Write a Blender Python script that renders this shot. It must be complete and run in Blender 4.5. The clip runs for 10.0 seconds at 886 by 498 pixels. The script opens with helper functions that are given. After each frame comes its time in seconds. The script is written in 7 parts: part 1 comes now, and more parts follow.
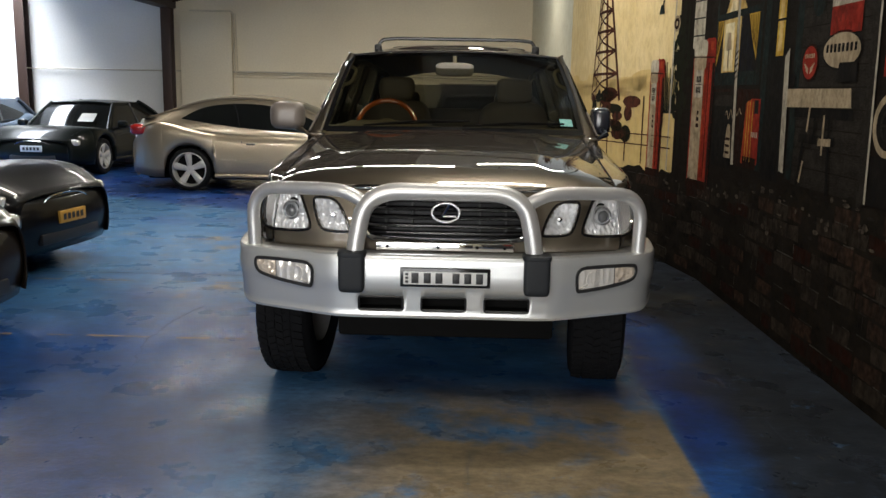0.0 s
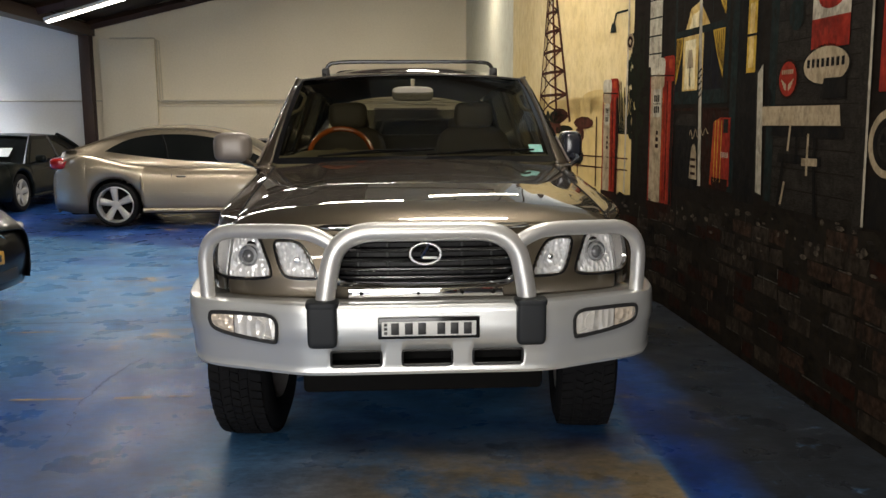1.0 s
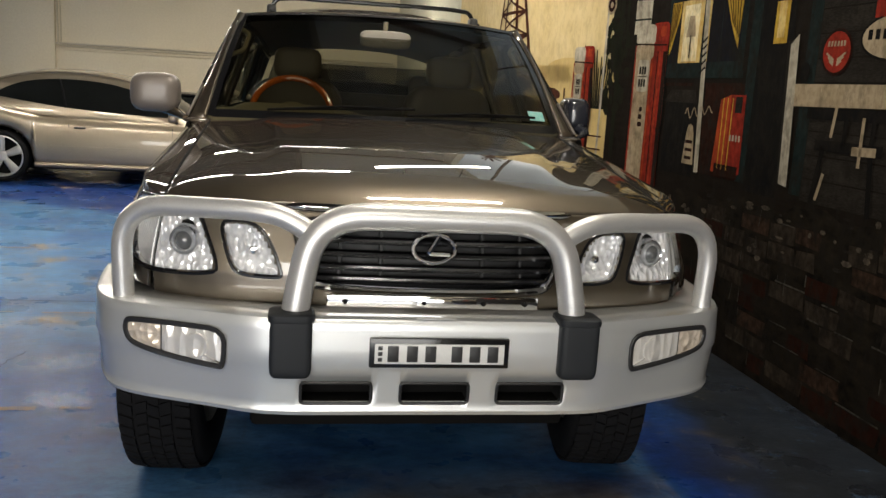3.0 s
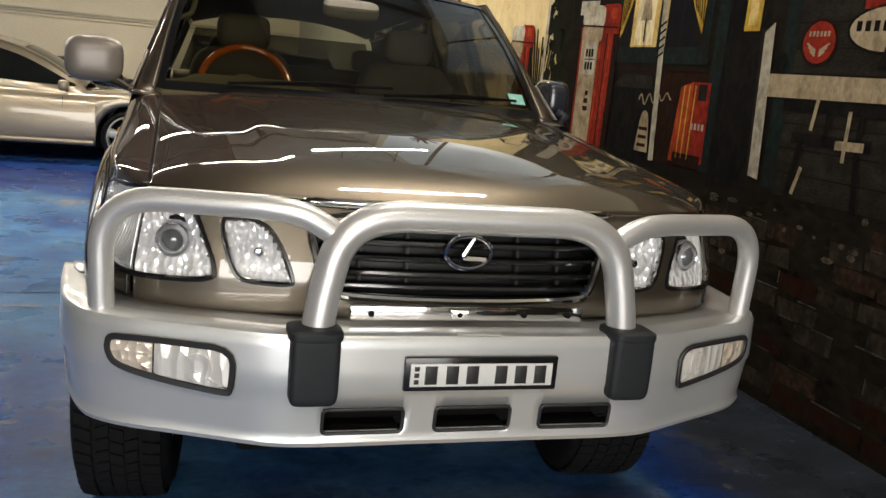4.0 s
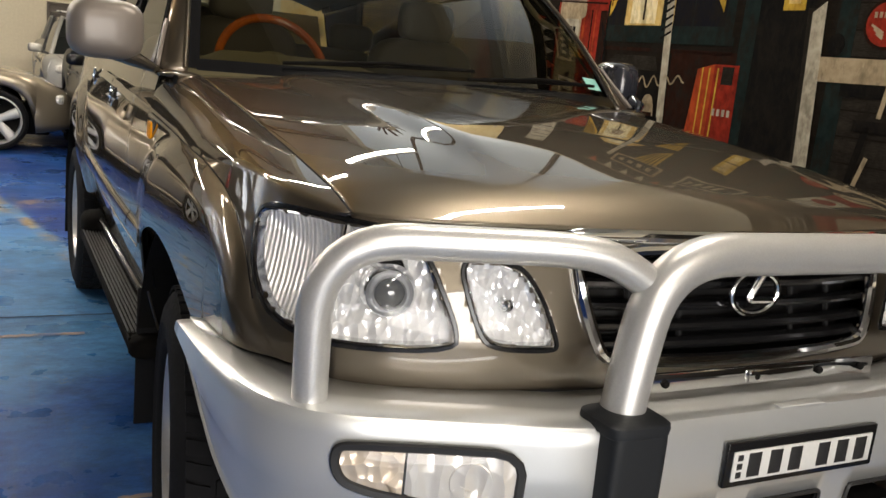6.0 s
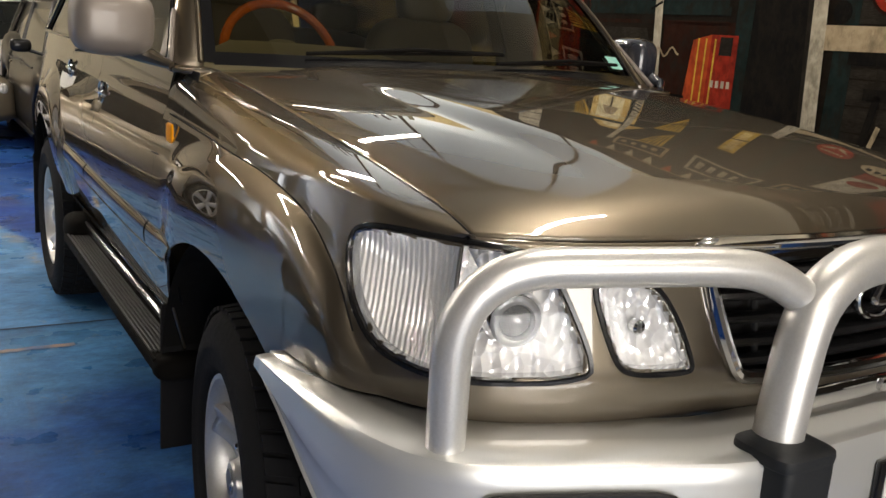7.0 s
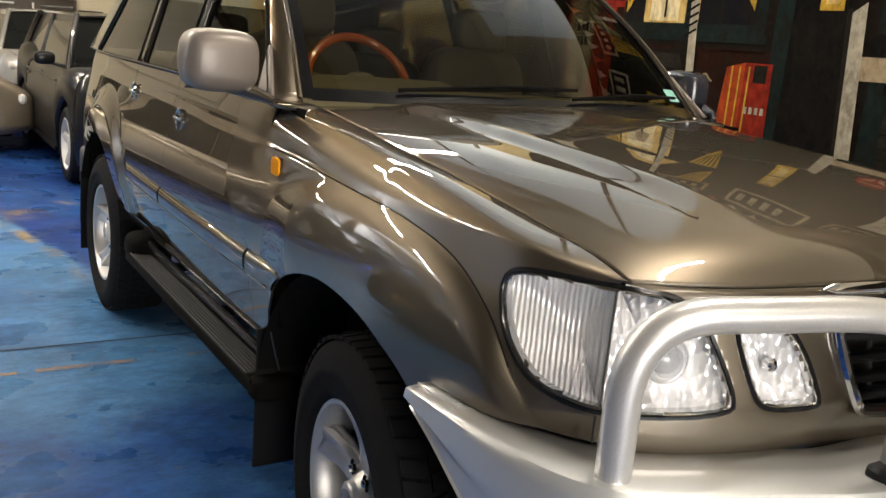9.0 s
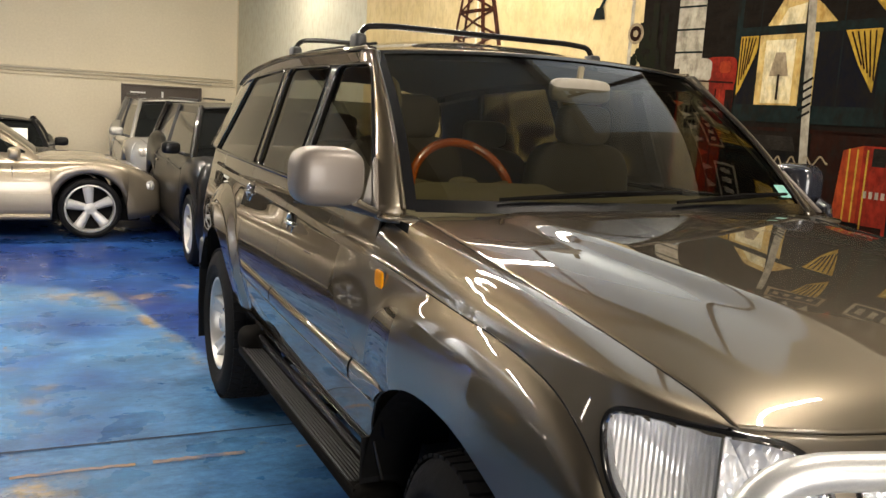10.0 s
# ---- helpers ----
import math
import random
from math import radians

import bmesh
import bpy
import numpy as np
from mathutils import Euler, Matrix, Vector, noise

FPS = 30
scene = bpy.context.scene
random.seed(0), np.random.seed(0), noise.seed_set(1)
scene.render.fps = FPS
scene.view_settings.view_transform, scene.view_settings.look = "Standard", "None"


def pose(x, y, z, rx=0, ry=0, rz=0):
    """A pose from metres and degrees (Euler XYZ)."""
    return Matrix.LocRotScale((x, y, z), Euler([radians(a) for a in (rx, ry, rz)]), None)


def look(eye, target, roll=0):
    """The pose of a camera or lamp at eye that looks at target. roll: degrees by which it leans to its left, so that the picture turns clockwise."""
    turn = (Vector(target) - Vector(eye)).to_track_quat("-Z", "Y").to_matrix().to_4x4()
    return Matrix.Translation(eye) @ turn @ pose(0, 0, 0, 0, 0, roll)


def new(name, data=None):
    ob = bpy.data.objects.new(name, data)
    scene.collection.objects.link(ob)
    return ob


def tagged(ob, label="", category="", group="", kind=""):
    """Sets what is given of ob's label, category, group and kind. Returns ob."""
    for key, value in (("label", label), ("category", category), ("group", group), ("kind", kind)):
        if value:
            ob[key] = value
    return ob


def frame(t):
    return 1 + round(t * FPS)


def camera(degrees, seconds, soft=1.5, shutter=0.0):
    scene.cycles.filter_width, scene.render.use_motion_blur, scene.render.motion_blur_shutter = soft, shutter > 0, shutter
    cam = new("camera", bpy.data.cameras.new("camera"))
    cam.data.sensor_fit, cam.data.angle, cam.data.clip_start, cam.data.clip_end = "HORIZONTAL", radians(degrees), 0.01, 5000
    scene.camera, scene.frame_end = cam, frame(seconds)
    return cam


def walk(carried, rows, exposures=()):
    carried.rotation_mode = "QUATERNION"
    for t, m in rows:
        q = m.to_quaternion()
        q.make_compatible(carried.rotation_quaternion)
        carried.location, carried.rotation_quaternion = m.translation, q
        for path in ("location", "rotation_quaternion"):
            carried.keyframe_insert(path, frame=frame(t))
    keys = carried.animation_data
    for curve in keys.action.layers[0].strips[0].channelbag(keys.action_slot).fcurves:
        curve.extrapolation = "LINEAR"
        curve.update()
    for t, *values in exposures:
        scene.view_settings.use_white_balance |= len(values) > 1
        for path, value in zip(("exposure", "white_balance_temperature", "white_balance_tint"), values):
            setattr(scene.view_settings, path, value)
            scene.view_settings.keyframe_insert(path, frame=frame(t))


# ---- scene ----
cam = camera(53.5, 10.0)
EXPOSURE = [(0.0, -0.40, 6150, 9), (0.5, -0.27, 6350, 10), (3.0, -0.15, 6350, 9), (5.0, 0.09, 6450, 10), (7.5, 0.25, 6550, 11), (10.0, 0.45, 6600, 11)]
PATH = [
    (0, (0.066, -3.661, 1.519), (0.027, -1.693, 1.164), 1.0),
    (0.5, (-0.06, -3.462, 1.527), (0.03, -1.484, 1.244), 0.1),
    (1, (-0.135, -3.236, 1.53), (-0.016, -1.262, 1.227), -0.3),
    (1.5, (-0.179, -2.923, 1.504), (-0.081, -0.951, 1.186), 0.2),
    (2, (-0.205, -2.649, 1.471), (-0.1, -0.678, 1.145), 1.0),
    (2.5, (-0.271, -2.438, 1.451), (-0.081, -0.478, 1.099), 2.0),
    (3, (-0.393, -2.273, 1.445), (-0.059, -0.334, 1.084), 3.4),
    (3.2, (-0.452, -2.195, 1.47), (-0.062, -0.27, 1.09), 4.0),
    (4.5, (-0.867, -1.632, 1.388), (-0.175, 0.204, 0.999), 6.0),
    (5, (-0.985, -1.367, 1.369), (-0.235, 0.446, 0.982), 6.7),
    (5.5, (-1.106, -1.165, 1.362), (-0.302, 0.627, 0.981), 6.9),
    (6, (-1.311, -1.007, 1.358), (-0.385, 0.717, 0.947), 6.1),
    (6.2, (-1.373, -0.955, 1.357), (-0.421, 0.753, 0.941), 6.1),
    (7.3, (-1.562, -0.688, 1.382), (-0.493, 0.935, 0.91), 3.9),
    (7.5, (-1.641, -0.688, 1.362), (-0.515, 0.903, 0.916), 4.6),
    (8, (-1.708, -0.685, 1.369), (-0.555, 0.874, 0.879), 4.1),
    (8.4, (-1.788, -0.658, 1.403), (-0.611, 0.881, 0.906), 5.1),
    (9, (-1.775, -0.658, 1.441), (-0.715, 0.979, 0.995), 5.1),
    (9.5, (-1.757, -0.651, 1.496), (-0.807, 1.067, 1.112), 4.2),
    (10, (-1.755, -0.645, 1.561), (-0.908, 1.139, 1.246), 3.4),
]
walk(cam, [(t, look(eye, target, roll)) for t, eye, target, roll in PATH], EXPOSURE)

# ---- light ----
world = bpy.data.worlds.new("world")
scene.world = world
world.use_nodes = True
wn = world.node_tree.nodes
sky = wn.new("ShaderNodeTexSky")
sky.sky_type, sky.sun_disc = "NISHITA", False
sky.sun_elevation, sky.sun_rotation = radians(40), radians(200)
world.node_tree.links.new(sky.outputs[0], wn["Background"].inputs[0])
wn["Background"].inputs[1].default_value = 0.1
TUBE_POWER = 53.0       # watts of each twin-tube fitting
TUBE_GLOW = 20.0


# ---- materials ----
def surface(name, colour, rough=0.5, metal=0.0, second=None, grain=40.0, blotch=3.0, amount=0.5, bump=0.0, bump_scale=200.0,
            coat=0.0, spread=0.1, specular=0.5, stretch=(1, 1, 1), coat_rough=0.03):
    """A principled material whose colour wanders between two tones at two scales, with fine relief."""
    m = bpy.data.materials.new(name)
    m.use_nodes = True
    nt = m.node_tree
    b = nt.nodes["Principled BSDF"]
    b.inputs["Metallic"].default_value = metal
    b.inputs["Coat Weight"].default_value = coat
    b.inputs["Coat Roughness"].default_value = coat_rough
    b.inputs["Specular IOR Level"].default_value = specular
    co = nt.nodes.new("ShaderNodeTexCoord")
    mp = nt.nodes.new("ShaderNodeMapping")
    mp.inputs["Scale"].default_value = stretch
    nt.links.new(co.outputs["Object"], mp.inputs["Vector"])
    a, c = nt.nodes.new("ShaderNodeTexNoise"), nt.nodes.new("ShaderNodeTexNoise")
    a.inputs["Scale"].default_value, a.inputs["Detail"].default_value = blotch, 5
    c.inputs["Scale"].default_value, c.inputs["Detail"].default_value = grain, 6
    for n in (a, c):
        nt.links.new(mp.outputs[0], n.inputs["Vector"])
    add = nt.nodes.new("ShaderNodeMath")
    add.operation = "ADD"
    nt.links.new(a.outputs["Fac"], add.inputs[0])
    nt.links.new(c.outputs["Fac"], add.inputs[1])
    rng = nt.nodes.new("ShaderNodeMapRange")
    rng.inputs["From Min"].default_value, rng.inputs["From Max"].default_value = 0.7, 1.3
    rng.inputs["To Max"].default_value = amount
    nt.links.new(add.outputs[0], rng.inputs["Value"])
    mix = nt.nodes.new("ShaderNodeMix")
    mix.data_type = "RGBA"
    second = second or tuple(v * 0.7 for v in colour)
    mix.inputs["A"].default_value, mix.inputs["B"].default_value = (*colour, 1), (*second, 1)
    nt.links.new(rng.outputs[0], mix.inputs["Factor"])
    nt.links.new(mix.outputs["Result"], b.inputs["Base Color"])
    rr = nt.nodes.new("ShaderNodeMapRange")
    rr.inputs["From Min"].default_value, rr.inputs["From Max"].default_value = 0.3, 0.7
    rr.inputs["To Min"].default_value, rr.inputs["To Max"].default_value = max(0.0, rough - spread * rough), min(1.0, rough + spread * rough)
    nt.links.new(c.outputs["Fac"], rr.inputs["Value"])
    nt.links.new(rr.outputs[0], b.inputs["Roughness"])
    if bump:
        d = nt.nodes.new("ShaderNodeTexNoise")
        d.inputs["Scale"].default_value, d.inputs["Detail"].default_value = bump_scale, 4
        nt.links.new(mp.outputs[0], d.inputs["Vector"])
        bp = nt.nodes.new("ShaderNodeBump")
        bp.inputs["Strength"].default_value, bp.inputs["Distance"].default_value = bump, 0.01
        nt.links.new(d.outputs["Fac"], bp.inputs["Height"])
        nt.links.new(bp.outputs[0], b.inputs["Normal"])
    return m


def glass(name, tint, gloss=0.02, ior=1.5):
    """A thin pane: tinted see-through with a mirror sheen by Fresnel."""
    m = bpy.data.materials.new(name)
    m.use_nodes = True
    nt = m.node_tree
    nt.nodes.remove(nt.nodes["Principled BSDF"])
    tr, gl, lw, pw, fr, mx = (nt.nodes.new(n) for n in ("ShaderNodeBsdfTransparent", "ShaderNodeBsdfGlossy", "ShaderNodeLayerWeight", "ShaderNodeMath", "ShaderNodeMath", "ShaderNodeMixShader"))
    tr.inputs[0].default_value = (*tint, 1)
    gl.inputs["Roughness"].default_value = gloss
    f0 = ((ior - 1) / (ior + 1)) ** 2
    lw.inputs["Blend"].default_value = 0.5
    pw.operation, fr.operation = "POWER", "MULTIPLY_ADD"
    pw.inputs[1].default_value = 5.0
    fr.inputs[1].default_value, fr.inputs[2].default_value = 1 - f0, f0
    nt.links.new(lw.outputs["Facing"], pw.inputs[0])
    nt.links.new(pw.outputs[0], fr.inputs[0])
    nt.links.new(fr.outputs[0], mx.inputs[0])
    nt.links.new(tr.outputs[0], mx.inputs[1])
    nt.links.new(gl.outputs[0], mx.inputs[2])
    nt.links.new(mx.outputs[0], nt.nodes["Material Output"].inputs["Surface"])
    return m


def glowing(name, colour, strength):
    m = bpy.data.materials.new(name)
    m.use_nodes = True
    b = m.node_tree.nodes["Principled BSDF"]
    b.inputs["Base Color"].default_value = (*colour, 1)
    b.inputs["Emission Color"].default_value = (*colour, 1)
    b.inputs["Emission Strength"].default_value = strength
    return m


def faceted(name, colour, scale, rough=0.06, stretch=(1, 1, 1), depth=0.6, metal=0.45, second=None, relief=0.02):
    """Bright pressed reflector with facets."""
    m = surface(name, colour, rough, metal, second, grain=140, blotch=45, amount=0.35 if second is None else 0.8, stretch=stretch)
    nt = m.node_tree
    co, mp, vo, bp = (nt.nodes.new(n) for n in ("ShaderNodeTexCoord", "ShaderNodeMapping", "ShaderNodeTexVoronoi", "ShaderNodeBump"))
    mp.inputs["Scale"].default_value = stretch
    vo.inputs["Scale"].default_value = scale
    bp.inputs["Strength"].default_value, bp.inputs["Distance"].default_value = depth, relief
    nt.links.new(co.outputs["Object"], mp.inputs["Vector"])
    nt.links.new(mp.outputs[0], vo.inputs["Vector"])
    nt.links.new(vo.outputs["Distance"], bp.inputs["Height"])
    nt.links.new(bp.outputs[0], nt.nodes["Principled BSDF"].inputs["Normal"])
    return m


PAINT = surface("bronze_metallic_paint", (0.165, 0.139, 0.104), 0.40, 0.90, (0.146, 0.123, 0.092), grain=900, blotch=1.5, amount=0.5, coat=1.0, spread=0.05, coat_rough=0.004)
PAINT.node_tree.nodes["Principled BSDF"].inputs["Coat IOR"].default_value = 1.75
PAINT.node_tree.nodes["Principled BSDF"].inputs["Specular Tint"].default_value = (0.04, 0.036, 0.03, 1)
MIRROR_PAINT = surface("mirror_shell_paint", (0.21, 0.180, 0.155), 0.45, 0.25, (0.185, 0.158, 0.135), grain=900, blotch=3, amount=0.5, coat=0.3, coat_rough=0.1)
SILVER = surface("silver_metallic_paint", (0.72, 0.73, 0.72), 0.33, 0.58, (0.65, 0.66, 0.655), grain=700, blotch=2.5, amount=0.5, coat=1.0, coat_rough=0.04, bump=0.015, bump_scale=300)
TUBE_METAL = surface("satin_alloy", (0.69, 0.685, 0.67), 0.36, 0.62, (0.57, 0.565, 0.55), grain=260, blotch=6, amount=0.6, bump=0.03, bump_scale=500)
CHROME = surface("chrome", (0.72, 0.72, 0.72), 0.07, 1.0, (0.6, 0.6, 0.6), grain=120, amount=0.4)
BLACK = surface("black_plastic", (0.018, 0.018, 0.019), 0.45, 0.0, (0.03, 0.03, 0.03), grain=300, bump=0.08, bump_scale=700)
GLOSS_BLACK = surface("gloss_black_trim", (0.008, 0.008, 0.009), 0.16, 0.0, (0.014, 0.014, 0.014), grain=200)
RUBBER = surface("tyre_rubber", (0.009, 0.009, 0.010), 0.88, 0.0, (0.013, 0.013, 0.014), grain=80, blotch=7, amount=0.9, bump=0.15, bump_scale=400, specular=0.10)
STEP = surface("step_plastic", (0.005, 0.0045, 0.004), 0.85, 0.0, (0.008, 0.007, 0.006), grain=60, blotch=8, amount=0.8, specular=0.06)
PAD = surface("moulded_rubber", (0.014, 0.016, 0.019), 0.55, 0.0, (0.022, 0.024, 0.027), grain=250, bump=0.1, bump_scale=500, specular=0.3)
ALLOY = surface("cast_alloy_wheel", (0.60, 0.59, 0.57), 0.36, 0.65, (0.50, 0.49, 0.47), grain=150, blotch=12, amount=0.7, bump=0.02)
DARK_METAL = surface("dark_underbody", (0.006, 0.006, 0.006), 0.8, 0.0, (0.010, 0.009, 0.008), grain=40, specular=0.1)
REFLECTOR = faceted("headlamp_reflector", (0.99, 0.99, 0.99), 52, 0.05, (1, 1, 0.6), 1.0, 0.34, (0.88, 0.89, 0.92), 0.014)


def ribbed(name, angle):
    """Bright reflector with fine upright flutes, which run across the way that the angle names."""
    m = surface(name, (0.99, 0.99, 0.98), 0.07, 0.24, (0.90, 0.91, 0.93), grain=120, blotch=30, amount=0.8)
    nt = m.node_tree
    co, mp, wave, bp = (nt.nodes.new(n) for n in ("ShaderNodeTexCoord", "ShaderNodeMapping", "ShaderNodeTexWave", "ShaderNodeBump"))
    mp.inputs["Rotation"].default_value = (0, 0, radians(angle))
    mp.inputs["Scale"].default_value = (1, 1, 0.25)
    wave.bands_direction = "X"
    wave.inputs["Scale"].default_value, wave.inputs["Distortion"].default_value, wave.inputs["Detail Scale"].default_value = 34.0, 1.6, 1.5
    bp.inputs["Strength"].default_value, bp.inputs["Distance"].default_value = 0.7, 0.0035
    nt.links.new(co.outputs["Object"], mp.inputs["Vector"])
    nt.links.new(mp.outputs[0], wave.inputs["Vector"])
    nt.links.new(wave.outputs["Fac"], bp.inputs["Height"])
    nt.links.new(bp.outputs[0], nt.nodes["Principled BSDF"].inputs["Normal"])
    return m


RIBBED = {-1: ribbed("ribbed_reflector", 40), 1: ribbed("ribbed_reflector_far", -40)}
FOGREF = faceted("fog_reflector", (0.90, 0.87, 0.82), 34, 0.15, (1, 1, 0.35), 0.6, 0.35)
LENS = glass("clear_lamp_glass", (0.99, 0.99, 0.99), 0.02, 1.45)
WINDSCREEN = glass("windscreen_glass", (0.36, 0.355, 0.29), 0.008, 1.6)
TINTED = glass("tinted_side_glass", (0.22, 0.225, 0.20), 0.01, 1.75)
CLEAR_SIDE = glass("front_side_glass", (0.42, 0.42, 0.36), 0.008, 1.5)
AMBER = surface("amber_lens", (0.98, 0.38, 0.0), 0.45, 0.0, (0.90, 0.32, 0.0), grain=200, specular=0.15)
WOOD = surface("polished_wood", (0.80, 0.19, 0.025), 0.18, 0.0, (0.50, 0.10, 0.012), grain=60, blotch=14, amount=1.0, coat=1.0)
LEATHER = surface("beige_leather", (0.20, 0.17, 0.135), 0.5, 0.0, (0.155, 0.13, 0.10), grain=160, blotch=6, bump=0.1, bump_scale=300)
TRIM_BEIGE = surface("beige_trim", (0.28, 0.24, 0.15), 0.6, 0.0, (0.22, 0.19, 0.12), grain=200, bump=0.05)
PLATE_WHITE = surface("plate_white", (0.72, 0.72, 0.70), 0.35, 0.0, (0.6, 0.6, 0.58), grain=150)
WALL_CREAM = surface("cream_painted_wall", (0.74, 0.665, 0.50), 0.75, 0.0, (0.60, 0.53, 0.39), grain=30, blotch=0.7, amount=0.6, bump=0.08, bump_scale=60)
WALL_WHITE = surface("white_painted_wall", (0.74, 0.73, 0.69), 0.75, 0.0, (0.62, 0.61, 0.57), grain=30, blotch=0.8, amount=0.6, bump=0.08, bump_scale=60)
ROOFING = surface("dark_roof_sheeting", (0.035, 0.027, 0.022), 0.7, 0.0, (0.06, 0.045, 0.035), grain=12, blotch=0.8, stretch=(1, 6, 1))
STEEL = surface("brown_painted_steel", (0.035, 0.018, 0.012), 0.55, 0.0, (0.055, 0.03, 0.02), grain=40, blotch=3)
TUBE_LIGHT = glowing("lamp_tube", (1.0, 0.91, 0.78), TUBE_GLOW)
FITTING = surface("white_enamel", (0.7, 0.69, 0.66), 0.4, 0.0, (0.6, 0.59, 0.56))


# ---- building blocks ----
def smooth(a, b, v):
    t = min(1.0, max(0.0, (v - a) / (b - a)))
    return t * t * (3 - 2 * t)


class Curve:
    """Natural cubic through points given by one parameter."""

    def __init__(self, xs, ys):
        self.x, self.y = np.array(xs, float), np.array(ys, float)
        n, h = len(self.x), np.diff(self.x)
        A, r = np.eye(n), np.zeros(n)
        for i in range(1, n - 1):
            A[i, i - 1:i + 2] = h[i - 1], 2 * (h[i - 1] + h[i]), h[i]
            r[i] = 6 * ((self.y[i + 1] - self.y[i]) / h[i] - (self.y[i] - self.y[i - 1]) / h[i - 1])
        self.m = np.linalg.solve(A, r)

    def __call__(self, v):
        v = min(max(v, self.x[0]), self.x[-1])
        i = min(max(int(np.searchsorted(self.x, v)) - 1, 0), len(self.x) - 2)
        h, a, b = self.x[i + 1] - self.x[i], self.x[i + 1] - v, v - self.x[i]
        return float(self.m[i] * a ** 3 / (6 * h) + self.m[i + 1] * b ** 3 / (6 * h) + (self.y[i] / h - self.m[i] * h / 6) * a + (self.y[i + 1] / h - self.m[i + 1] * h / 6) * b)


def mesh(name, verts, faces, sharp=35, flip=False):
    me = bpy.data.meshes.new(name)
    if flip:
        faces = [f[::-1] for f in faces]
    me.from_pydata([tuple(v) for v in verts], [], faces)
    me.polygons.foreach_set("use_smooth", [True] * len(me.polygons))
    me.set_sharp_from_angle(angle=radians(sharp))
    me.update()
    return me


def grid(fn, us, vs, keep=None):
    """Vertices and faces of the sheet fn(u, v); keep says which cells stay."""
    verts = [fn(u, v) for u in us for v in vs]
    n, faces = len(vs), []
    for i in range(len(us) - 1):
        for j in range(n - 1):
            if keep is None or keep(us[i], us[i + 1], vs[j], vs[j + 1]):
                faces.append((i * n + j, (i + 1) * n + j, (i + 1) * n + j + 1, i * n + j + 1))
    return verts, faces


def join(*pieces):
    verts, faces = [], []
    for v, f in pieces:
        k = len(verts)
        verts += list(v)
        faces += [tuple(i + k for i in g) for g in f]
    return verts, faces


def mirrored(piece):
    v, f = piece
    return [(-p[0], p[1], p[2]) for p in v], [g[::-1] for g in f]


def tube(path, r, seg=14, caps=True, squash=None):
    """A round bar along points; r may be one radius a point."""
    pts = [Vector(p) for p in path]
    rs = r if isinstance(r, (list, tuple)) else [r] * len(pts)
    verts, faces = [], []
    t0 = (pts[1] - pts[0]).normalized()
    up = Vector((0, 0, 1)) if abs(t0.z) < 0.9 else Vector((0, 1, 0))
    side = t0.cross(up).normalized()
    for i, p in enumerate(pts):
        t = (pts[min(i + 1, len(pts) - 1)] - pts[max(i - 1, 0)]).normalized()
        side = (side - t * side.dot(t)).normalized()
        other = t.cross(side)
        for k in range(seg):
            a = 2 * math.pi * k / seg
            verts.append(tuple(p + (side * math.cos(a) + other * math.sin(a)) * rs[i]))
    for i in range(len(pts) - 1):
        for k in range(seg):
            a, b = i * seg + k, i * seg + (k + 1) % seg
            faces.append((a, a + seg, b + seg, b))
    if caps:
        faces.append(tuple(range(seg)))
        faces.append(tuple((len(pts) - 1) * seg + k for k in reversed(range(seg))))
    return verts, faces


def rounded(points, radius, n=8):
    """A path with its corners turned into arcs."""
    pts = [Vector(p) for p in points]
    out = [pts[0]]
    for i in range(1, len(pts) - 1):
        a, b, c = pts[i - 1], pts[i], pts[i + 1]
        r = radius[i - 1] if isinstance(radius, (list, tuple)) else radius
        d1, d2 = (a - b).normalized(), (c - b).normalized()
        p1, p2 = b + d1 * min(r, (a - b).length * 0.5), b + d2 * min(r, (c - b).length * 0.5)
        for k in range(n + 1):
            t = k / n
            out.append(p1 * (1 - t) ** 2 + b * 2 * t * (1 - t) + p2 * t * t)
    out.append(pts[-1])
    return out


def box(x0, x1, y0, y1, z0, z1, bevel=0.004, seg=2):
    bm = bmesh.new()
    bmesh.ops.create_cube(bm, size=1)
    for v in bm.verts:
        v.co = ((x0 + x1) / 2 + v.co.x * (x1 - x0), (y0 + y1) / 2 + v.co.y * (y1 - y0), (z0 + z1) / 2 + v.co.z * (z1 - z0))
    if bevel:
        bmesh.ops.bevel(bm, geom=bm.edges[:], offset=min(bevel, 0.45 * min(abs(x1 - x0), abs(y1 - y0), abs(z1 - z0))), segments=seg, profile=0.5, affect="EDGES")
    bm.verts.index_update()
    out = [tuple(v.co) for v in bm.verts], [tuple(v.index for v in f.verts) for f in bm.faces]
    bm.free()
    return out


def pillow(c, size, e=0.4, n=20, k=28):
    """A rounded block; e near 0 is boxy, 1 an ellipsoid."""
    def p(a, q):
        return math.copysign(abs(a) ** q, a)

    def fn(u, v):
        cu, su, cv, sv = math.cos(u), math.sin(u), math.cos(v), math.sin(v)
        return c[0] + size[0] * p(cv, e) * p(cu, e), c[1] + size[1] * p(cv, e) * p(su, e), c[2] + size[2] * p(sv, e)
    return grid(fn, [2 * math.pi * i / k for i in range(k + 1)], [-math.pi / 2 + math.pi * j / n for j in range(n + 1)])


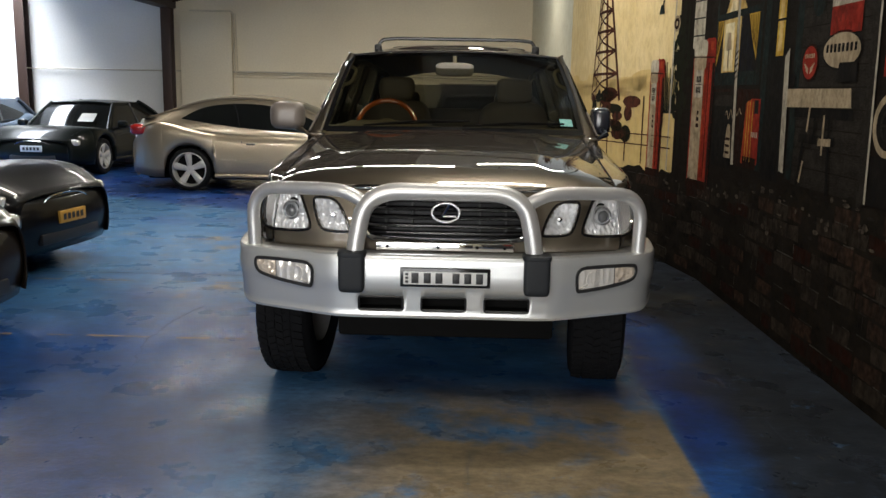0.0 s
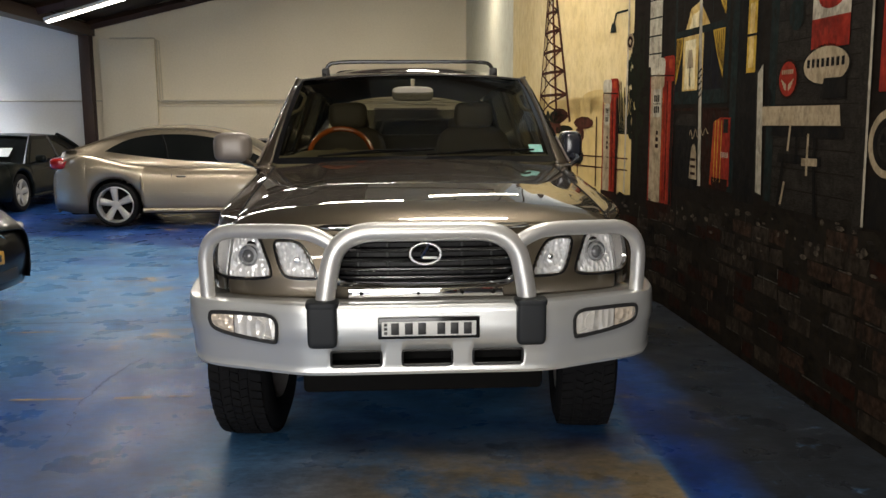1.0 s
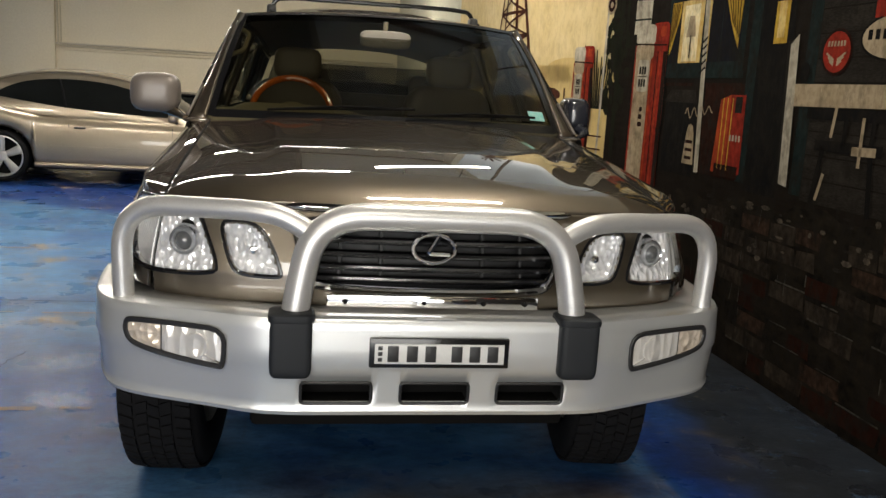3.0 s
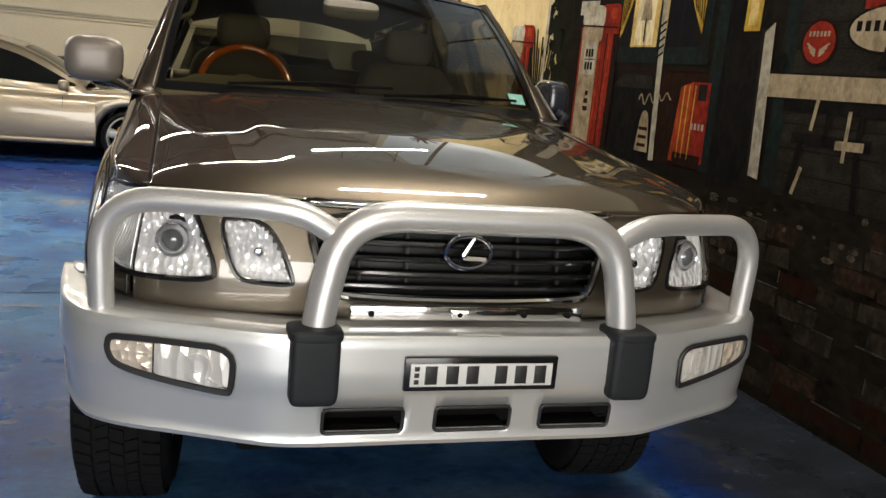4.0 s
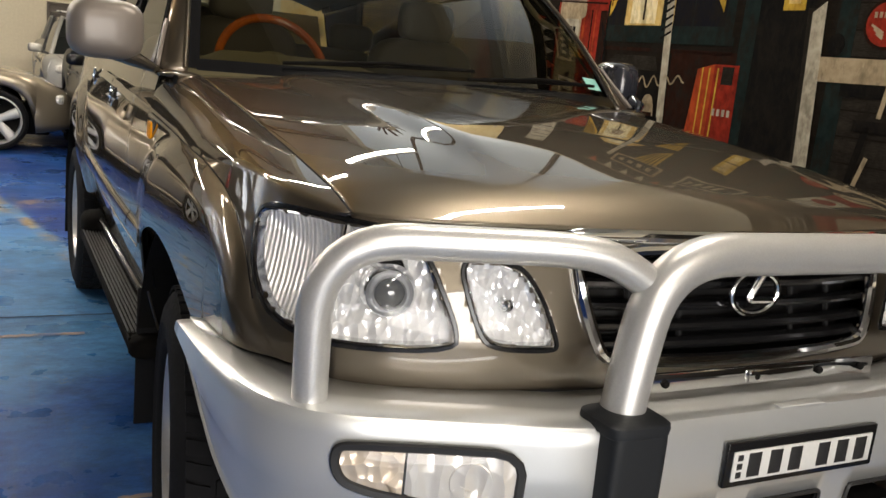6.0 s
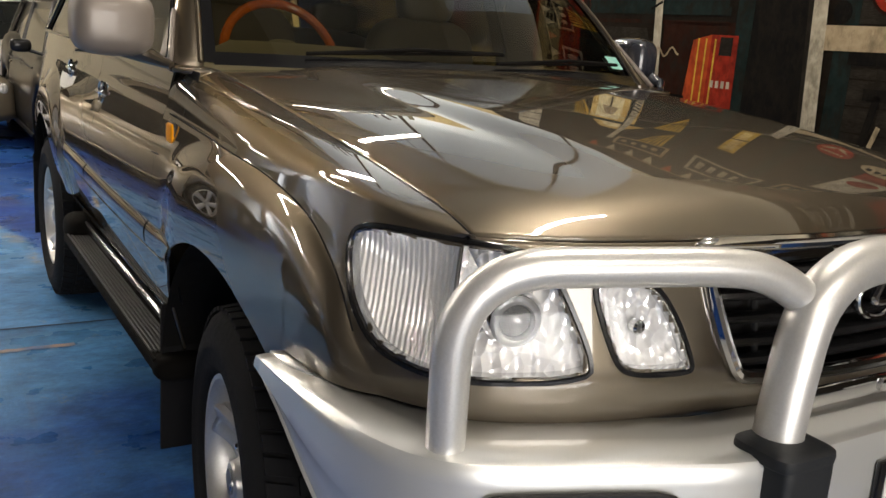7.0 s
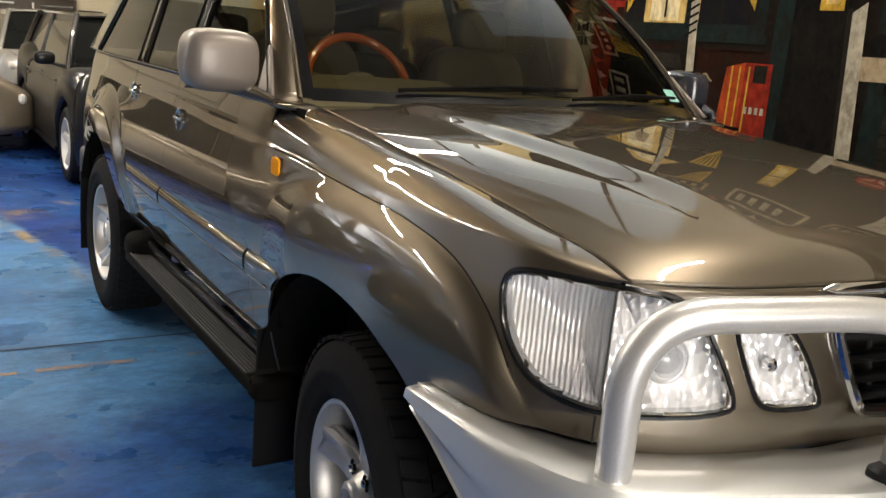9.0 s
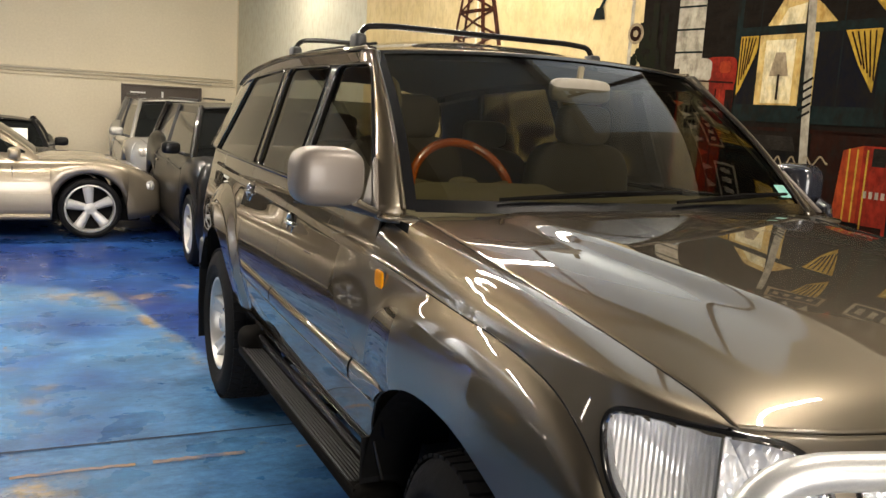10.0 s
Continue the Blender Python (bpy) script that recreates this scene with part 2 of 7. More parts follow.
def lathe(profile, centre, axis, n=40, keep=None):
    """profile: (radius, height along axis)."""
    ax = Vector(axis).normalized()
    a = ax.orthogonal().normalized()
    b = ax.cross(a)
    c = Vector(centre)
    return grid(lambda u, i: tuple(c + ax * profile[i][1] + (a * math.cos(u) + b * math.sin(u)) * profile[i][0]),
                [2 * math.pi * k / n for k in range(n + 1)], list(range(len(profile))), keep)


def moved(piece, m):
    return [tuple(m @ Vector(v)) for v in piece[0]], piece[1]


def thing(name, label, category, at=(0, 0, 0), turn=0.0, group="", kind=""):
    """An empty at the base of a thing."""
    ob = new(name)
    ob.matrix_basis = pose(*at, 0, 0, turn)
    ob.empty_display_size = 0.1
    return tagged(ob, label, category, group, kind)


def part(name, piece, material, parent, label="", sharp=35, thick=0.0, flip=False, shadow=True, world=True, about=None, rim=True):
    """One mesh under a thing (or under a part). world: the piece is given in world places."""
    if about is not None:
        v, f = piece
        total = 0.0
        for g in f:
            a, b, c = (Vector(v[i]) for i in (g[0], g[1], g[2]))
            total += (b - a).cross(c - a).dot((a + b + c) / 3 - Vector(about))
        flip = total < 0
    me = mesh(name, *piece, sharp=sharp, flip=flip)
    me.materials.append(material)
    ob = new(name, me)
    ob.parent = parent
    if world and parent.parent is None:
        ob.matrix_parent_inverse = parent.matrix_basis.inverted()
    if label:
        ob["label"] = label
    if thick:
        s = ob.modifiers.new("thickness", "SOLIDIFY")
        s.thickness, s.offset, s.use_rim = thick, -1, rim
    ob.visible_shadow = shadow
    return ob


def single(name, piece, material, label, category="", kind="", sharp=35, group=""):
    me = mesh(name, *piece, sharp=sharp)
    me.materials.append(material)
    return tagged(new(name, me), label, category, group, kind)


def span(a, b, n):
    return [a + (b - a) * i / n for i in range(n + 1)]


# ---- the hall ----
def floor_paint():
    """Worn blue floor paint: deep and pale blue blotches, tan patches where it has gone, wheel scuffs."""
    m = bpy.data.materials.new("worn_blue_floor_paint")
    m.use_nodes = True
    nt = m.node_tree
    b = nt.nodes["Principled BSDF"]
    co = nt.nodes.new("ShaderNodeTexCoord")

    def noise_at(scale, detail=6, stretch=(1, 1, 1), rough=0.55, shift=(0, 0, 0)):
        mp, n = nt.nodes.new("ShaderNodeMapping"), nt.nodes.new("ShaderNodeTexNoise")
        mp.inputs["Scale"].default_value, mp.inputs["Location"].default_value = stretch, shift
        n.inputs["Scale"].default_value, n.inputs["Detail"].default_value, n.inputs["Roughness"].default_value = scale, detail, rough
        nt.links.new(co.outputs["Object"], mp.inputs["Vector"])
        nt.links.new(mp.outputs[0], n.inputs["Vector"])
        return n.outputs["Fac"]

    def ramp(v, lo, hi):
        r = nt.nodes.new("ShaderNodeMapRange")
        r.interpolation_type = "SMOOTHSTEP"
        r.inputs["From Min"].default_value, r.inputs["From Max"].default_value = lo, hi
        nt.links.new(v, r.inputs["Value"])
        return r.outputs[0]

    def blend(f, a, c):
        x = nt.nodes.new("ShaderNodeMix")
        x.data_type = "RGBA"
        for s, v in (("A", a), ("B", c)):
            if isinstance(v, tuple):
                x.inputs[s].default_value = (*v, 1)
            else:
                nt.links.new(v, x.inputs[s])
        nt.links.new(f, x.inputs["Factor"])
        return x.outputs["Result"]

    def maths(op, a, c):
        x = nt.nodes.new("ShaderNodeMath")
        x.operation, x.use_clamp = op, True
        for i, v in enumerate((a, c)):
            if isinstance(v, float):
                x.inputs[i].default_value = v
            else:
                nt.links.new(v, x.inputs[i])
        return x.outputs[0]
    sx = nt.nodes.new("ShaderNodeSeparateXYZ")
    nt.links.new(co.outputs["Object"], sx.inputs[0])
    X, Y = sx.outputs["X"], sx.outputs["Y"]

    def plain(op, a, c):
        x = nt.nodes.new("ShaderNodeMath")
        x.operation = op
        for i, v in enumerate((a, c)):
            if isinstance(v, float):
                x.inputs[i].default_value = v
            else:
                nt.links.new(v, x.inputs[i])
        return x.outputs[0]
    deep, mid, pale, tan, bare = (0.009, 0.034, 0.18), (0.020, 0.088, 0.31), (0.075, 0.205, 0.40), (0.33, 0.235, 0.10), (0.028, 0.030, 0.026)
    wobble = plain("MULTIPLY", plain("SUBTRACT", noise_at(0.9, 6), 0.5), 1.6)
    # the far floor keeps its deep blue; nearer, the paint has faded
    edge = plain("ADD", plain("ADD", plain("ADD", Y, plain("MULTIPLY", X, 0.5)), plain("MULTIPLY", ramp(X, -1.25, -0.7), 1.9)), plain("MULTIPLY", wobble, 0.45))
    faded = maths("SUBTRACT", 1.0, ramp(edge, 5.7, 6.1))
    col = blend(ramp(noise_at(0.55, 5), 0.40, 0.62), deep, mid)
    pale_f = maths("MULTIPLY", faded, ramp(noise_at(0.5, 6, (1, 1.3, 1), 0.6, (3.1, 0.4, 0)), 0.30, 0.52))
    lane = maths("SUBTRACT", 1.0, ramp(plain("ADD", X, plain("MULTIPLY", wobble, 0.15)), 1.00, 1.10))
    fresh = maths("ADD", ramp(plain("ADD", Y, wobble), 1.3, 3.0), ramp(plain("ADD", X, plain("MULTIPLY", wobble, 0.6)), -1.3, -0.7))
    col = blend(maths("MULTIPLY", maths("MULTIPLY", pale_f, maths("MULTIPLY", lane, fresh)), 0.9), col, pale)
    col = blend(maths("MULTIPLY", ramp(noise_at(4, 10, (1, 2.2, 1), 0.75), 0.46, 0.72), 0.5), col, (0.018, 0.062, 0.19))
    rim = maths("MULTIPLY", maths("SUBTRACT", 1.0, ramp(plain("ABSOLUTE", plain("SUBTRACT", edge, 5.62), 0.0), 0.05, 0.40)), maths("MULTIPLY", ramp(noise_at(3.0, 8, (1, 1, 1), 0.7), 0.44, 0.60), ramp(X, -1.9, -1.4)))
    worn = maths("MULTIPLY", ramp(noise_at(0.65, 7, (1, 1, 1), 0.62, (7.3, 2.2, 0)), 0.58, 0.67), ramp(noise_at(3.2, 8, (1, 1, 1), 0.7), 0.44, 0.62))
    # the bare strip before the parked car
    inside = maths("MULTIPLY", ramp(plain("ADD", X, plain("MULTIPLY", wobble, 0.5)), -1.1, 0.1), maths("SUBTRACT", 1.0, ramp(X, 1.03, 1.06)))
    near = maths("SUBTRACT", 1.0, ramp(plain("ADD", Y, plain("MULTIPLY", wobble, 0.6)), 0.2, 1.0))
    patch = maths("MULTIPLY", maths("MULTIPLY", inside, near), ramp(noise_at(1.5, 7, (1, 1, 1), 0.65), 0.36, 0.54))
    col = blend(maths("MULTIPLY", maths("MAXIMUM", maths("MAXIMUM", worn, patch), rim), 0.85), col, tan)
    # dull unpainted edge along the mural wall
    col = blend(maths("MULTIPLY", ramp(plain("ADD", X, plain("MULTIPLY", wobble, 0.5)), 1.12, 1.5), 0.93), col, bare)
    col = blend(maths("MULTIPLY", ramp(noise_at(2.0, 8, (6, 0.5, 1), 0.7), 0.56, 0.72), 0.35), col, (0.08, 0.10, 0.14))
    flecks = maths("MULTIPLY", ramp(noise_at(11, 10, (1, 0.7, 1), 0.8, (1.7, 5.1, 0)), 0.58, 0.66), ramp(noise_at(0.8, 4, (1, 1, 1), 0.5, (2.2, 8.0, 0)), 0.40, 0.58))
    col = blend(maths("MULTIPLY", maths("MULTIPLY", flecks, faded), 0.6), col, (0.20, 0.17, 0.10))
    col = blend(maths("MULTIPLY", ramp(noise_at(7, 10, (1, 1.4, 1), 0.78, (9.0, 1.0, 0)), 0.57, 0.66), 0.45), col, (0.10, 0.19, 0.33))
    col = blend(maths("MULTIPLY", ramp(noise_at(28, 6, (1, 1, 1), 0.7), 0.60, 0.72), 0.5), col, (0.03, 0.035, 0.045))
    # near left floor: deeper blue, painted darker still to offset the added front light
    near_dark = maths("MULTIPLY", maths("SUBTRACT", 1.0, ramp(plain("ADD", Y, wobble), 0.2, 1.7)), maths("SUBTRACT", 1.0, ramp(plain("ADD", X, plain("MULTIPLY", wobble, 0.6)), -1.4, -0.8)))
    col = blend(maths("MULTIPLY", near_dark, 0.6), col, (0.010, 0.040, 0.135))
    # scuffs and grime, a hand's width to a stride across
    for scale, lo, hi, shift in ((3.0, 0.62, 1.18, (4.4, 1.3, 0)), (13.0, 0.72, 1.16, (0.3, 6.6, 0))):
        mr, mul = nt.nodes.new("ShaderNodeMapRange"), nt.nodes.new("ShaderNodeMix")
        mr.inputs["From Min"].default_value, mr.inputs["From Max"].default_value = 0.36, 0.64
        mr.inputs["To Min"].default_value, mr.inputs["To Max"].default_value = lo, hi
        nt.links.new(noise_at(scale, 10, (1, 1.5, 1), 0.72, shift), mr.inputs["Value"])
        mul.data_type, mul.blend_type = "RGBA", "MULTIPLY"
        mul.inputs["Factor"].default_value = 1.0
        nt.links.new(col, mul.inputs["A"])
        nt.links.new(mr.outputs[0], mul.inputs["B"])
        col = mul.outputs["Result"]
    nt.links.new(col, b.inputs["Base Color"])
    b.inputs["Specular IOR Level"].default_value = 0.12
    rr = nt.nodes.new("ShaderNodeMapRange")
    rr.inputs["From Min"].default_value, rr.inputs["From Max"].default_value = 0.3, 0.7
    rr.inputs["To Min"].default_value, rr.inputs["To Max"].default_value = 0.18, 0.48
    nt.links.new(noise_at(2.6, 8), rr.inputs["Value"])
    nt.links.new(rr.outputs[0], b.inputs["Roughness"])
    bp = nt.nodes.new("ShaderNodeBump")
    bp.inputs["Strength"].default_value, bp.inputs["Distance"].default_value = 0.12, 0.01
    nt.links.new(noise_at(45, 5), bp.inputs["Height"])
    nt.links.new(bp.outputs[0], b.inputs["Normal"])
    return m


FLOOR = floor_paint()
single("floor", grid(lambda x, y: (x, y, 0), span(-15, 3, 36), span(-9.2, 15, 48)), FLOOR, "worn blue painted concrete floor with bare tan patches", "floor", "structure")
JOINT = surface("dark_joint_sealant", (0.012, 0.02, 0.05), 0.8, grain=30, blotch=4, amount=0.8)
OLD_LINE = surface("faded_ochre_line", (0.33, 0.20, 0.07), 0.7, second=(0.05, 0.10, 0.22), grain=14, blotch=5, amount=1.0)


def strip(x0, x1, y0, y1, z=0.003, wob=0.0, n=40):
    rnd = random.Random(int(1000 * (abs(x0) + abs(y0))))
    w = [rnd.uniform(-wob, wob) for _ in range(n + 1)]
    if abs(x1 - x0) > abs(y1 - y0):
        return grid(lambda i, v: (x0 + (x1 - x0) * i / n, (y0 if v < 0.5 else y1) + w[i], z), list(range(n + 1)), [0, 1])
    return grid(lambda v, i: ((x0 if v < 0.5 else x1) + w[i], y0 + (y1 - y0) * i / n, z), [0, 1], list(range(n + 1)))


single("floor_joint", strip(-14, 1.7, 3.335, 3.350, 0.003, 0.002), JOINT, "dark sealed expansion joint across the blue floor", "floor joint", "structure")
single("floor_joint", strip(-14, 2.0, -2.66, -2.645, 0.003, 0.002), JOINT, "dark sealed expansion joint across the blue floor", "floor joint", "structure")


def broken_line(x0, x1, y, seed):
    """What is left of a painted line: uneven lengths with gaps."""
    rnd = random.Random(seed)
    bits, x = [], x0
    while x < x1:
        n = rnd.uniform(0.12, 0.55)
        w = rnd.uniform(0.010, 0.020)
        bits.append(strip(x, min(x + n, x1), y - w + rnd.uniform(-0.006, 0.006), y + w, 0.003, 0.006, 14))
        x += n + rnd.uniform(0.03, 0.30)
    single("line_marking", join(*bits), OLD_LINE, "faded broken ochre parking line on the blue floor", "floor marking", "structure")


broken_line(-3.3, -0.4, 3.065, 3)
broken_line(-2.9, -0.7, 1.505, 8)
broken_line(-3.6, -1.9, 5.02, 14)
rc = random.Random(5)
crack = [(float(np.interp(y, [0.4, 0.84, 1.44, 1.97, 2.8, 3.3, 3.9], [-1.66, -1.71, -1.82, -1.80, -1.64, -1.64, -1.57])) + rc.uniform(-0.016, 0.016), y, 0.0015) for y in span(0.9, 2.3, 40)]
single("floor_crack", tube(crack, [0.0005 + 0.0012 * rc.random() for _ in crack], 5), JOINT, "thin dark crack in the floor paint", "floor crack", "structure")

# right wall in plan: x at y
WALL = [(2.12, -9.2), (2.05, 3.6), (1.85, 4.8), (1.54, 5.9), (1.42, 14.6)]


def wall_x(y):
    return float(np.interp(y, [p[1] for p in WALL], [p[0] for p in WALL]))


def ribbon(pts, z0, z1, thick):
    """An upright wall along plan points, with thickness to the right of the way."""
    v, f = [], []
    for x, y in pts:
        v += [(x, y, z0), (x, y, z1), (x + thick, y, z1), (x + thick, y, z0)]
    for i in range(len(pts) - 1):
        for k in range(4):
            a, b = i * 4 + k, i * 4 + (k + 1) % 4
            f.append((a, b, b + 4, a + 4))
    f += [(3, 2, 1, 0), tuple(4 * (len(pts) - 1) + k for k in range(4))]
    return v, f


WIN0, WIN1, SILL_Z = 2.55, 7.6, 3.06
wall_pts = lambda y0, y1: [(wall_x(y0), y0)] + [p for p in WALL if y0 < p[1] < y1] + [(wall_x(y1), y1)]
single("wall_right", join(ribbon(WALL, 0, SILL_Z, 0.25), ribbon(wall_pts(-9.2, WIN0), SILL_Z, 5.6, 0.25), ribbon(wall_pts(WIN1, 14.6), SILL_Z, 5.6, 0.25), ribbon(wall_pts(WIN0, WIN1), 4.95, 5.6, 0.25)),
       WALL_CREAM, "long cream rendered wall that carries a painted mural", "wall", "structure")
clerestory = thing("window_1", "high strip of translucent pale blue sheeting above the mural", "window", (wall_x(5.0), 5.0, SILL_Z), kind="structure")
SHEET = glowing("translucent_daylight_sheet", (0.78, 0.86, 0.90), 0.34)
win_ys = span(WIN0, WIN1, 5)
for y0, y1 in zip(win_ys, win_ys[1:]):
    part("pane", ribbon([(x + 0.10, y) for x, y in wall_pts(y0, y1)], SILL_Z, 4.95, 0.02), SHEET, clerestory, "translucent sheet")
for y in win_ys[1:-1:2]:
    part("mullion", box(wall_x(y) + 0.06, wall_x(y) + 0.10, y - 0.02, y + 0.02, SILL_Z, 4.95, 0.004), STEEL, clerestory)
single("wall_back", box(-5.93, 1.7, 14.6, 14.85, 0, 5.4, 0), WALL_CREAM, "cream painted rear wall of the showroom", "wall", "structure")
single("wall_back_white", box(-15, -5.93, 14.6, 14.85, 0, 5.4, 0), WALL_WHITE, "brightly lit white painted rear wall of the next bay", "wall", "structure")
single("wall_left", box(-15.25, -15, -9.2, 14.85, 0, 5.4, 0), WALL_WHITE, "white painted far side wall", "wall", "structure")
# the opening in this wall is assumed; it frames the added front light
single("wall_front", join(box(-15.25, -5.4, -9.45, -9.2, 0, 5.4, 0), box(1.2, 2.4, -9.45, -9.2, 0, 5.4, 0), box(-5.4, 1.2, -9.45, -9.2, 3.0, 5.4, 0)), WALL_CREAM, "cream painted wall behind the viewer", "wall", "structure")


def lamp_z(x):
    """Height at which the lamp fittings hang."""
    return float(np.interp(x, [-5.93, -0.6, 2.6], [2.86, 4.45, 3.5])) - 0.22


def roof_z(x):
    return float(np.interp(x, [-15, -9.6, -5.93, -0.6, 2.6], [3.2, 4.60, 3.34, 4.62, 5.3]))


LINING = surface("pale_roof_lining", (0.55, 0.55, 0.50), 0.7, 0.0, (0.46, 0.46, 0.42), grain=20, blotch=0.8, amount=0.7)
for nm, rx, skin, words in (("ceiling", sorted(span(-15.2, -0.6, 50) + [-9.6, -5.93]), ROOFING, "dark corrugated roof sheeting over two bays"), ("ceiling_side", span(-0.6, 2.6, 12), LINING, "pale lined roof slope along the mural wall")):
    single(nm, join(grid(lambda x, y: (x, y, roof_z(x) + 0.02 * math.cos(x * 40)), rx, [-9.4, 14.8]), grid(lambda x, y: (x, y, roof_z(x) + 0.08), rx, [-9.4, 14.8])), skin, words, "ceiling", "structure")
for y in (-7.0, -3.2, 0.6, 4.4, 8.2, 11.8, 14.4):
    single("rafter", join(*[tube([(a, y, roof_z(a) - 0.12), (b, y, roof_z(b) - 0.12)], 0.09, 4) for a, b in ((-15, -9.6), (-9.6, -5.93), (-5.93, -0.6), (-0.6, 1.9))]),
           STEEL, "dark brown steel rafter under the roof", "rafter", "structure")
for x in (-8.4, -6.8, -3.9, -2.2, -0.6):
    single("purlin", box(x - 0.04, x + 0.04, -9.2, 14.6, roof_z(x) - 0.14, roof_z(x) - 0.03, 0), STEEL, "dark brown steel purlin under the roof", "purlin", "structure")
single("valley_beam", box(-6.07, -5.79, -9.2, 14.6, 3.06, 3.26, 0.006), STEEL, "dark brown steel valley beam", "beam", "structure")
for x, y in ((-5.93, 14.44), (-8.9, 14.45), (-5.93, -8.0)):
    col = thing("column", "dark brown steel column carrying the valley beam", "column", (x, y, 0), kind="structure")
    h = roof_z(x) - 0.1
    part("column_web", box(x - 0.01, x + 0.01, y - 0.09, y + 0.09, 0, h, 0), STEEL, col)
    part("column_flange", box(x - 0.1, x + 0.1, y - 0.11, y - 0.09, 0, h, 0.002), STEEL, col)
    part("column_flange", box(x - 0.1, x + 0.1, y + 0.09, y + 0.11, 0, h, 0.002), STEEL, col)
    part("base_plate", box(x - 0.15, x + 0.15, y - 0.112, y + 0.112, 0, 0.02, 0.003), STEEL, col)

# rear wall details
single("pilaster", box(-5.7, -4.65, 14.5, 14.6, 0, 3.0, 0.006), WALL_CREAM, "cream painted boxed pilaster on the rear wall", "pilaster", "structure")
single("wall_ledge", box(-4.64, 1.40, 14.56, 14.6, 1.71, 1.755, 0.006), WALL_CREAM, "thin cream ledge along the rear wall", "ledge", "structure")
DOOR_BROWN = surface("brown_door_paint", (0.06, 0.045, 0.035), 0.6, second=(0.09, 0.07, 0.055), grain=20, blotch=2)
door = thing("door_1", "dark brown steel door panel in the rear wall", "door", (0.2, 14.6, 0), kind="structure")
part("door_frame", join(box(-0.42, -0.38, 14.53, 14.6, 0, 1.66, 0.004), box(0.80, 0.84, 14.53, 14.6, 0, 1.66, 0.004), box(-0.38, 0.80, 14.53, 14.6, 1.62, 1.66, 0.004)), DOOR_BROWN, door)
part("door_leaf", box(-0.38, 0.80, 14.555, 14.6, 0, 1.62, 0.004), DOOR_BROWN, door)
part("notice", box(-0.28, -0.05, 14.552, 14.555, 1.52, 1.545, 0), PLATE_WHITE, door, "small pale notice strip")
part("hook", box(0.20, 0.23, 14.54, 14.555, 1.47, 1.56, 0.003), PLATE_WHITE, door)
cond = rounded([(-9.0, 14.545, 1.83), (-1.15, 14.545, 1.81), (-0.62, 14.545, 1.77), (1.0, 14.545, 1.72)], 0.2)
riser = rounded([(-5.5, 14.53, 3.02), (-4.62, 14.53, 3.02), (-4.60, 14.53, 1.79), (-4.3, 14.53, 1.775), (1.35, 14.53, 1.775)], 0.08)
single("conduit", join(tube(riser, 0.016, 8), tube([(x + (0.05 if k in (1, 2) else 0.0), y + 0.012, z + (0.05 if k > 2 else -0.05)) for k, (x, y, z) in enumerate(((-5.5, 14.53, 3.02), (-4.62, 14.53, 3.02), (-4.60, 14.53, 1.86), (-4.55, 14.53, 1.78), (1.35, 14.53, 1.775)))], 0.010, 8)), surface("cream_conduit", (0.60, 0.54, 0.41), 0.6), "painted conduits running down and along the rear wall", "conduit", "structure")
single("conduit", tube(cond, 0.014, 8), surface("grey_conduit", (0.50, 0.46, 0.37), 0.6), "grey painted conduit pipe along the rear wall", "conduit", "structure")

# fluorescent fittings in rows across the hall
# rows at -7.2 and -3.4 are unseen, added to light near floor and bumper
ROWS_OF_LIGHT = {-7.2: (-3.6, -1.9), -3.4: (-1.9, -0.3), 0.75: (0.45,), 5.0: (-5.0, -3.3, -2.0, -0.62, 0.85), 10.2: (-4.5, -3.4, -1.7, 0.75)}
for y, places in ROWS_OF_LIGHT.items():
    for x in places:
        z = lamp_z(x)
        a = math.degrees(math.atan2(lamp_z(x + 0.1) - lamp_z(x - 0.1), 0.2))
        m = pose(x, y, z, 0, -a, 0)
        fit_ob = thing("ceiling_light", "twin-tube white fluorescent batten under the roof", "ceiling light", (x, y, z), group="fluorescent battens")
        part("batten", moved(box(-0.62, 0.62, -0.05, 0.05, 0.0, 0.05, 0.006), m), FITTING, fit_ob)
        for s in (-0.028, 0.028):
            part("lamp_tube", moved(tube([(-0.59, s, -0.016), (0.59, s, -0.016)], 0.014, 8), m), TUBE_LIGHT, fit_ob)
        lamp = bpy.data.lights.new("tube_light", "AREA")
        lamp.shape, lamp.size, lamp.size_y, lamp.energy, lamp.color = "RECTANGLE", 1.2, 0.09, TUBE_POWER, (1.0, 0.905, 0.77)
        new("tube_light", lamp).matrix_basis = m @ pose(0, 0, -0.034)
        for hx in (-0.3, 0.3):
            p0 = m @ Vector((hx, 0, 0.05))
            part("hanger", tube([tuple(p0), (p0.x, p0.y, roof_z(p0.x))], 0.006, 6), STEEL, fit_ob)
# added front light in an assumed, unseen shopfront opening behind the viewer
front_fill = bpy.data.lights.new("front_fill_light", "AREA")
front_fill.shape, front_fill.size, front_fill.size_y, front_fill.energy, front_fill.color = "RECTANGLE", 6.4, 2.9, 480, (1.0, 0.96, 0.91)
new("front_fill_light", front_fill).matrix_basis = pose(-2.1, -9.3, 1.5, 90, 0, 0)
single("forecourt", grid(lambda x, y: (x, y, -0.02), span(-40, 40, 4), span(-60, -9.2, 4)), surface("grey_forecourt", (0.18, 0.18, 0.17), 0.9, grain=20, blotch=1), "unseen grey concrete ground outside the assumed doorway", "ground", "structure")
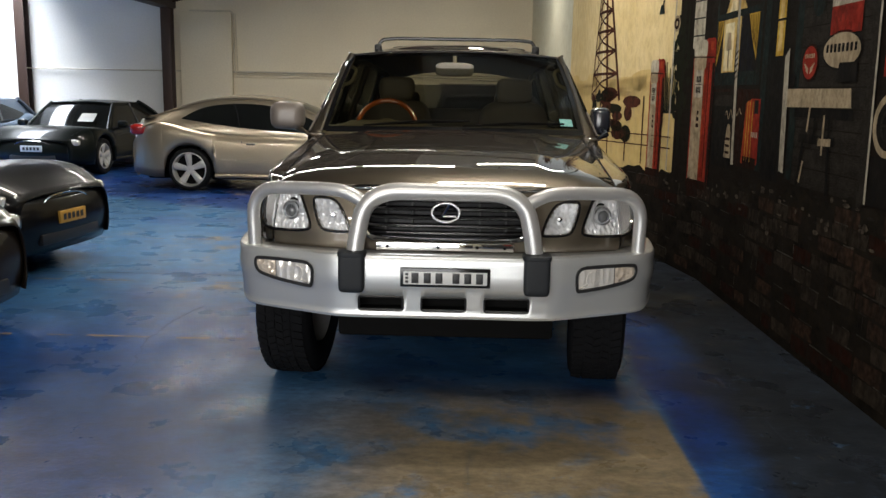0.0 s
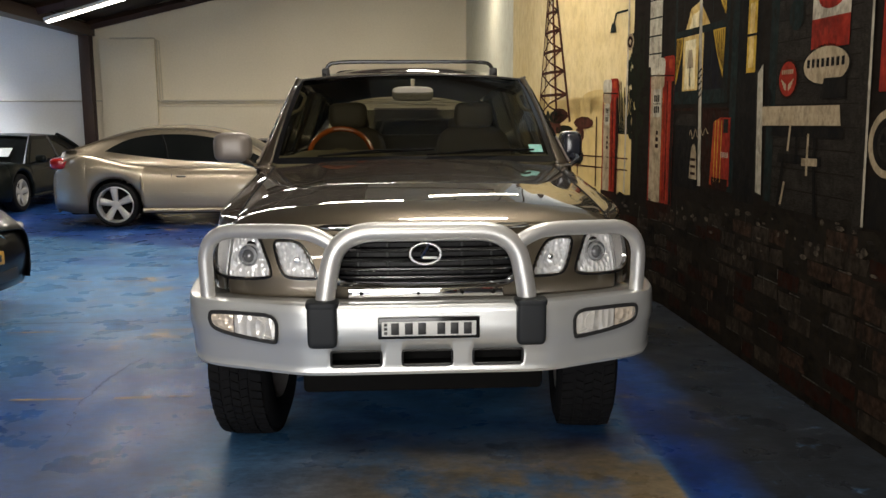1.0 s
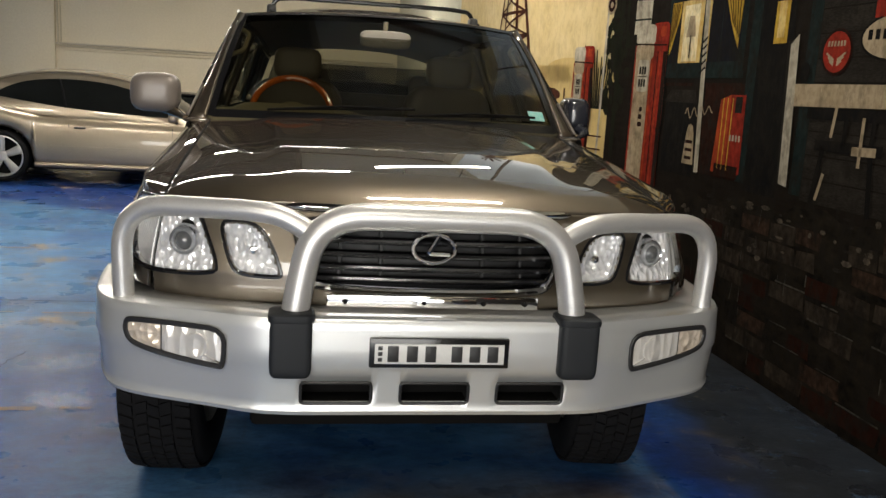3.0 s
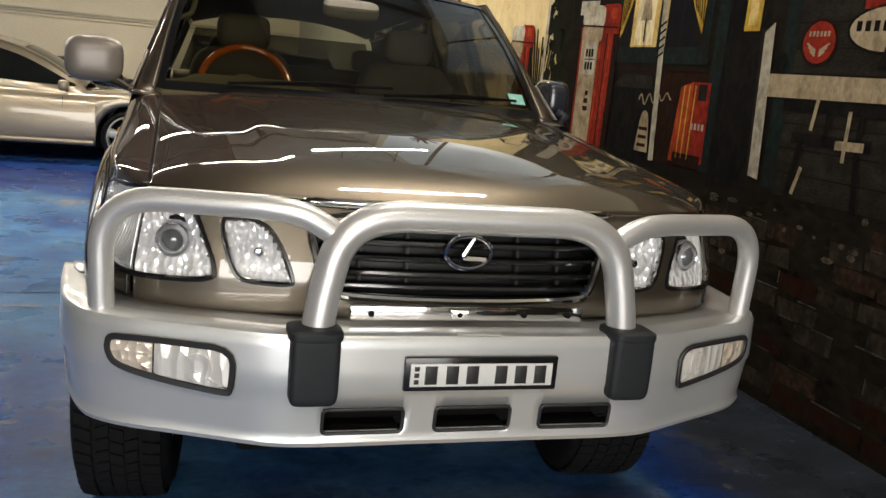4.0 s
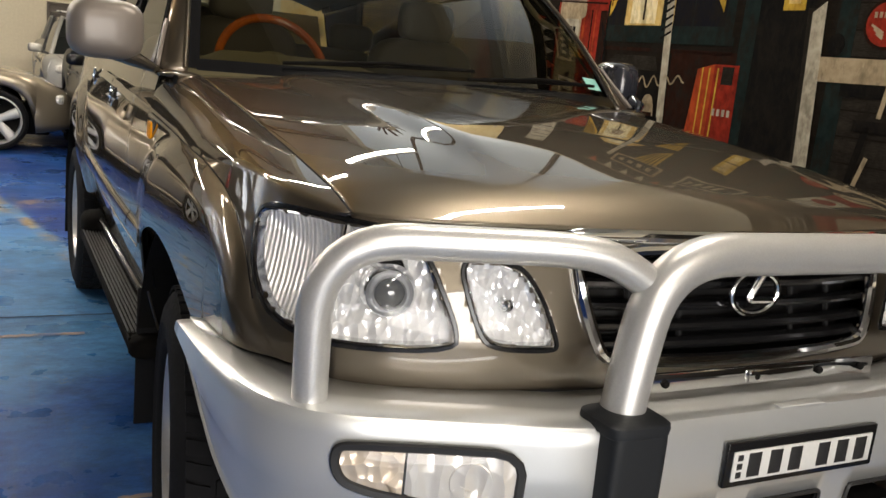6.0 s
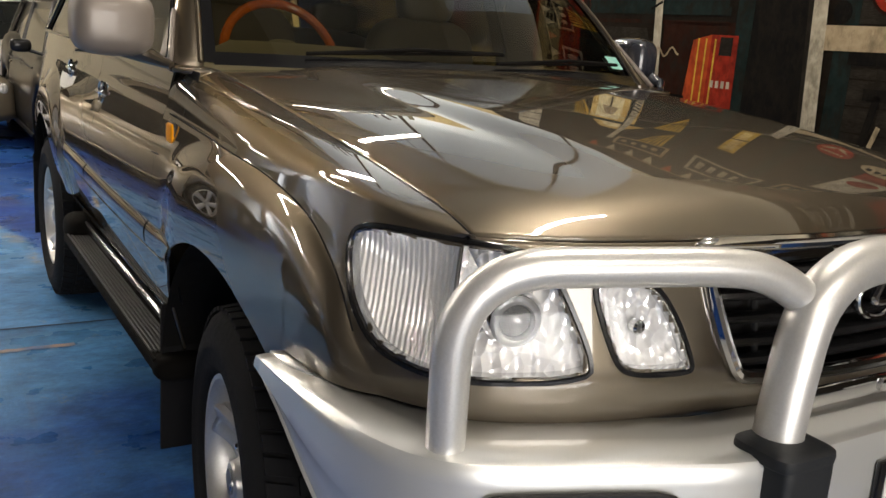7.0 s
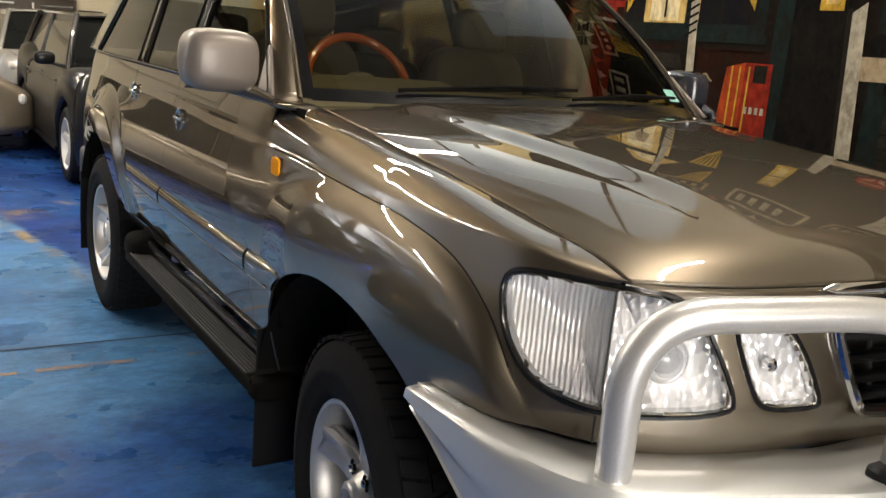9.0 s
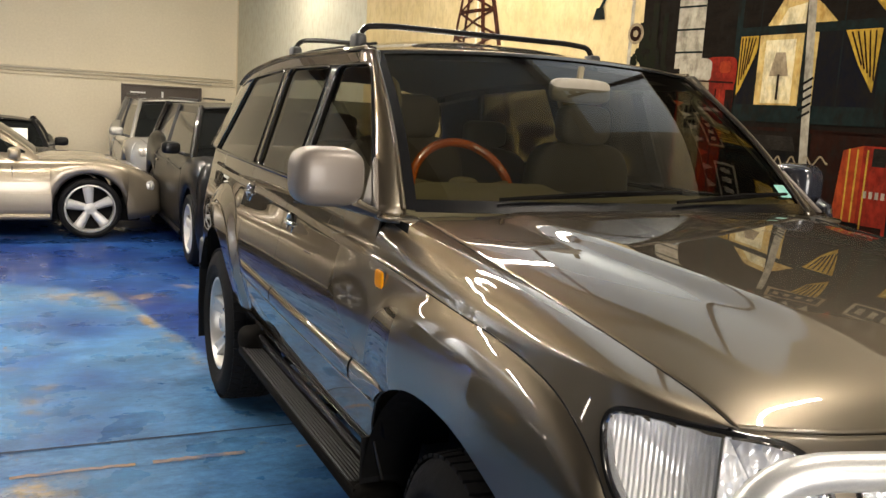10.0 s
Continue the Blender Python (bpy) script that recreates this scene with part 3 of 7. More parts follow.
# daylight through the roof lights of the next bay
bay = bpy.data.lights.new("roof_light", "AREA")
bay.shape, bay.size, bay.size_y, bay.energy, bay.color = "RECTANGLE", 1.2, 6.4, 1480, (0.95, 0.97, 1.0)
bay.spread = radians(105)
new("roof_light", bay).matrix_basis = pose(-9.3, 11.2, 4.2, 0, 8, 0)
single("roof_window", box(-9.9, -8.7, 8.0, 14.4, 4.23, 4.25, 0), glowing("skylight_sheet", (0.9, 0.95, 1.0), 3.0), "translucent roof light sheet in the next bay", "roof light", "structure")


# ---- the mural on the right wall: flat painted pieces a few millimetres proud ----
def paint_of(name, colour, second=None, amount=0.8, rough=0.8, stretch=(1, 1, 1), grain=26, blotch=4):
    k = 1.0 if name in ("mural_sky", "mural_hill", "mural_grey_green") else 0.55
    if name in ("mural_dark_timber", "mural_dark_stone", "mural_grey_plank", "mural_teal", "mural_navy", "mural_brown", "mural_leaf"):
        k = 0.27
    lit = name in ("mural_white", "mural_yellow", "mural_warm_pane", "mural_pale_pane", "mural_red", "mural_orange", "mural_cream")
    if lit:
        k = 0.78 if name in ("mural_red", "mural_orange", "mural_cream") else 0.95
    m = surface(name, tuple(k * v for v in colour), rough, 0.0, tuple(k * v for v in (second or tuple(0.45 * v for v in colour))), grain=grain, blotch=blotch, amount=1.0, stretch=stretch, bump=0.05, bump_scale=120, specular=0.03)
    # brushed shading: dark dabs and streaks over the flat colour
    nt = m.node_tree
    b = nt.nodes["Principled BSDF"]
    src = b.inputs["Base Color"].links[0].from_socket
    co, mp, n, r, x = (nt.nodes.new(t) for t in ("ShaderNodeTexCoord", "ShaderNodeMapping", "ShaderNodeTexNoise", "ShaderNodeMapRange", "ShaderNodeMix"))
    mp.inputs["Scale"].default_value = (1, 1.6, 0.8)
    n.inputs["Scale"].default_value, n.inputs["Detail"].default_value, n.inputs["Roughness"].default_value = 11, 9, 0.72
    r.inputs["From Min"].default_value, r.inputs["From Max"].default_value = 0.46, 0.62
    r.inputs["To Max"].default_value = 0.35 if k == 1.0 else 0.42 if lit else 0.9
    x.data_type = "RGBA"
    x.inputs["B"].default_value = (0.30, 0.23, 0.12, 1) if k == 1.0 else (0.012, 0.010, 0.008, 1)
    nt.links.new(co.outputs["Object"], mp.inputs["Vector"])
    nt.links.new(mp.outputs[0], n.inputs["Vector"])
    nt.links.new(n.outputs["Fac"], r.inputs["Value"])
    nt.links.new(r.outputs[0], x.inputs["Factor"])
    nt.links.new(src, x.inputs["A"])
    nt.links.new(x.outputs["Result"], b.inputs["Base Color"])
    return m


M = {"sky": paint_of("mural_sky", (0.62, 0.50, 0.27), (0.52, 0.40, 0.19), grain=6, blotch=0.9), "hill": paint_of("mural_hill", (0.46, 0.33, 0.12), (0.56, 0.42, 0.18), grain=8, blotch=1.5),
     "grey": paint_of("mural_grey_green", (0.50, 0.50, 0.40), (0.55, 0.53, 0.42), grain=5, blotch=0.6), "rust": paint_of("mural_rust", (0.085, 0.026, 0.014), (0.13, 0.05, 0.03)),
     "dark": paint_of("mural_dark_timber", (0.022, 0.016, 0.012), (0.05, 0.036, 0.026), stretch=(1, 1, 6)), "black": paint_of("mural_black", (0.006, 0.006, 0.007), (0.016, 0.014, 0.012)),
     "plank": paint_of("mural_grey_plank", (0.10, 0.085, 0.068), (0.04, 0.033, 0.027), stretch=(1, 1, 5), grain=40), "stone": paint_of("mural_dark_stone", (0.006, 0.005, 0.004), (0.075, 0.058, 0.040), stretch=(1, 0.8, 1.6), grain=16, blotch=6, amount=1.0),
     "pale": paint_of("mural_pale_pane", (0.80, 0.72, 0.48), (0.72, 0.58, 0.30)), "drip": paint_of("mural_grey_drip", (0.15, 0.14, 0.115), (0.03, 0.026, 0.02), stretch=(1, 1, 3), grain=50), "brick": paint_of("mural_brick", (0.085, 0.048, 0.030), (0.020, 0.013, 0.010), grain=30, blotch=10), "rubble": paint_of("mural_rubble", (0.22, 0.18, 0.13), (0.05, 0.04, 0.03), grain=40, blotch=12), "rock": paint_of("mural_rock", (0.075, 0.057, 0.040), (0.022, 0.016, 0.012), grain=26, blotch=9, amount=1.0), "cream": paint_of("mural_cream", (0.48, 0.38, 0.25), (0.30, 0.23, 0.14)), "white": paint_of("mural_white", (0.50, 0.45, 0.35), (0.28, 0.25, 0.19)),
     "red": paint_of("mural_red", (0.36, 0.035, 0.018), (0.17, 0.016, 0.010)), "orange": paint_of("mural_orange", (0.46, 0.075, 0.02), (0.28, 0.035, 0.015)), "teal": paint_of("mural_teal", (0.045, 0.075, 0.070), (0.025, 0.042, 0.040)),
     "yellow": paint_of("mural_yellow", (0.55, 0.36, 0.05), (0.38, 0.22, 0.03)), "glow": paint_of("mural_warm_pane", (0.66, 0.50, 0.20), (0.50, 0.30, 0.08)), "navy": paint_of("mural_navy", (0.020, 0.022, 0.040), (0.04, 0.035, 0.03)),
     "brown": paint_of("mural_brown", (0.085, 0.030, 0.018), (0.05, 0.018, 0.011)), "leaf": paint_of("mural_leaf", (0.030, 0.038, 0.022), (0.055, 0.055, 0.03))}
mural = thing("mural", "painted roadside filling station mural on the side wall", "mural", (wall_x(2.0), 2.0, 0), kind="structure")


def on_wall(y, z, layer):
    return wall_x(y) - 0.0016 * layer, y, z


def piece(name, quad, colour, layer=2, n=None, label=""):
    """A painted patch with corners (y, z) in turn."""
    a, b, c, d = quad
    wide = max(abs(a[0] - b[0]), abs(d[0] - c[0]))
    n = n or max(1, min(110, int(wide / 0.07)))
    part(name, grid(lambda u, v: on_wall((a[0] * (1 - u) + b[0] * u) * (1 - v) + (d[0] * (1 - u) + c[0] * u) * v, (a[1] * (1 - u) + b[1] * u) * (1 - v) + (d[1] * (1 - u) + c[1] * u) * v, layer), span(0, 1, n), span(0, 1, 2)), M[colour], mural, label)


def bar_piece(name, y0, y1, z0, z1, colour, layer=2, label=""):
    piece(name, [(y0, z0), (y1, z0), (y1, z1), (y0, z1)], colour, layer, label=label)


def stroke(name, p, q, w, colour, layer=3):
    dy, dz = q[0] - p[0], q[1] - p[1]
    k = math.hypot(dy, dz)
    oy, oz = -dz / k * w / 2, dy / k * w / 2
    piece(name, [(p[0] - oy, p[1] - oz), (q[0] - oy, q[1] - oz), (q[0] + oy, q[1] + oz), (p[0] + oy, p[1] + oz)], colour, layer)


def disc(name, cy, cz, ry, rz, colour, layer=3, hole=0.0, label="", n=28):
    part(name, grid(lambda a, r: on_wall(cy + ry * r * math.cos(a), cz + rz * r * math.sin(a), layer), span(0, 2 * math.pi, n), [hole, 1.0]), M[colour], mural, label)


rm_ = random.Random(11)
bar_piece("painted_sky", 4.25, 8.45, 0.7, 3.04, "sky", 1, "cream and yellow painted sky")
bar_piece("painted_band", 8.45, 14.5, 0.0, 4.4, "grey", 1, "pale grey-green painted band")
piece("painted_hill", [(8.45, 0.7), (4.25, 0.7), (4.25, 1.72), (8.45, 1.55)], "hill", 2)
for i in range(9):
    y = 4.5 + 0.42 * i
    disc("painted_hill", y, 1.60 + 0.05 * math.sin(i * 1.7), 0.34, 0.10, "hill", 2)
bar_piece("painted_building", 4.25, -9.0, 0.7, 3.04, "dark", 1, "dark timber shopfront")
# ground of dark rubble
ly = [-9.0, 0.8, 1.4, 2.2, 3.3, 4.5, 8.45]
lz = [1.0, 0.99, 0.96, 0.93, 0.85, 0.81, 0.78]
part("painted_ground", grid(lambda y, v: on_wall(y, v * (float(np.interp(y, ly, lz)) + 0.025 * math.sin(y * 9) + 0.02 * math.sin(y * 23)), 3), span(-9, 8.45, 140), span(0, 1, 4)), M["stone"], mural, "dark rubble foreground")
for row in range(9):
    z, y = 0.05 + 0.103 * row, -1.6 + rm_.uniform(0, 0.2)
    while y < 5.2:
        n, dz = rm_.uniform(0.16, 0.34), rm_.uniform(-0.012, 0.012)
        top = float(np.interp(y, ly, lz)) - 0.02
        if z + 0.09 < top and rm_.random() < 0.62:
            q = [(y + rm_.uniform(-0.01, 0.01), z + dz), (y + n, z + dz + rm_.uniform(-0.01, 0.01)), (y + n + rm_.uniform(-0.015, 0.015), z + 0.085 + dz), (y + rm_.uniform(-0.015, 0.015), z + 0.085 + dz + rm_.uniform(-0.012, 0.012))]
            piece("painted_brick", q, rm_.choice(("rock", "rock", "brick", "stone", "brown")), 4)
        if z + 0.09 < top and rm_.random() < 0.30:
            stroke("painted_mortar", (y, z + 0.094 + dz), (y + n * rm_.uniform(0.3, 1.0), z + 0.096 + dz), rm_.uniform(0.004, 0.009), "drip", 5)
        if z + 0.09 < top and rm_.random() < 0.16:
            stroke("painted_mortar", (y + n, z + 0.09), (y + n, z + rm_.uniform(0.01, 0.05)), rm_.uniform(0.004, 0.010), "drip", 5)
        y += n + 0.018
for i in range(130):
    y = rm_.uniform(-1.8, 4.4)
    disc("painted_rubble", y, float(np.interp(y, ly, lz)) - rm_.uniform(-0.02, 0.34) * rm_.uniform(0.3, 1.0), rm_.uniform(0.012, 0.050), rm_.uniform(0.006, 0.018), "rubble" if i % 3 else "plank", 5, n=6)
for i in range(26):
    y, z, h = rm_.uniform(-1.2, 4.4), rm_.uniform(0.45, 0.92), rm_.uniform(0.03, 0.12)
    stroke("painted_drip", (y, z), (y + rm_.uniform(-0.02, 0.02), z - h), rm_.uniform(0.003, 0.008), "drip", 5)
# windmill
for a, b in (((6.54, 1.45), (5.98, 3.0)), ((5.47, 1.45), (5.87, 3.0)), ((6.25, 1.45), (5.95, 3.0)), ((5.75, 1.45), (5.90, 3.0))):
    stroke("painted_windmill", a, b, 0.045, "rust", 4)


def tower(z):
    return 6.54 + (5.98 - 6.54) * (z - 1.45) / 1.55, 5.47 + (5.87 - 5.47) * (z - 1.45) / 1.55


for z0, z1 in zip((1.5, 1.72, 1.95, 2.16, 2.36, 2.55, 2.72), (1.72, 1.95, 2.16, 2.36, 2.55, 2.72, 2.88)):
    (a0, b0), (a1, b1) = tower(z0), tower(z1)
    stroke("painted_windmill", (a1, z1), (b1, z1), 0.03, "rust", 4)
    stroke("painted_windmill", (a0, z0), (b1, z1), 0.022, "rust", 5)
    stroke("painted_windmill", (b0, z0), (a1, z1), 0.022, "rust", 5)
for k in range(12):
    a = k * math.pi / 6
    stroke("painted_vane", (5.92, 3.1), (5.92 + 0.42 * math.cos(a), 3.1 + 0.42 * math.sin(a)), 0.07, "rust", 4)
for i in range(22):
    disc("painted_bush", rm_.uniform(5.15, 6.7), rm_.uniform(1.12, 1.52), rm_.uniform(0.08, 0.2), rm_.uniform(0.04, 0.09), "rust" if i % 3 else "leaf", 5, n=9)
for z in (1.02, 1.12):
    stroke("painted_fence", (6.2, z), (4.3, z + 0.02), 0.012, "rust", 5)
for y in (4.95, 5.3, 5.7):
    stroke("painted_fence", (y, 0.85), (y, 1.5 if y < 5 else 1.2), 0.022, "rust", 5)
# left of the shop: cactus, poles, signs
for a, b, w in (((4.14, 1.0), (4.14, 2.32), 0.05), ((4.25, 1.95), (4.25, 2.2), 0.035), ((4.05, 1.9), (4.05, 2.25), 0.035), ((4.25, 1.95), (4.14, 1.9), 0.03), ((4.05, 1.9), (4.14, 1.86), 0.03)):
    stroke("painted_cactus", a, b, w, "leaf", 4)
for i in range(14):
    stroke("painted_scrub", (4.3 + 0.02 * i, 1.35), (4.2 + 0.04 * i, 1.75 + rm_.uniform(-0.1, 0.1)), 0.02, "leaf", 3)
for i in range(70):
    a, q = rm_.uniform(0, 6.28), rm_.random() ** 0.6
    disc("painted_foliage", 4.20 + 0.20 * q * math.cos(a), 1.72 + 0.42 * q * math.sin(a), rm_.uniform(0.015, 0.045), rm_.uniform(0.02, 0.06), "leaf", 4 if i % 2 else 3, n=6)
stroke("painted_pole", (4.36, 0.84), (4.34, 2.5), 0.03, "white", 5)
disc("painted_sign", 4.30, 2.13, 0.07, 0.07, "cream", 6)
disc("painted_sign", 4.30, 2.13, 0.05, 0.05, "brown", 7, hole=0.45)
stroke("painted_lamp", (4.66, 2.30), (4.60, 2.40), 0.03, "teal", 5)
stroke("painted_lamp", (4.60, 2.40), (4.36, 2.40), 0.02, "teal", 5)
piece("painted_lamp", [(4.72, 2.24), (4.60, 2.24), (4.62, 2.32), (4.69, 2.32)], "teal", 6)
bar_piece("painted_wall", 3.95, 3.74, 1.90, 2.75, "white", 3)
for k in range(5):
    stroke("painted_board", (3.95, 2.0 + 0.14 * k), (3.74, 2.0 + 0.14 * k), 0.012, "teal", 4)


def cap(name, cy, cz, ry, rz, colour, layer, e=0.45):
    """A painted rounded box."""
    def pw(v):
        return math.copysign(abs(v) ** e, v)
    part(name, grid(lambda a, r: on_wall(cy + ry * r * pw(math.cos(a)), cz + rz * r * pw(math.sin(a)), layer), span(0, 2 * math.pi, 32), [0.0, 1.0]), M[colour], mural)


def pump(y0, y1, z0, z1):
    """A round-topped petrol pump: red rim, pale face with dial, red flank in shade, striped head."""
    w, h = y1 - y0, z1 - z0

    def at(f):
        return y0 + w * f
    bar_piece("painted_pump", at(0.46), at(0.98), z0, z1 - 0.10 * h, "red", 5, "red flank of a petrol pump")
    bar_piece("painted_pump", at(0.04), at(0.47), z0, z1 - 0.12 * h, "cream", 5, "cream front of a petrol pump")
    stroke("painted_trim", (at(0.03), z0), (at(0.03), z1 - 0.12 * h), 0.018, "red", 6)
    bar_piece("painted_pump", at(0.84), at(0.98), z0 + 0.02 * h, z1 - 0.16 * h, "brown", 6)
    stroke("painted_trim", (at(0.52), z0 + 0.03 * h), (at(0.52), z1 - 0.14 * h), 0.016, "orange", 7)
    stroke("painted_trim", (at(0.66), z0 + 0.05 * h), (at(0.66), z1 - 0.15 * h), 0.010, "brown", 7)
    stroke("painted_trim", (at(0.74), z0 + 0.05 * h), (at(0.74), z1 - 0.15 * h), 0.012, "orange", 7)
    cap("painted_head", at(0.72), z1 - 0.075 * h, abs(w) * 0.29, 0.082 * h, "red", 7)
    cap("painted_head", at(0.30), z1 - 0.060 * h, abs(w) * 0.27, 0.062 * h, "white", 8)
    cap("painted_head", at(0.30), z1 - 0.155 * h, abs(w) * 0.25, 0.050 * h, "cream", 8)
    cap("painted_head", at(0.80), z1 - 0.045 * h, abs(w) * 0.10, 0.030 * h, "orange", 8)
    stroke("painted_trim", (at(0.05), z1 - 0.112 * h), (at(0.98), z1 - 0.125 * h), 0.010, "brown", 9)
    cap("painted_dial", at(0.29), z1 - 0.30 * h, abs(w) * 0.15, 0.095 * h, "white", 7, 0.25)
    for r in range(2):
        for k in range(3):
            bar_piece("painted_bar", at(0.19 + 0.07 * k), at(0.24 + 0.07 * k), z1 - (0.29 + 0.075 * r) * h, z1 - (0.245 + 0.075 * r) * h, "black", 8)
    stroke("painted_line", (at(0.16), z1 - 0.305 * h), (at(0.42), z1 - 0.305 * h), 0.006, "brown", 8)
    for k in range(3):
        cap("painted_mark", at(0.32), z1 - (0.50 + 0.045 * k) * h, abs(w) * (0.04 + 0.01 * k), 0.014 * h, "brown", 7)
    hose = [(at(0.90), z1 - 0.22 * h), (at(1.02), z1 - 0.36 * h), (at(1.03), z1 - 0.56 * h), (at(0.92), z1 - 0.68 * h), (at(0.84), z1 - 0.60 * h)]
    for a, b in zip(hose, hose[1:]):
        stroke("painted_hose", a, b, 0.016, "black", 7)
    bar_piece("painted_plinth", at(-0.02), at(1.0), z0 - 0.04, z0 + 0.03, "brown", 7)


pump(3.91, 3.45, 0.79, 1.96)
pump(4.84, 4.51, 0.80, 1.83)
# shop window with lamp and curtains
bar_piece("painted_window", 3.49, 2.42, 1.63, 2.62, "teal", 2, "lit shop window with yellow curtains")
for a, b, c in ((3.44, 3.30, "navy"), (3.29, 2.97, "glow"), (2.93, 2.72, "navy"), (2.71, 2.48, "navy")):
    bar_piece("painted_pane", a, b, 1.69, 2.08, c, 3)
    bar_piece("painted_pane", a, b, 2.13, 2.55, "dark", 3)
bar_piece("painted_pane", 3.24, 3.02, 1.70, 2.05, "pale", 4)
piece("painted_pane", [(3.24, 2.13), (2.97, 2.13), (2.97, 2.30), (3.14, 2.27)], "glow", 4)
piece("painted_pane", [(3.16, 2.13), (2.97, 2.13), (2.97, 2.24), (3.10, 2.22)], "pale", 5)
bar_piece("painted_pane", 2.93, 2.87, 1.69, 2.08, "glow", 4)
piece("painted_pane", [(2.93, 2.13), (2.76, 2.13), (2.86, 2.22), (2.93, 2.27)], "glow", 4)
piece("painted_curtain", [(3.44, 1.74), (3.41, 1.78), (3.305, 1.99), (3.44, 2.08)], "yellow", 4)
piece("painted_curtain", [(3.44, 2.08), (3.305, 1.99), (3.30, 2.02), (3.30, 2.08)], "yellow", 4)
piece("painted_curtain", [(2.70, 2.08), (2.60, 1.90), (2.50, 1.76), (2.48, 2.08)], "yellow", 4)
piece("painted_curtain", [(2.72, 2.55), (2.62, 2.30), (2.48, 2.16), (2.48, 2.55)], "yellow", 4)
for k in range(5):
    stroke("painted_curtain", (3.32 + 0.026 * k, 2.07), (3.36 + 0.016 * k, 1.92 - 0.03 * k), 0.010, "brown", 5)
    stroke("painted_curtain", (2.66 - 0.036 * k, 2.07), (2.58 - 0.02 * k, 1.90 - 0.02 * k), 0.010, "brown", 5)
    stroke("painted_curtain", (2.68 - 0.04 * k, 2.54), (2.60 - 0.024 * k, 2.30 - 0.02 * k), 0.012, "brown", 5)
piece("painted_shade", [(3.19, 1.85), (3.05, 1.85), (3.085, 1.98), (3.155, 1.98)], "cream", 6)
stroke("painted_stem", (3.12, 1.72), (3.12, 1.86), 0.016, "brown", 6)
bar_piece("painted_sill", 3.52, 2.40, 1.595, 1.635, "teal", 4)
bar_piece("painted_rail", 3.55, 2.40, 1.545, 1.565, "brown", 3)
# post with chevrons, table, bottle, drinks machine
stroke("painted_post", (2.96, 2.6), (2.85, 1.02), 0.055, "white", 6)
for k in range(5):
    stroke("painted_chevron", (2.95, 1.62 + 0.045 * k), (2.87, 1.66 + 0.045 * k), 0.014, "black", 7)
piece("painted_table", [(3.44, 1.44), (2.94, 1.44), (2.97, 1.52), (3.33, 1.52)], "plank", 4)
bar_piece("painted_shadow", 3.40, 2.92, 0.98, 1.44, "black", 3)
piece("painted_bottle", [(3.06, 1.06), (2.90, 1.06), (2.93, 1.26), (3.03, 1.26)], "cream", 7)
disc("painted_bottle", 2.98, 1.26, 0.045, 0.05, "cream", 7)
for k in range(3):
    bar_piece("painted_bar", 3.03, 2.93, 1.09 + 0.05 * k, 1.11 + 0.05 * k, "brown", 8)
bar_piece("painted_board", 2.84, 2.30, 1.02, 1.56, "brown", 3)
wave_pts = [(3.08 - 0.0148 * i, 1.37 + 0.0016 * i + 0.036 * math.sin(i * 0.95) * (1 - 0.018 * i)) for i in range(26)]
for a, b in zip(wave_pts, wave_pts[1:]):
    stroke("painted_scroll", a, b, 0.010, "cream", 6)
piece("painted_drinks_machine", [(2.66, 1.05), (2.50, 1.03), (2.50, 1.50), (2.62, 1.47)], "orange", 5, label="red drinks machine")
piece("painted_drinks_machine", [(2.50, 1.03), (2.32, 1.06), (2.33, 1.50), (2.50, 1.50)], "red", 5)
for y in (2.58, 2.53, 2.47):
    stroke("painted_stripe", (y, 1.07), (y, 1.48), 0.010, "yellow", 6)
bar_piece("painted_label", 2.44, 2.36, 1.40, 1.49, "plank", 6)
for k in range(4):
    bar_piece("painted_bar", 2.47 - 0.035 * k, 2.45 - 0.035 * k, 1.24, 1.275, "white", 6)
bar_piece("painted_kick", 2.62, 2.34, 1.03, 1.10, "brown", 6)
# doorway, posts and lamp
bar_piece("painted_post", 2.36, 2.26, 1.02, 3.0, "teal", 4)
bar_piece("painted_doorway", 2.26, 1.93, 0.98, 3.0, "black", 3)
bar_piece("painted_glow", 2.12, 1.99, 1.77, 2.22, "yellow", 4)
bar_piece("painted_glow", 2.09, 2.02, 1.80, 2.18, "glow", 5)
bar_piece("painted_rail", 2.14, 1.97, 1.985, 2.0, "black", 6)
piece("painted_post", [(1.90, 1.06), (1.82, 1.05), (1.87, 1.81), (1.94, 1.76)], "white", 6)
piece("painted_post", [(1.92, 1.05), (1.88, 1.05), (1.93, 1.78), (1.97, 1.78)], "plank", 5)
bar_piece("painted_post", 1.80, 1.70, 1.02, 3.0, "teal", 3)
# plank wall with signs
for k in range(14):
    bar_piece("painted_plank", 1.70, 0.80, 1.0 + 0.115 * k, 1.108 + 0.115 * k, "plank", 2)
piece("painted_shelf", [(1.86, 1.455), (0.95, 1.465), (0.97, 1.565), (1.87, 1.565)], "cream", 6, label="pale timber shelf")
bar_piece("painted_shadow", 1.72, 0.92, 1.40, 1.455, "black", 5)
disc("painted_sign", 1.545, 1.712, 0.118, 0.108, "brown", 5, label="round dark red sign")
disc("painted_sign", 1.545, 1.712, 0.104, 0.094, "red", 6)
for k in range(6):
    bar_piece("painted_bar", 1.615 - 0.024 * k, 1.600 - 0.024 * k, 1.738, 1.762, "cream", 7)
for sgn in (-1, 1):
    for k in range(3):
        stroke("painted_wing", (1.545 + sgn * 0.012, 1.675 - 0.012 * k), (1.545 + sgn * (0.075 - 0.014 * k), 1.708 - 0.018 * k), 0.010, "cream", 7)
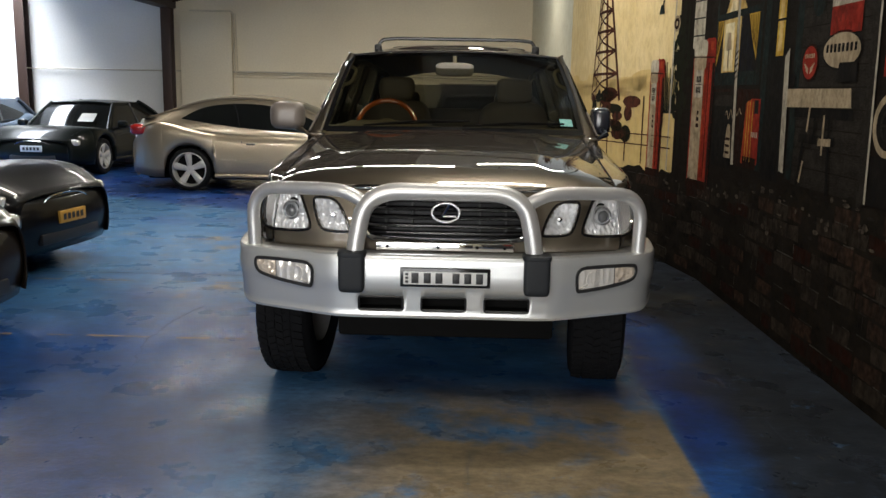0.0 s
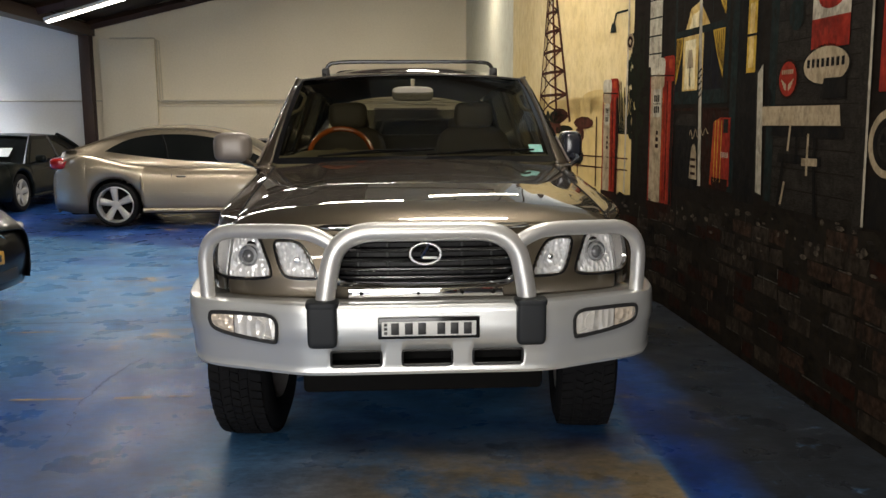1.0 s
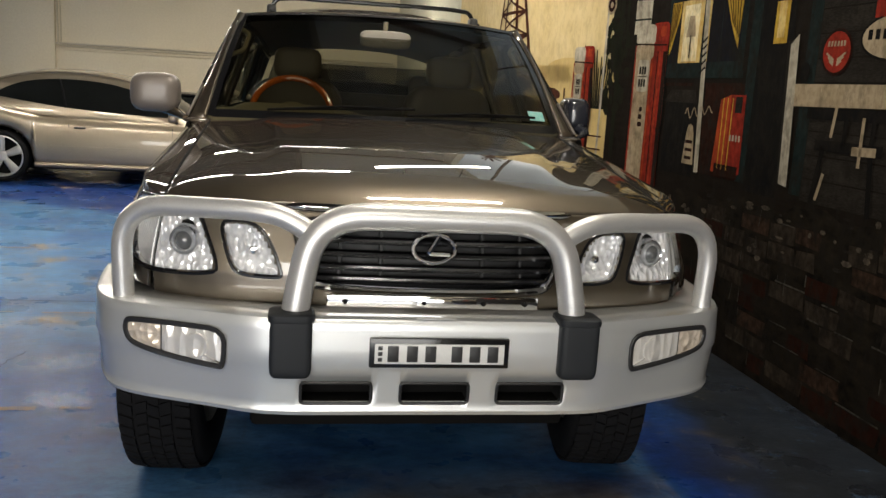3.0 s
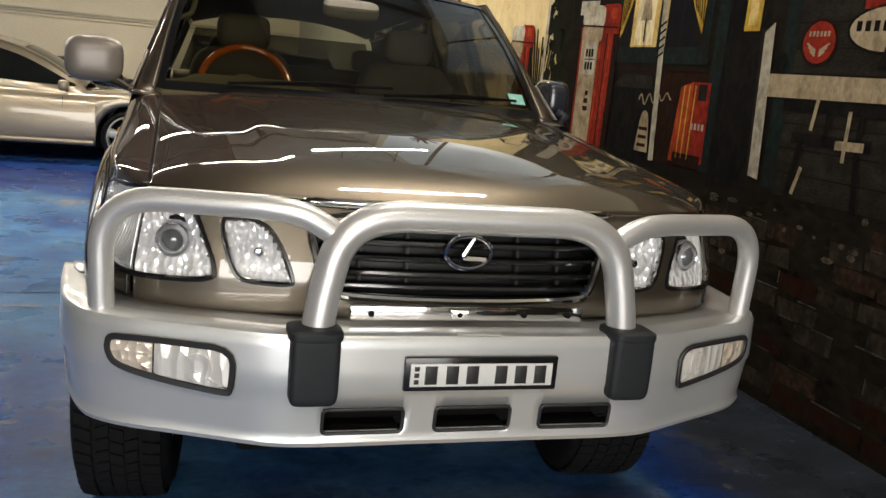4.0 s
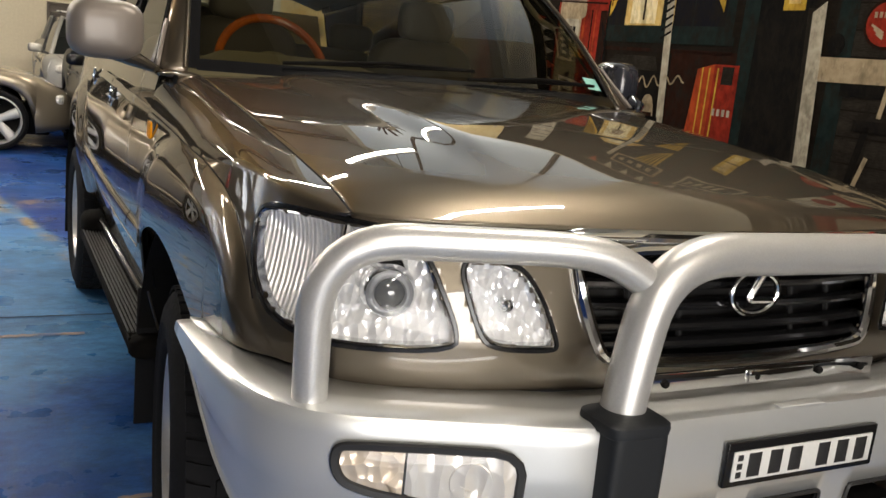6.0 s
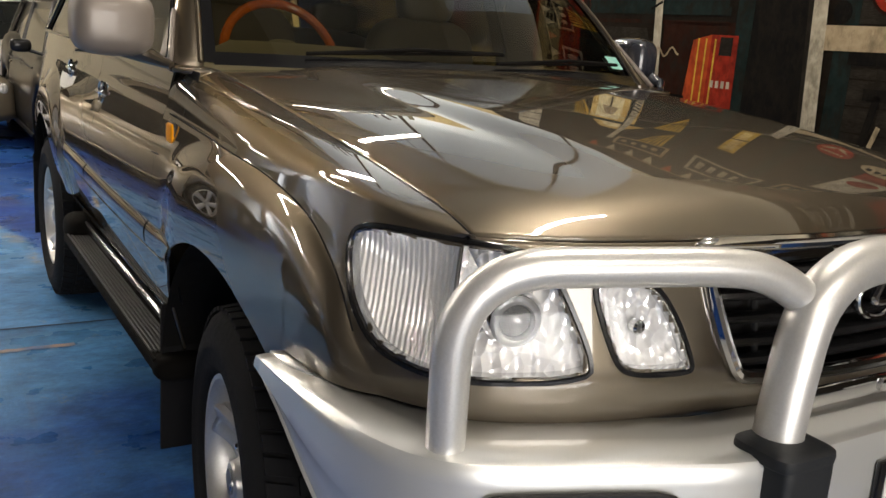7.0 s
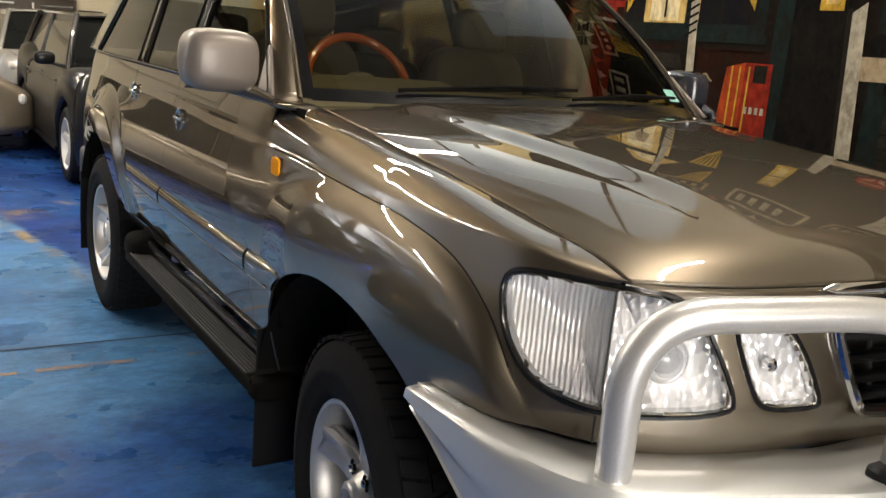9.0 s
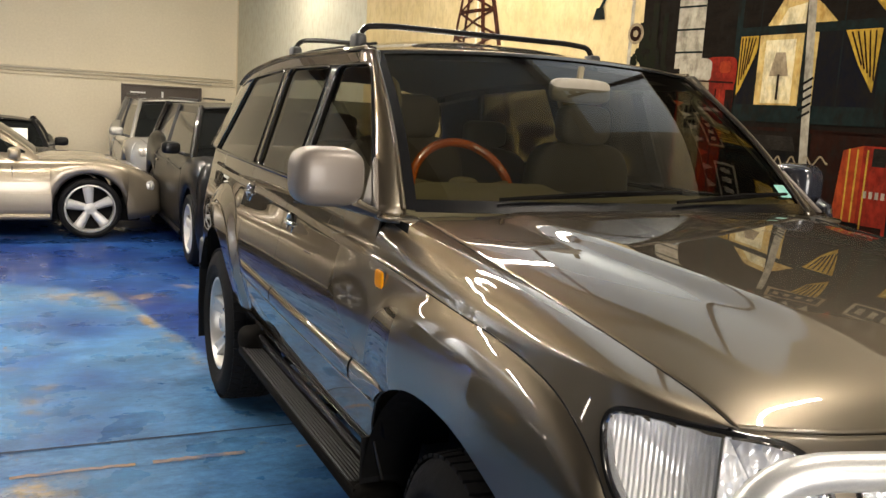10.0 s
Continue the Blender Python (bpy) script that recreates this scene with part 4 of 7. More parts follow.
disc("painted_oval_sign", 1.135, 1.765, 0.245, 0.105, "black", 5, label="cream oval sign with plain dark bars")
disc("painted_oval_sign", 1.135, 1.765, 0.23, 0.093, "cream", 6)
for k in range(8):
    bar_piece("painted_bar", 1.325 - 0.05 * k, 1.295 - 0.05 * k, 1.757, 1.80, "black", 7)
piece("painted_panel", [(1.17, 1.60), (0.92, 1.60), (0.92, 1.70), (1.14, 1.70)], "black", 7)
bar_piece("painted_sign", 1.30, 0.92, 1.85, 2.00, "red", 5, "red and white sign")
bar_piece("painted_sign", 1.30, 0.92, 2.00, 2.34, "white", 5)
disc("painted_sign", 1.11, 2.10, 0.13, 0.06, "red", 6)
disc("painted_sign", 1.48, 2.05, 0.085, 0.085, "teal", 5)
disc("painted_can", 1.78, 1.62, 0.045, 0.05, "black", 7)
# bench before the planks
for a, b, w in (((1.62, 1.28), (1.12, 1.28), 0.05), ((1.55, 1.28), (1.60, 1.0), 0.035), ((1.20, 1.28), (1.16, 0.99), 0.035), ((1.40, 1.28), (1.40, 1.45), 0.03), ((1.20, 1.45), (1.20, 1.28), 0.03)):
    stroke("painted_bench", a, b, w, "black", 6)
for a, b in (((1.50, 1.32), (1.48, 1.46)), ((1.27, 1.20), (1.27, 1.42)), ((1.56, 1.02), (1.52, 1.15))):
    stroke("painted_highlight", a, b, 0.022, "cream", 7)
stroke("painted_highlight", (1.33, 1.27), (1.16, 1.275), 0.04, "cream", 7)
piece("painted_post", [(0.79, 0.98), (0.70, 0.99), (0.73, 3.0), (0.82, 3.0)], "plank", 6)
stroke("painted_post", (0.70, 1.0), (0.735, 3.0), 0.02, "white", 7)
for i in range(22):
    y = 3.1 - 0.19 * i
    piece("painted_pennant", [(y, 2.86), (y - 0.10, 2.86), (y - 0.052, 2.74), (y - 0.048, 2.74)], "white" if i % 4 else "orange", 5)
stroke("painted_cord", (3.2, 2.865), (-1.1, 2.865), 0.010, "cream", 6)
for y, z, w, h, c in ((2.9, 2.50, 0.5, 0.20, "cream"), (2.2, 2.44, 0.6, 0.26, "white"), (1.45, 2.40, 0.42, 0.22, "cream"), (0.55, 2.52, 0.5, 0.18, "white"), (-0.2, 2.45, 0.6, 0.24, "cream"), (1.3, 2.72, 0.55, 0.12, "red"), (0.4, 2.74, 0.6, 0.10, "cream")):
    bar_piece("painted_board", y, y - w, z, z + h, c, 4)
    bar_piece("painted_board", y - 0.03, y - w + 0.03, z + 0.025, z + h - 0.025, "black" if c != "red" else "cream", 5)
    for k in range(4):
        bar_piece("painted_bar", y - 0.07 - 0.1 * k, y - 0.12 - 0.1 * k, z + 0.07, z + h - 0.07, c, 6)
# spare tyre and what follows nearer the viewer
disc("painted_tyre", 0.53, 1.39, 0.165, 0.155, "cream", 5, label="white-walled tyre")
disc("painted_tyre", 0.53, 1.39, 0.125, 0.118, "black", 6)
disc("painted_tyre", 0.53, 1.39, 0.085, 0.08, "plank", 7, hole=0.75)
for k in range(6):
    stroke("painted_spoke", (0.53, 1.39), (0.53 + 0.08 * math.cos(k * 1.05), 1.39 + 0.08 * math.sin(k * 1.05)), 0.012, "plank", 7)
bar_piece("painted_barrel", 0.68, 0.30, 1.0, 1.24, "black", 5)
bar_piece("painted_sign", 0.64, 0.10, 1.62, 2.4, "red", 4)
bar_piece("painted_sign", 0.58, 0.16, 1.9, 2.2, "cream", 5)
for k in range(7):
    y = -0.2 - 1.2 * k
    bar_piece("painted_post", y, y - 0.1, 1.0, 3.0, ("white", "teal", "plank")[k % 3], 4)
    bar_piece("painted_panel", y - 0.25, y - 0.95, 1.25, 2.1, ("plank", "brown", "cream", "red", "teal")[k % 5], 3)


# ---- the parked four-wheel drive ----
car = thing("four_wheel_drive", "bronze metallic four-wheel drive wagon with a silver bull bar", "car", (0, 2.4, 0))
AXLE_F, AXLE_R, HUB_Z = 0.99, 3.87, 0.39
MID_CAR = (0, 2.2, 0.9)

plan_pts = [(0, 0.15), (0.2, 0.155), (0.42, 0.183), (0.60, 0.215), (0.70, 0.25), (0.79, 0.305), (0.85, 0.378), (0.89, 0.47), (0.908, 0.6), (0.920, 0.78), (0.927, 0.95), (0.931, 1.2),
            (0.936, 2.0), (0.920, 3.0), (0.885, 4.2), (0.86, 4.55), (0.81, 4.75), (0.70, 4.84), (0.4, 4.87), (0, 4.87)]
plan_t = [0.0]
for p, q in zip(plan_pts, plan_pts[1:]):
    plan_t.append(plan_t[-1] + math.dist(p, q))
PX, PY = Curve(plan_t, [p[0] for p in plan_pts]), Curve(plan_t, [p[1] for p in plan_pts])
# the swage line runs along the doors and drops round the front of the wheel arch flare
CREASE = Curve([0.30, 0.40, 0.47, 0.507, 0.572, 0.644, 0.717, 0.80, 0.90, 1.05, 1.285, 1.47, 1.60, 2.05, 2.46, 3.4, 4.8], [0.68, 0.83, 0.915, 0.961, 1.012, 1.050, 1.073, 1.088, 1.100, 1.108, 1.121, 1.130, 1.136, 1.143, 1.154, 1.165, 1.165])
FOLD = Curve([0.4, 0.65, 0.8, 0.95, 1.012, 1.079, 1.092, 1.14], [1.36, 1.38, 1.42, 1.45, 1.43, 1.29, 1.24, 1.05])
SIDE = Curve([0.4, 0.55, 0.7, 0.85, 0.95, 1.05, 1.12, 1.2, 1.27], [-0.105, -0.058, -0.018, 0.0, -0.006, -0.024, -0.038, -0.052, -0.070])


def shell(s, z, out=0.0):
    """A place on the right-hand flank of the body: s along the plan from the nose, z up; out: proud of it."""
    x, y = PX(s), PY(s)
    dx, dy = PX(s + 0.004) - PX(s - 0.004) if s > 0.004 else 0.008, PY(s + 0.004) - PY(s - 0.004) if s > 0.004 else 0.0
    k = math.hypot(dx, dy)
    nx, ny = dy / k, -dx / k
    front = -0.30 * max(0.0, z - 0.90) ** 1.15 - 0.03 * max(0.0, 0.86 - z)
    f = smooth(0.25, 0.75, y)
    w = front * (1 - f) + SIDE(z) * f
    r = math.hypot(y - AXLE_R, z - HUB_Z)
    w += 0.027 * (1 - smooth(0.62, 0.74, r)) * f
    if y < 1.75:  # the flare over the front wheel, crisp above and fading behind
        w += 0.024 * smooth(-0.02, 0.85, math.sqrt(min(1.0, max(0.0, (CREASE(y) - z) / 0.10)))) * (1 - smooth(-0.14, 0.13, y - FOLD(z))) * smooth(0.36, 0.50, y)
    w -= 0.005 * smooth(-0.008, 0.010, z - CREASE(y)) * smooth(0.9, 1.3, y) * (1 - smooth(4.2, 4.6, y))
    w += out
    return x + nx * w, y + ny * w, z


S_TAB = span(0, plan_t[16], 700)
Y_TAB = [PY(t) for t in S_TAB]
N_TAB = [t for t in S_TAB if t <= plan_t[10]]
X_TAB = [PX(t) for t in N_TAB]


def s_at_y(y):
    return float(np.interp(y, Y_TAB, S_TAB))


def s_at_x(x):
    return float(np.interp(x, X_TAB, N_TAB))


def both(name, piece, material, parent, label="", **kw):
    kw.pop("about", None)
    a = part(name, piece, material, parent, label, about=MID_CAR, **kw)
    b = part(name, mirrored(piece), material, parent, label, about=MID_CAR, **kw)
    return b, a


S_G = s_at_x(0.795)
# bonnet
BON_Z = Curve([0, 0.04, 0.12, 0.3, 0.55, 0.8, 1.0], [0, 0.030, 0.050, 0.056, 0.042, 0.020, 0.0])


def bonnet(u, t):
    fx, fy, fz = shell(abs(u) * S_G, 1.098)
    fx = math.copysign(fx, u)
    rx_, ry, rz = u * 0.765, 1.44 + 0.17 * u * u, 1.285 - 0.033 * u * u
    crown = BON_Z(t) * (1 - 0.75 * abs(u) ** 5) + 0.012 * (1 - smooth(0.47 + 0.17 * t, 0.60 + 0.17 * t, abs(u))) * smooth(0, 0.35, t)
    return fx + (rx_ - fx) * t, fy + (ry - fy) * t, fz + (rz - fz) * t + crown


ts = [0, 0.006, 0.015, 0.03, 0.05, 0.08, 0.12] + span(0.16, 1.0, 24)
us = sorted([-1, -0.985, -0.96] + span(-0.93, 0.93, 110) + [0.96, 0.985, 1])
part("bonnet", grid(bonnet, us, ts), PAINT, car, "bronze metallic bonnet with mirror-like polish", thick=0.012, sharp=60, about=MID_CAR)
SEAM = np.array([bonnet(1, t) for t in span(0, 1, 80)])


def seam(y):
    return float(np.interp(y, SEAM[:, 1], SEAM[:, 0])), float(np.interp(y, SEAM[:, 1], SEAM[:, 2]))


def flank(y0, y1, low, high, cols, rows, keep=None, out=0.0):
    """A sheet of the flank between two places along the car, low(y) to high(y)."""
    def fn(y, v):
        a, b = low(y), high(y)
        return shell(s_at_y(y), a + (b - a) * v, out)
    return grid(fn, span(y0, y1, cols), span(0, 1, rows), keep)


def arch(y, axle, r, sill):
    d = abs(y - axle)
    return max(sill, HUB_Z + math.sqrt(r * r - d * d)) if d < r else sill


# outline of the front wheel opening, longer behind the wheel than before it
OPENING = Curve([0.55, 0.66, 0.74, 0.82, 0.92, 1.0, 1.11, 1.20, 1.27, 1.35, 1.43, 1.49, 1.53, 1.555, 1.575], [0.60, 0.735, 0.802, 0.840, 0.875, 0.890, 0.897, 0.890, 0.874, 0.843, 0.798, 0.748, 0.695, 0.625, 0.47])


def fender_low(y):
    return 0.828 if y < 0.66 else 0.47 if y >= 1.575 else max(0.47, OPENING(y))


HEAD = [(s_at_x(0.606), 0.888), (s_at_x(0.608), 0.93), (s_at_x(0.655), 1.03), (s_at_x(0.675), 1.058), (s_at_x(0.72), 1.082), (S_G, 1.088), (s_at_y(0.44), 1.090), (s_at_y(0.52), 1.078),
        (s_at_y(0.53), 1.04), (s_at_y(0.495), 0.965), (s_at_y(0.43), 0.905), (s_at_y(0.36), 0.882), (s_at_y(0.30), 0.878)]
MID = [(s_at_x(0.612), 1.040), (s_at_x(0.55), 1.046), (s_at_x(0.49), 1.030), (s_at_x(0.452), 0.975), (s_at_x(0.424), 0.905), (s_at_x(0.428), 0.888), (s_at_x(0.52), 0.890), (s_at_x(0.562), 0.902), (s_at_x(0.588), 0.96)]
GRILLE = [(-0.405, 1.072), (0.405, 1.072), (0.375, 0.96), (0.345, 0.888), (0.315, 0.872), (0, 0.866), (-0.315, 0.872), (-0.345, 0.888), (-0.375, 0.96)]


def chaikin(pts, n=3):
    for _ in range(n):
        q = []
        for a, b in zip(pts, pts[1:] + pts[:1]):
            q += [(a[0] * 0.78 + b[0] * 0.22, a[1] * 0.78 + b[1] * 0.22), (a[0] * 0.22 + b[0] * 0.78, a[1] * 0.22 + b[1] * 0.78)]
        pts = q
    return pts


HEAD, MID, GRILLE = chaikin(HEAD, 2), chaikin(MID, 3), chaikin(GRILLE, 2)


def inside(p, poly):
    hit = False
    for a, b in zip(poly, poly[1:] + poly[:1]):
        if (a[1] > p[1]) != (b[1] > p[1]) and p[0] < (b[0] - a[0]) * (p[1] - a[1]) / (b[1] - a[1]) + a[0]:
            hit = not hit
    return hit


def centre(poly):
    return sum(p[0] for p in poly) / len(poly), sum(p[1] for p in poly) / len(poly)


def shrunk(poly, k, c=None):
    c = c or centre(poly)
    return [(c[0] + (p[0] - c[0]) * k, c[1] + (p[1] - c[1]) * k) for p in poly]


def inset(poly, d):
    """The outline moved inwards by d metres."""
    area = sum(a[0] * b[1] - b[0] * a[1] for a, b in zip(poly, poly[1:] + poly[:1]))
    n, out = len(poly), []
    for i in range(n):
        a, b = poly[i - 1], poly[(i + 1) % n]
        tx, tz = b[0] - a[0], b[1] - a[1]
        k = math.hypot(tx, tz) or 1.0
        sg = 1 if area > 0 else -1
        out.append((poly[i][0] - sg * tz / k * d, poly[i][1] + sg * tx / k * d))
    return out


def patch(poly, fn, rings=8, dome=0.0, out=0.0):
    """A sheet filling an outline, on the surface fn(s, z, out), domed by dome at its middle."""
    c = centre(poly)
    n, verts, faces = len(poly), [], []
    for r in range(rings + 1):
        k = 1 - r / rings * 0.985
        verts += [fn(c[0] + (p[0] - c[0]) * k, c[1] + (p[1] - c[1]) * k, out + dome * (1 - k * k)) for p in poly]
    for r in range(rings):
        for i in range(n):
            a, b = r * n + i, r * n + (i + 1) % n
            faces.append((a, b, b + n, a + n))
    faces.append(tuple(rings * n + i for i in range(n)))
    return verts, faces


def band(poly, fn, d0, d1, out0, out1, depth=0.0):
    """A raised rim between two insets of an outline."""
    n, verts, faces = len(poly), [], []
    rows = [(d0, out0 - 0.004), (d0 + (d1 - d0) * 0.2, out0), (d0 + (d1 - d0) * 0.8, out1), (d1, out1 - 0.004 - depth)]
    for d, o in rows:
        verts += [fn(p[0], p[1], o) for p in inset(poly, d)]
    for r in range(len(rows) - 1):
        for i in range(n):
            a, b = r * n + i, r * n + (i + 1) % n
            faces.append((a, b, b + n, a + n))
    return verts, faces


HOLES = [inset(HEAD, 0.002), inset(MID, 0.002), inset(GRILLE, 0.002)]


def keep_body(a, b, c, d):
    return not any(all(inside(p, h) for p in ((a, c), (a, d), (b, c), (b, d))) for h in HOLES)


# nose panel round the lamps and grille, and the fenders
nose_s = sorted(span(-S_G, S_G, 150))
part("nose_panel", grid(lambda s, z: (lambda p: (math.copysign(p[0], s) if s else 0.0, p[1], p[2]))(shell(abs(s), z)), nose_s, span(0.814, 1.094, 32),
     lambda a, b, c, d: keep_body(*((a, b, c, d) if a + b > 0 else (-b, -a, c, d)))), PAINT, car, "bronze metallic nose panel round lamps and grille", thick=0.004, about=MID_CAR)


def shoulder(y):
    """Depth of the rolled-over shoulder below the bonnet seam; almost none above the lamp."""
    return 0.010 + 0.075 * smooth(0.46, 1.05, y)


def fender_z(y, v):
    """Rows of the fender, with one row lying on the crease."""
    a, zs = fender_low(y), seam(y)[1] - shoulder(y)
    zc = min(max(CREASE(y), a + 0.04), zs - 0.012)
    return a + (zc - a) * v / 0.6 if v < 0.6 else zc + (zs - zc) * (v - 0.6) / 0.4


def fender(y, v):
    bx, bz = seam(y)
    zs = bz - shoulder(y)
    if v <= 1:
        return shell(s_at_y(y), fender_z(y, v))
    t = v - 1
    px, py, _ = shell(s_at_y(y), zs)
    p0, p1, p2 = Vector((px, py, zs)), Vector((px - 0.012 * shoulder(y) / 0.09, py, bz + 0.006 * shoulder(y) / 0.09)), Vector((bx + 0.004, y, bz + 0.001))
    return tuple(p0 * (1 - t) ** 2 + p1 * 2 * t * (1 - t) + p2 * t * t)


Y0 = 0.318
fy = span(Y0, 0.66, 44) + span(0.665, 1.475, 50) + span(1.483, 1.58, 36) + span(1.59, 1.6520, 5)


def keep_fender(a, b, c, d):
    if d > 1.001:
        return True
    zz = [fender_z(a, c), fender_z(a, d)]
    return not all(inside((s_at_y(y), z), HOLES[0]) for y in (a, b) for z in zz)


both("fender", grid(fender, fy, span(0, 1, 50) + span(1.08, 2, 12), keep_fender), PAINT, car, thick=0.004, sharp=50, rim=False, about=MID_CAR)
both("arch_lip", tube([shell(s_at_y(y), OPENING(y) + 0.002, -0.004) for y in span(0.67, 1.50, 50) + span(1.51, 1.572, 14)], 0.004, 8), PAINT, car, "rolled edge of the wheel opening")


both("bonnet_seal", tube([(p[0] + 0.0025, p[1], p[2] - 0.0005) for p in SEAM], 0.0028, 6), RUBBER, car, "dark gap along the bonnet edge")
# thin dark strip laid along the crease
both("flare_line", tube([shell(s_at_y(y), CREASE(y), 0.0) for y in span(0.47, 1.60, 60)], 0.0019, 6), RUBBER, car, "dark line over the wheel arch flare")


def door_panel(y0, y1, low, high=lambda y: 1.262, rows=72):
    return flank(y0, y1, low, high, max(8, int((y1 - y0) / 0.03)), rows)


def rear_low(y):
    return arch(y, AXLE_R, 0.50, 0.615 if y < 3.45 else 0.50)


for nm, a, b in (("front_door", 1.6538, 2.6365), ("rear_door", 2.6395, 3.3465)):
    both(nm, door_panel(a, b, rear_low), PAINT, car, thick=0.005, sharp=50, rim=False, about=MID_CAR)
for y in (1.6529, 2.638, 3.348):
    both("door_gap_seal", tube([shell(s_at_y(y), z, -0.003) for z in span(rear_low(y) + 0.005, 1.255, 24)], 0.0026, 6), DARK_METAL, car)
both("rear_quarter", flank(3.351, 4.78, rear_low, lambda y: 1.262, 60, 72), PAINT, car, thick=0.005, sharp=50, rim=False, about=MID_CAR)
both("sill", grid(lambda y, t: (0.893 - 0.10 * t ** 1.5, y, 0.618 - 0.13 * t), span(1.60, 3.42, 20), span(0, 1, 6)), PAINT, car, "body-coloured sill")
# dark lining behind the panel gaps, and under the body
both("inner_lining", join(flank(1.5, 4.7, lambda y: rear_low(y) + 0.03, lambda y: 1.25, 40, 6, out=-0.022)), DARK_METAL, car, about=MID_CAR)
part("underbody", box(-0.52, 0.52, 0.45, 4.8, 0.34, 0.60, 0.02), DARK_METAL, car)
part("engine_bay", join(box(-0.72, 0.72, 0.30, 1.45, 0.60, 1.03, 0.02), box(-0.40, 0.40, 0.245, 0.30, 0.80, 1.06, 0.01)), DARK_METAL, car)
for axle in (AXLE_F, AXLE_R):
    mid, ra = (1.065, 0.545) if axle < 2 else (axle, 0.525)
    both("wheel_arch_liner", grid(lambda a, x: (x, mid + ra * math.cos(a), HUB_Z + 0.525 * math.sin(a)), span(-0.12, math.pi - 0.44, 30), [0.50, 0.912]), DARK_METAL, car)
    part("axle", tube([(-0.75, axle, HUB_Z), (0.75, axle, HUB_Z)], 0.055, 12), DARK_METAL, car)


# greenhouse
TAPER = Curve([1.0, 1.6, 2.2, 3.0, 4.2, 4.6, 4.9], [0.0, 0.0, 0.004, 0.014, 0.036, 0.062, 0.10])


def droop(y):
    """How far the roofline has come down towards the tail."""
    return 0.085 * smooth(3.3, 4.9, y) + 0.04 * smooth(4.2, 4.8, y)


def side_glass(y, z, out=0.0):
    return 0.872 - 0.345 * (z - 1.262) - TAPER(y) + out, y, z - droop(y) * max(0.0, z - 1.262) / 0.49


WS_B = lambda u: Vector((u * 0.786, 1.50 + 0.17 * u * u, 1.278 - 0.012 * u * u))
WS_T = lambda u: Vector((u * 0.680, 2.20 + 0.08 * u * u, 1.772 - 0.030 * u * u))


def screen(u, v):
    p = WS_B(u) * (1 - v) + WS_T(u) * v
    return p.x, p.y - 0.028 * math.sin(math.pi * v), p.z + 0.022 * math.sin(math.pi * v)


ws = part("windscreen", grid(screen, span(-0.985, 0.985, 24), span(0.0, 0.99, 16)), WINDSCREEN, car, "clear windscreen reflecting the hall", about=MID_CAR)
part("screen_border", join(grid(lambda v, u: tuple(Vector(screen(u, v)) + Vector((0, -0.003, 0.003))), [-0.01, 0.05], span(-0.97, 0.97, 24)),
                           grid(lambda v, u: tuple(Vector(screen(u, v)) + Vector((0, -0.003, 0.003))), [0.972, 1.0], span(-0.97, 0.97, 24)),
                           *[grid(lambda u, v: tuple(Vector(screen(u, v)) + Vector((0, -0.003, 0.003))), sorted((s * 0.962, s * 1.0)), span(0, 1, 16)) for s in (-1, 1)]), GLOSS_BLACK, ws, "black glazing rubber", about=MID_CAR)
part("sticker", grid(lambda u, v: tuple(Vector(screen(u, v)) + Vector((0, -0.005, 0.004))), span(0.83, 0.93, 4), span(0.085, 0.16, 4)), surface("teal_sticker", (0.12, 0.5, 0.42), 0.4, second=(0.55, 0.7, 0.66), grain=60, amount=0.7), ws, "small teal sticker", about=MID_CAR)


def pillar_a(v, w):
    a = Vector(screen(1.0, v))
    z = a.z
    b = Vector((0.872 - 0.345 * (z - 1.262), 1.70 + (z - 1.262) * 1.115, z - 0.012))
    m = (a + b) / 2 + Vector((0.016, -0.022, 0.012))
    return tuple(a * (1 - w) ** 2 + m * 2 * w * (1 - w) + b * w * w)


both("a_pillar", grid(pillar_a, span(-0.02, 1.0, 20), span(0, 1, 8)), PAINT, car, thick=0.01, sharp=50)
both("pillar_moulding", tube([tuple(Vector(pillar_a(v, 0.06)) + Vector((0.003, -0.004, 0.002))) for v in span(0, 1, 16)], 0.006, 8), PAINT, car)


def roof(u, t):
    y0 = 2.20 + 0.08 * u * u
    y = y0 + (4.74 - y0) * t
    edge = 0.708 - TAPER(y)
    wide = 0.680 + (edge - 0.680) * smooth(0, 0.12, t)
    z = 1.742 + (0.085 * (1 - abs(u) ** 2.6) + 0.012) * (0.36 + 0.64 * smooth(0, 0.22, t)) - droop(y)
    return u * wide, y, z


part("roof", grid(roof, span(-1, 1, 32), span(0, 1, 36)), PAINT, car, "bronze metallic roof", thick=0.01, sharp=60, about=MID_CAR)


def quad_on_side(pts, out=0.0, n=10):
    """A four-cornered patch of the side above the belt: corners (y, z) round it."""
    a, b, c, d = pts

    def fn(u, v):
        y = (a[0] * (1 - u) + b[0] * u) * (1 - v) + (d[0] * (1 - u) + c[0] * u) * v
        z = (a[1] * (1 - u) + b[1] * u) * (1 - v) + (d[1] * (1 - u) + c[1] * u) * v
        return side_glass(y, z, out)
    return grid(fn, span(0, 1, n), span(0, 1, n))


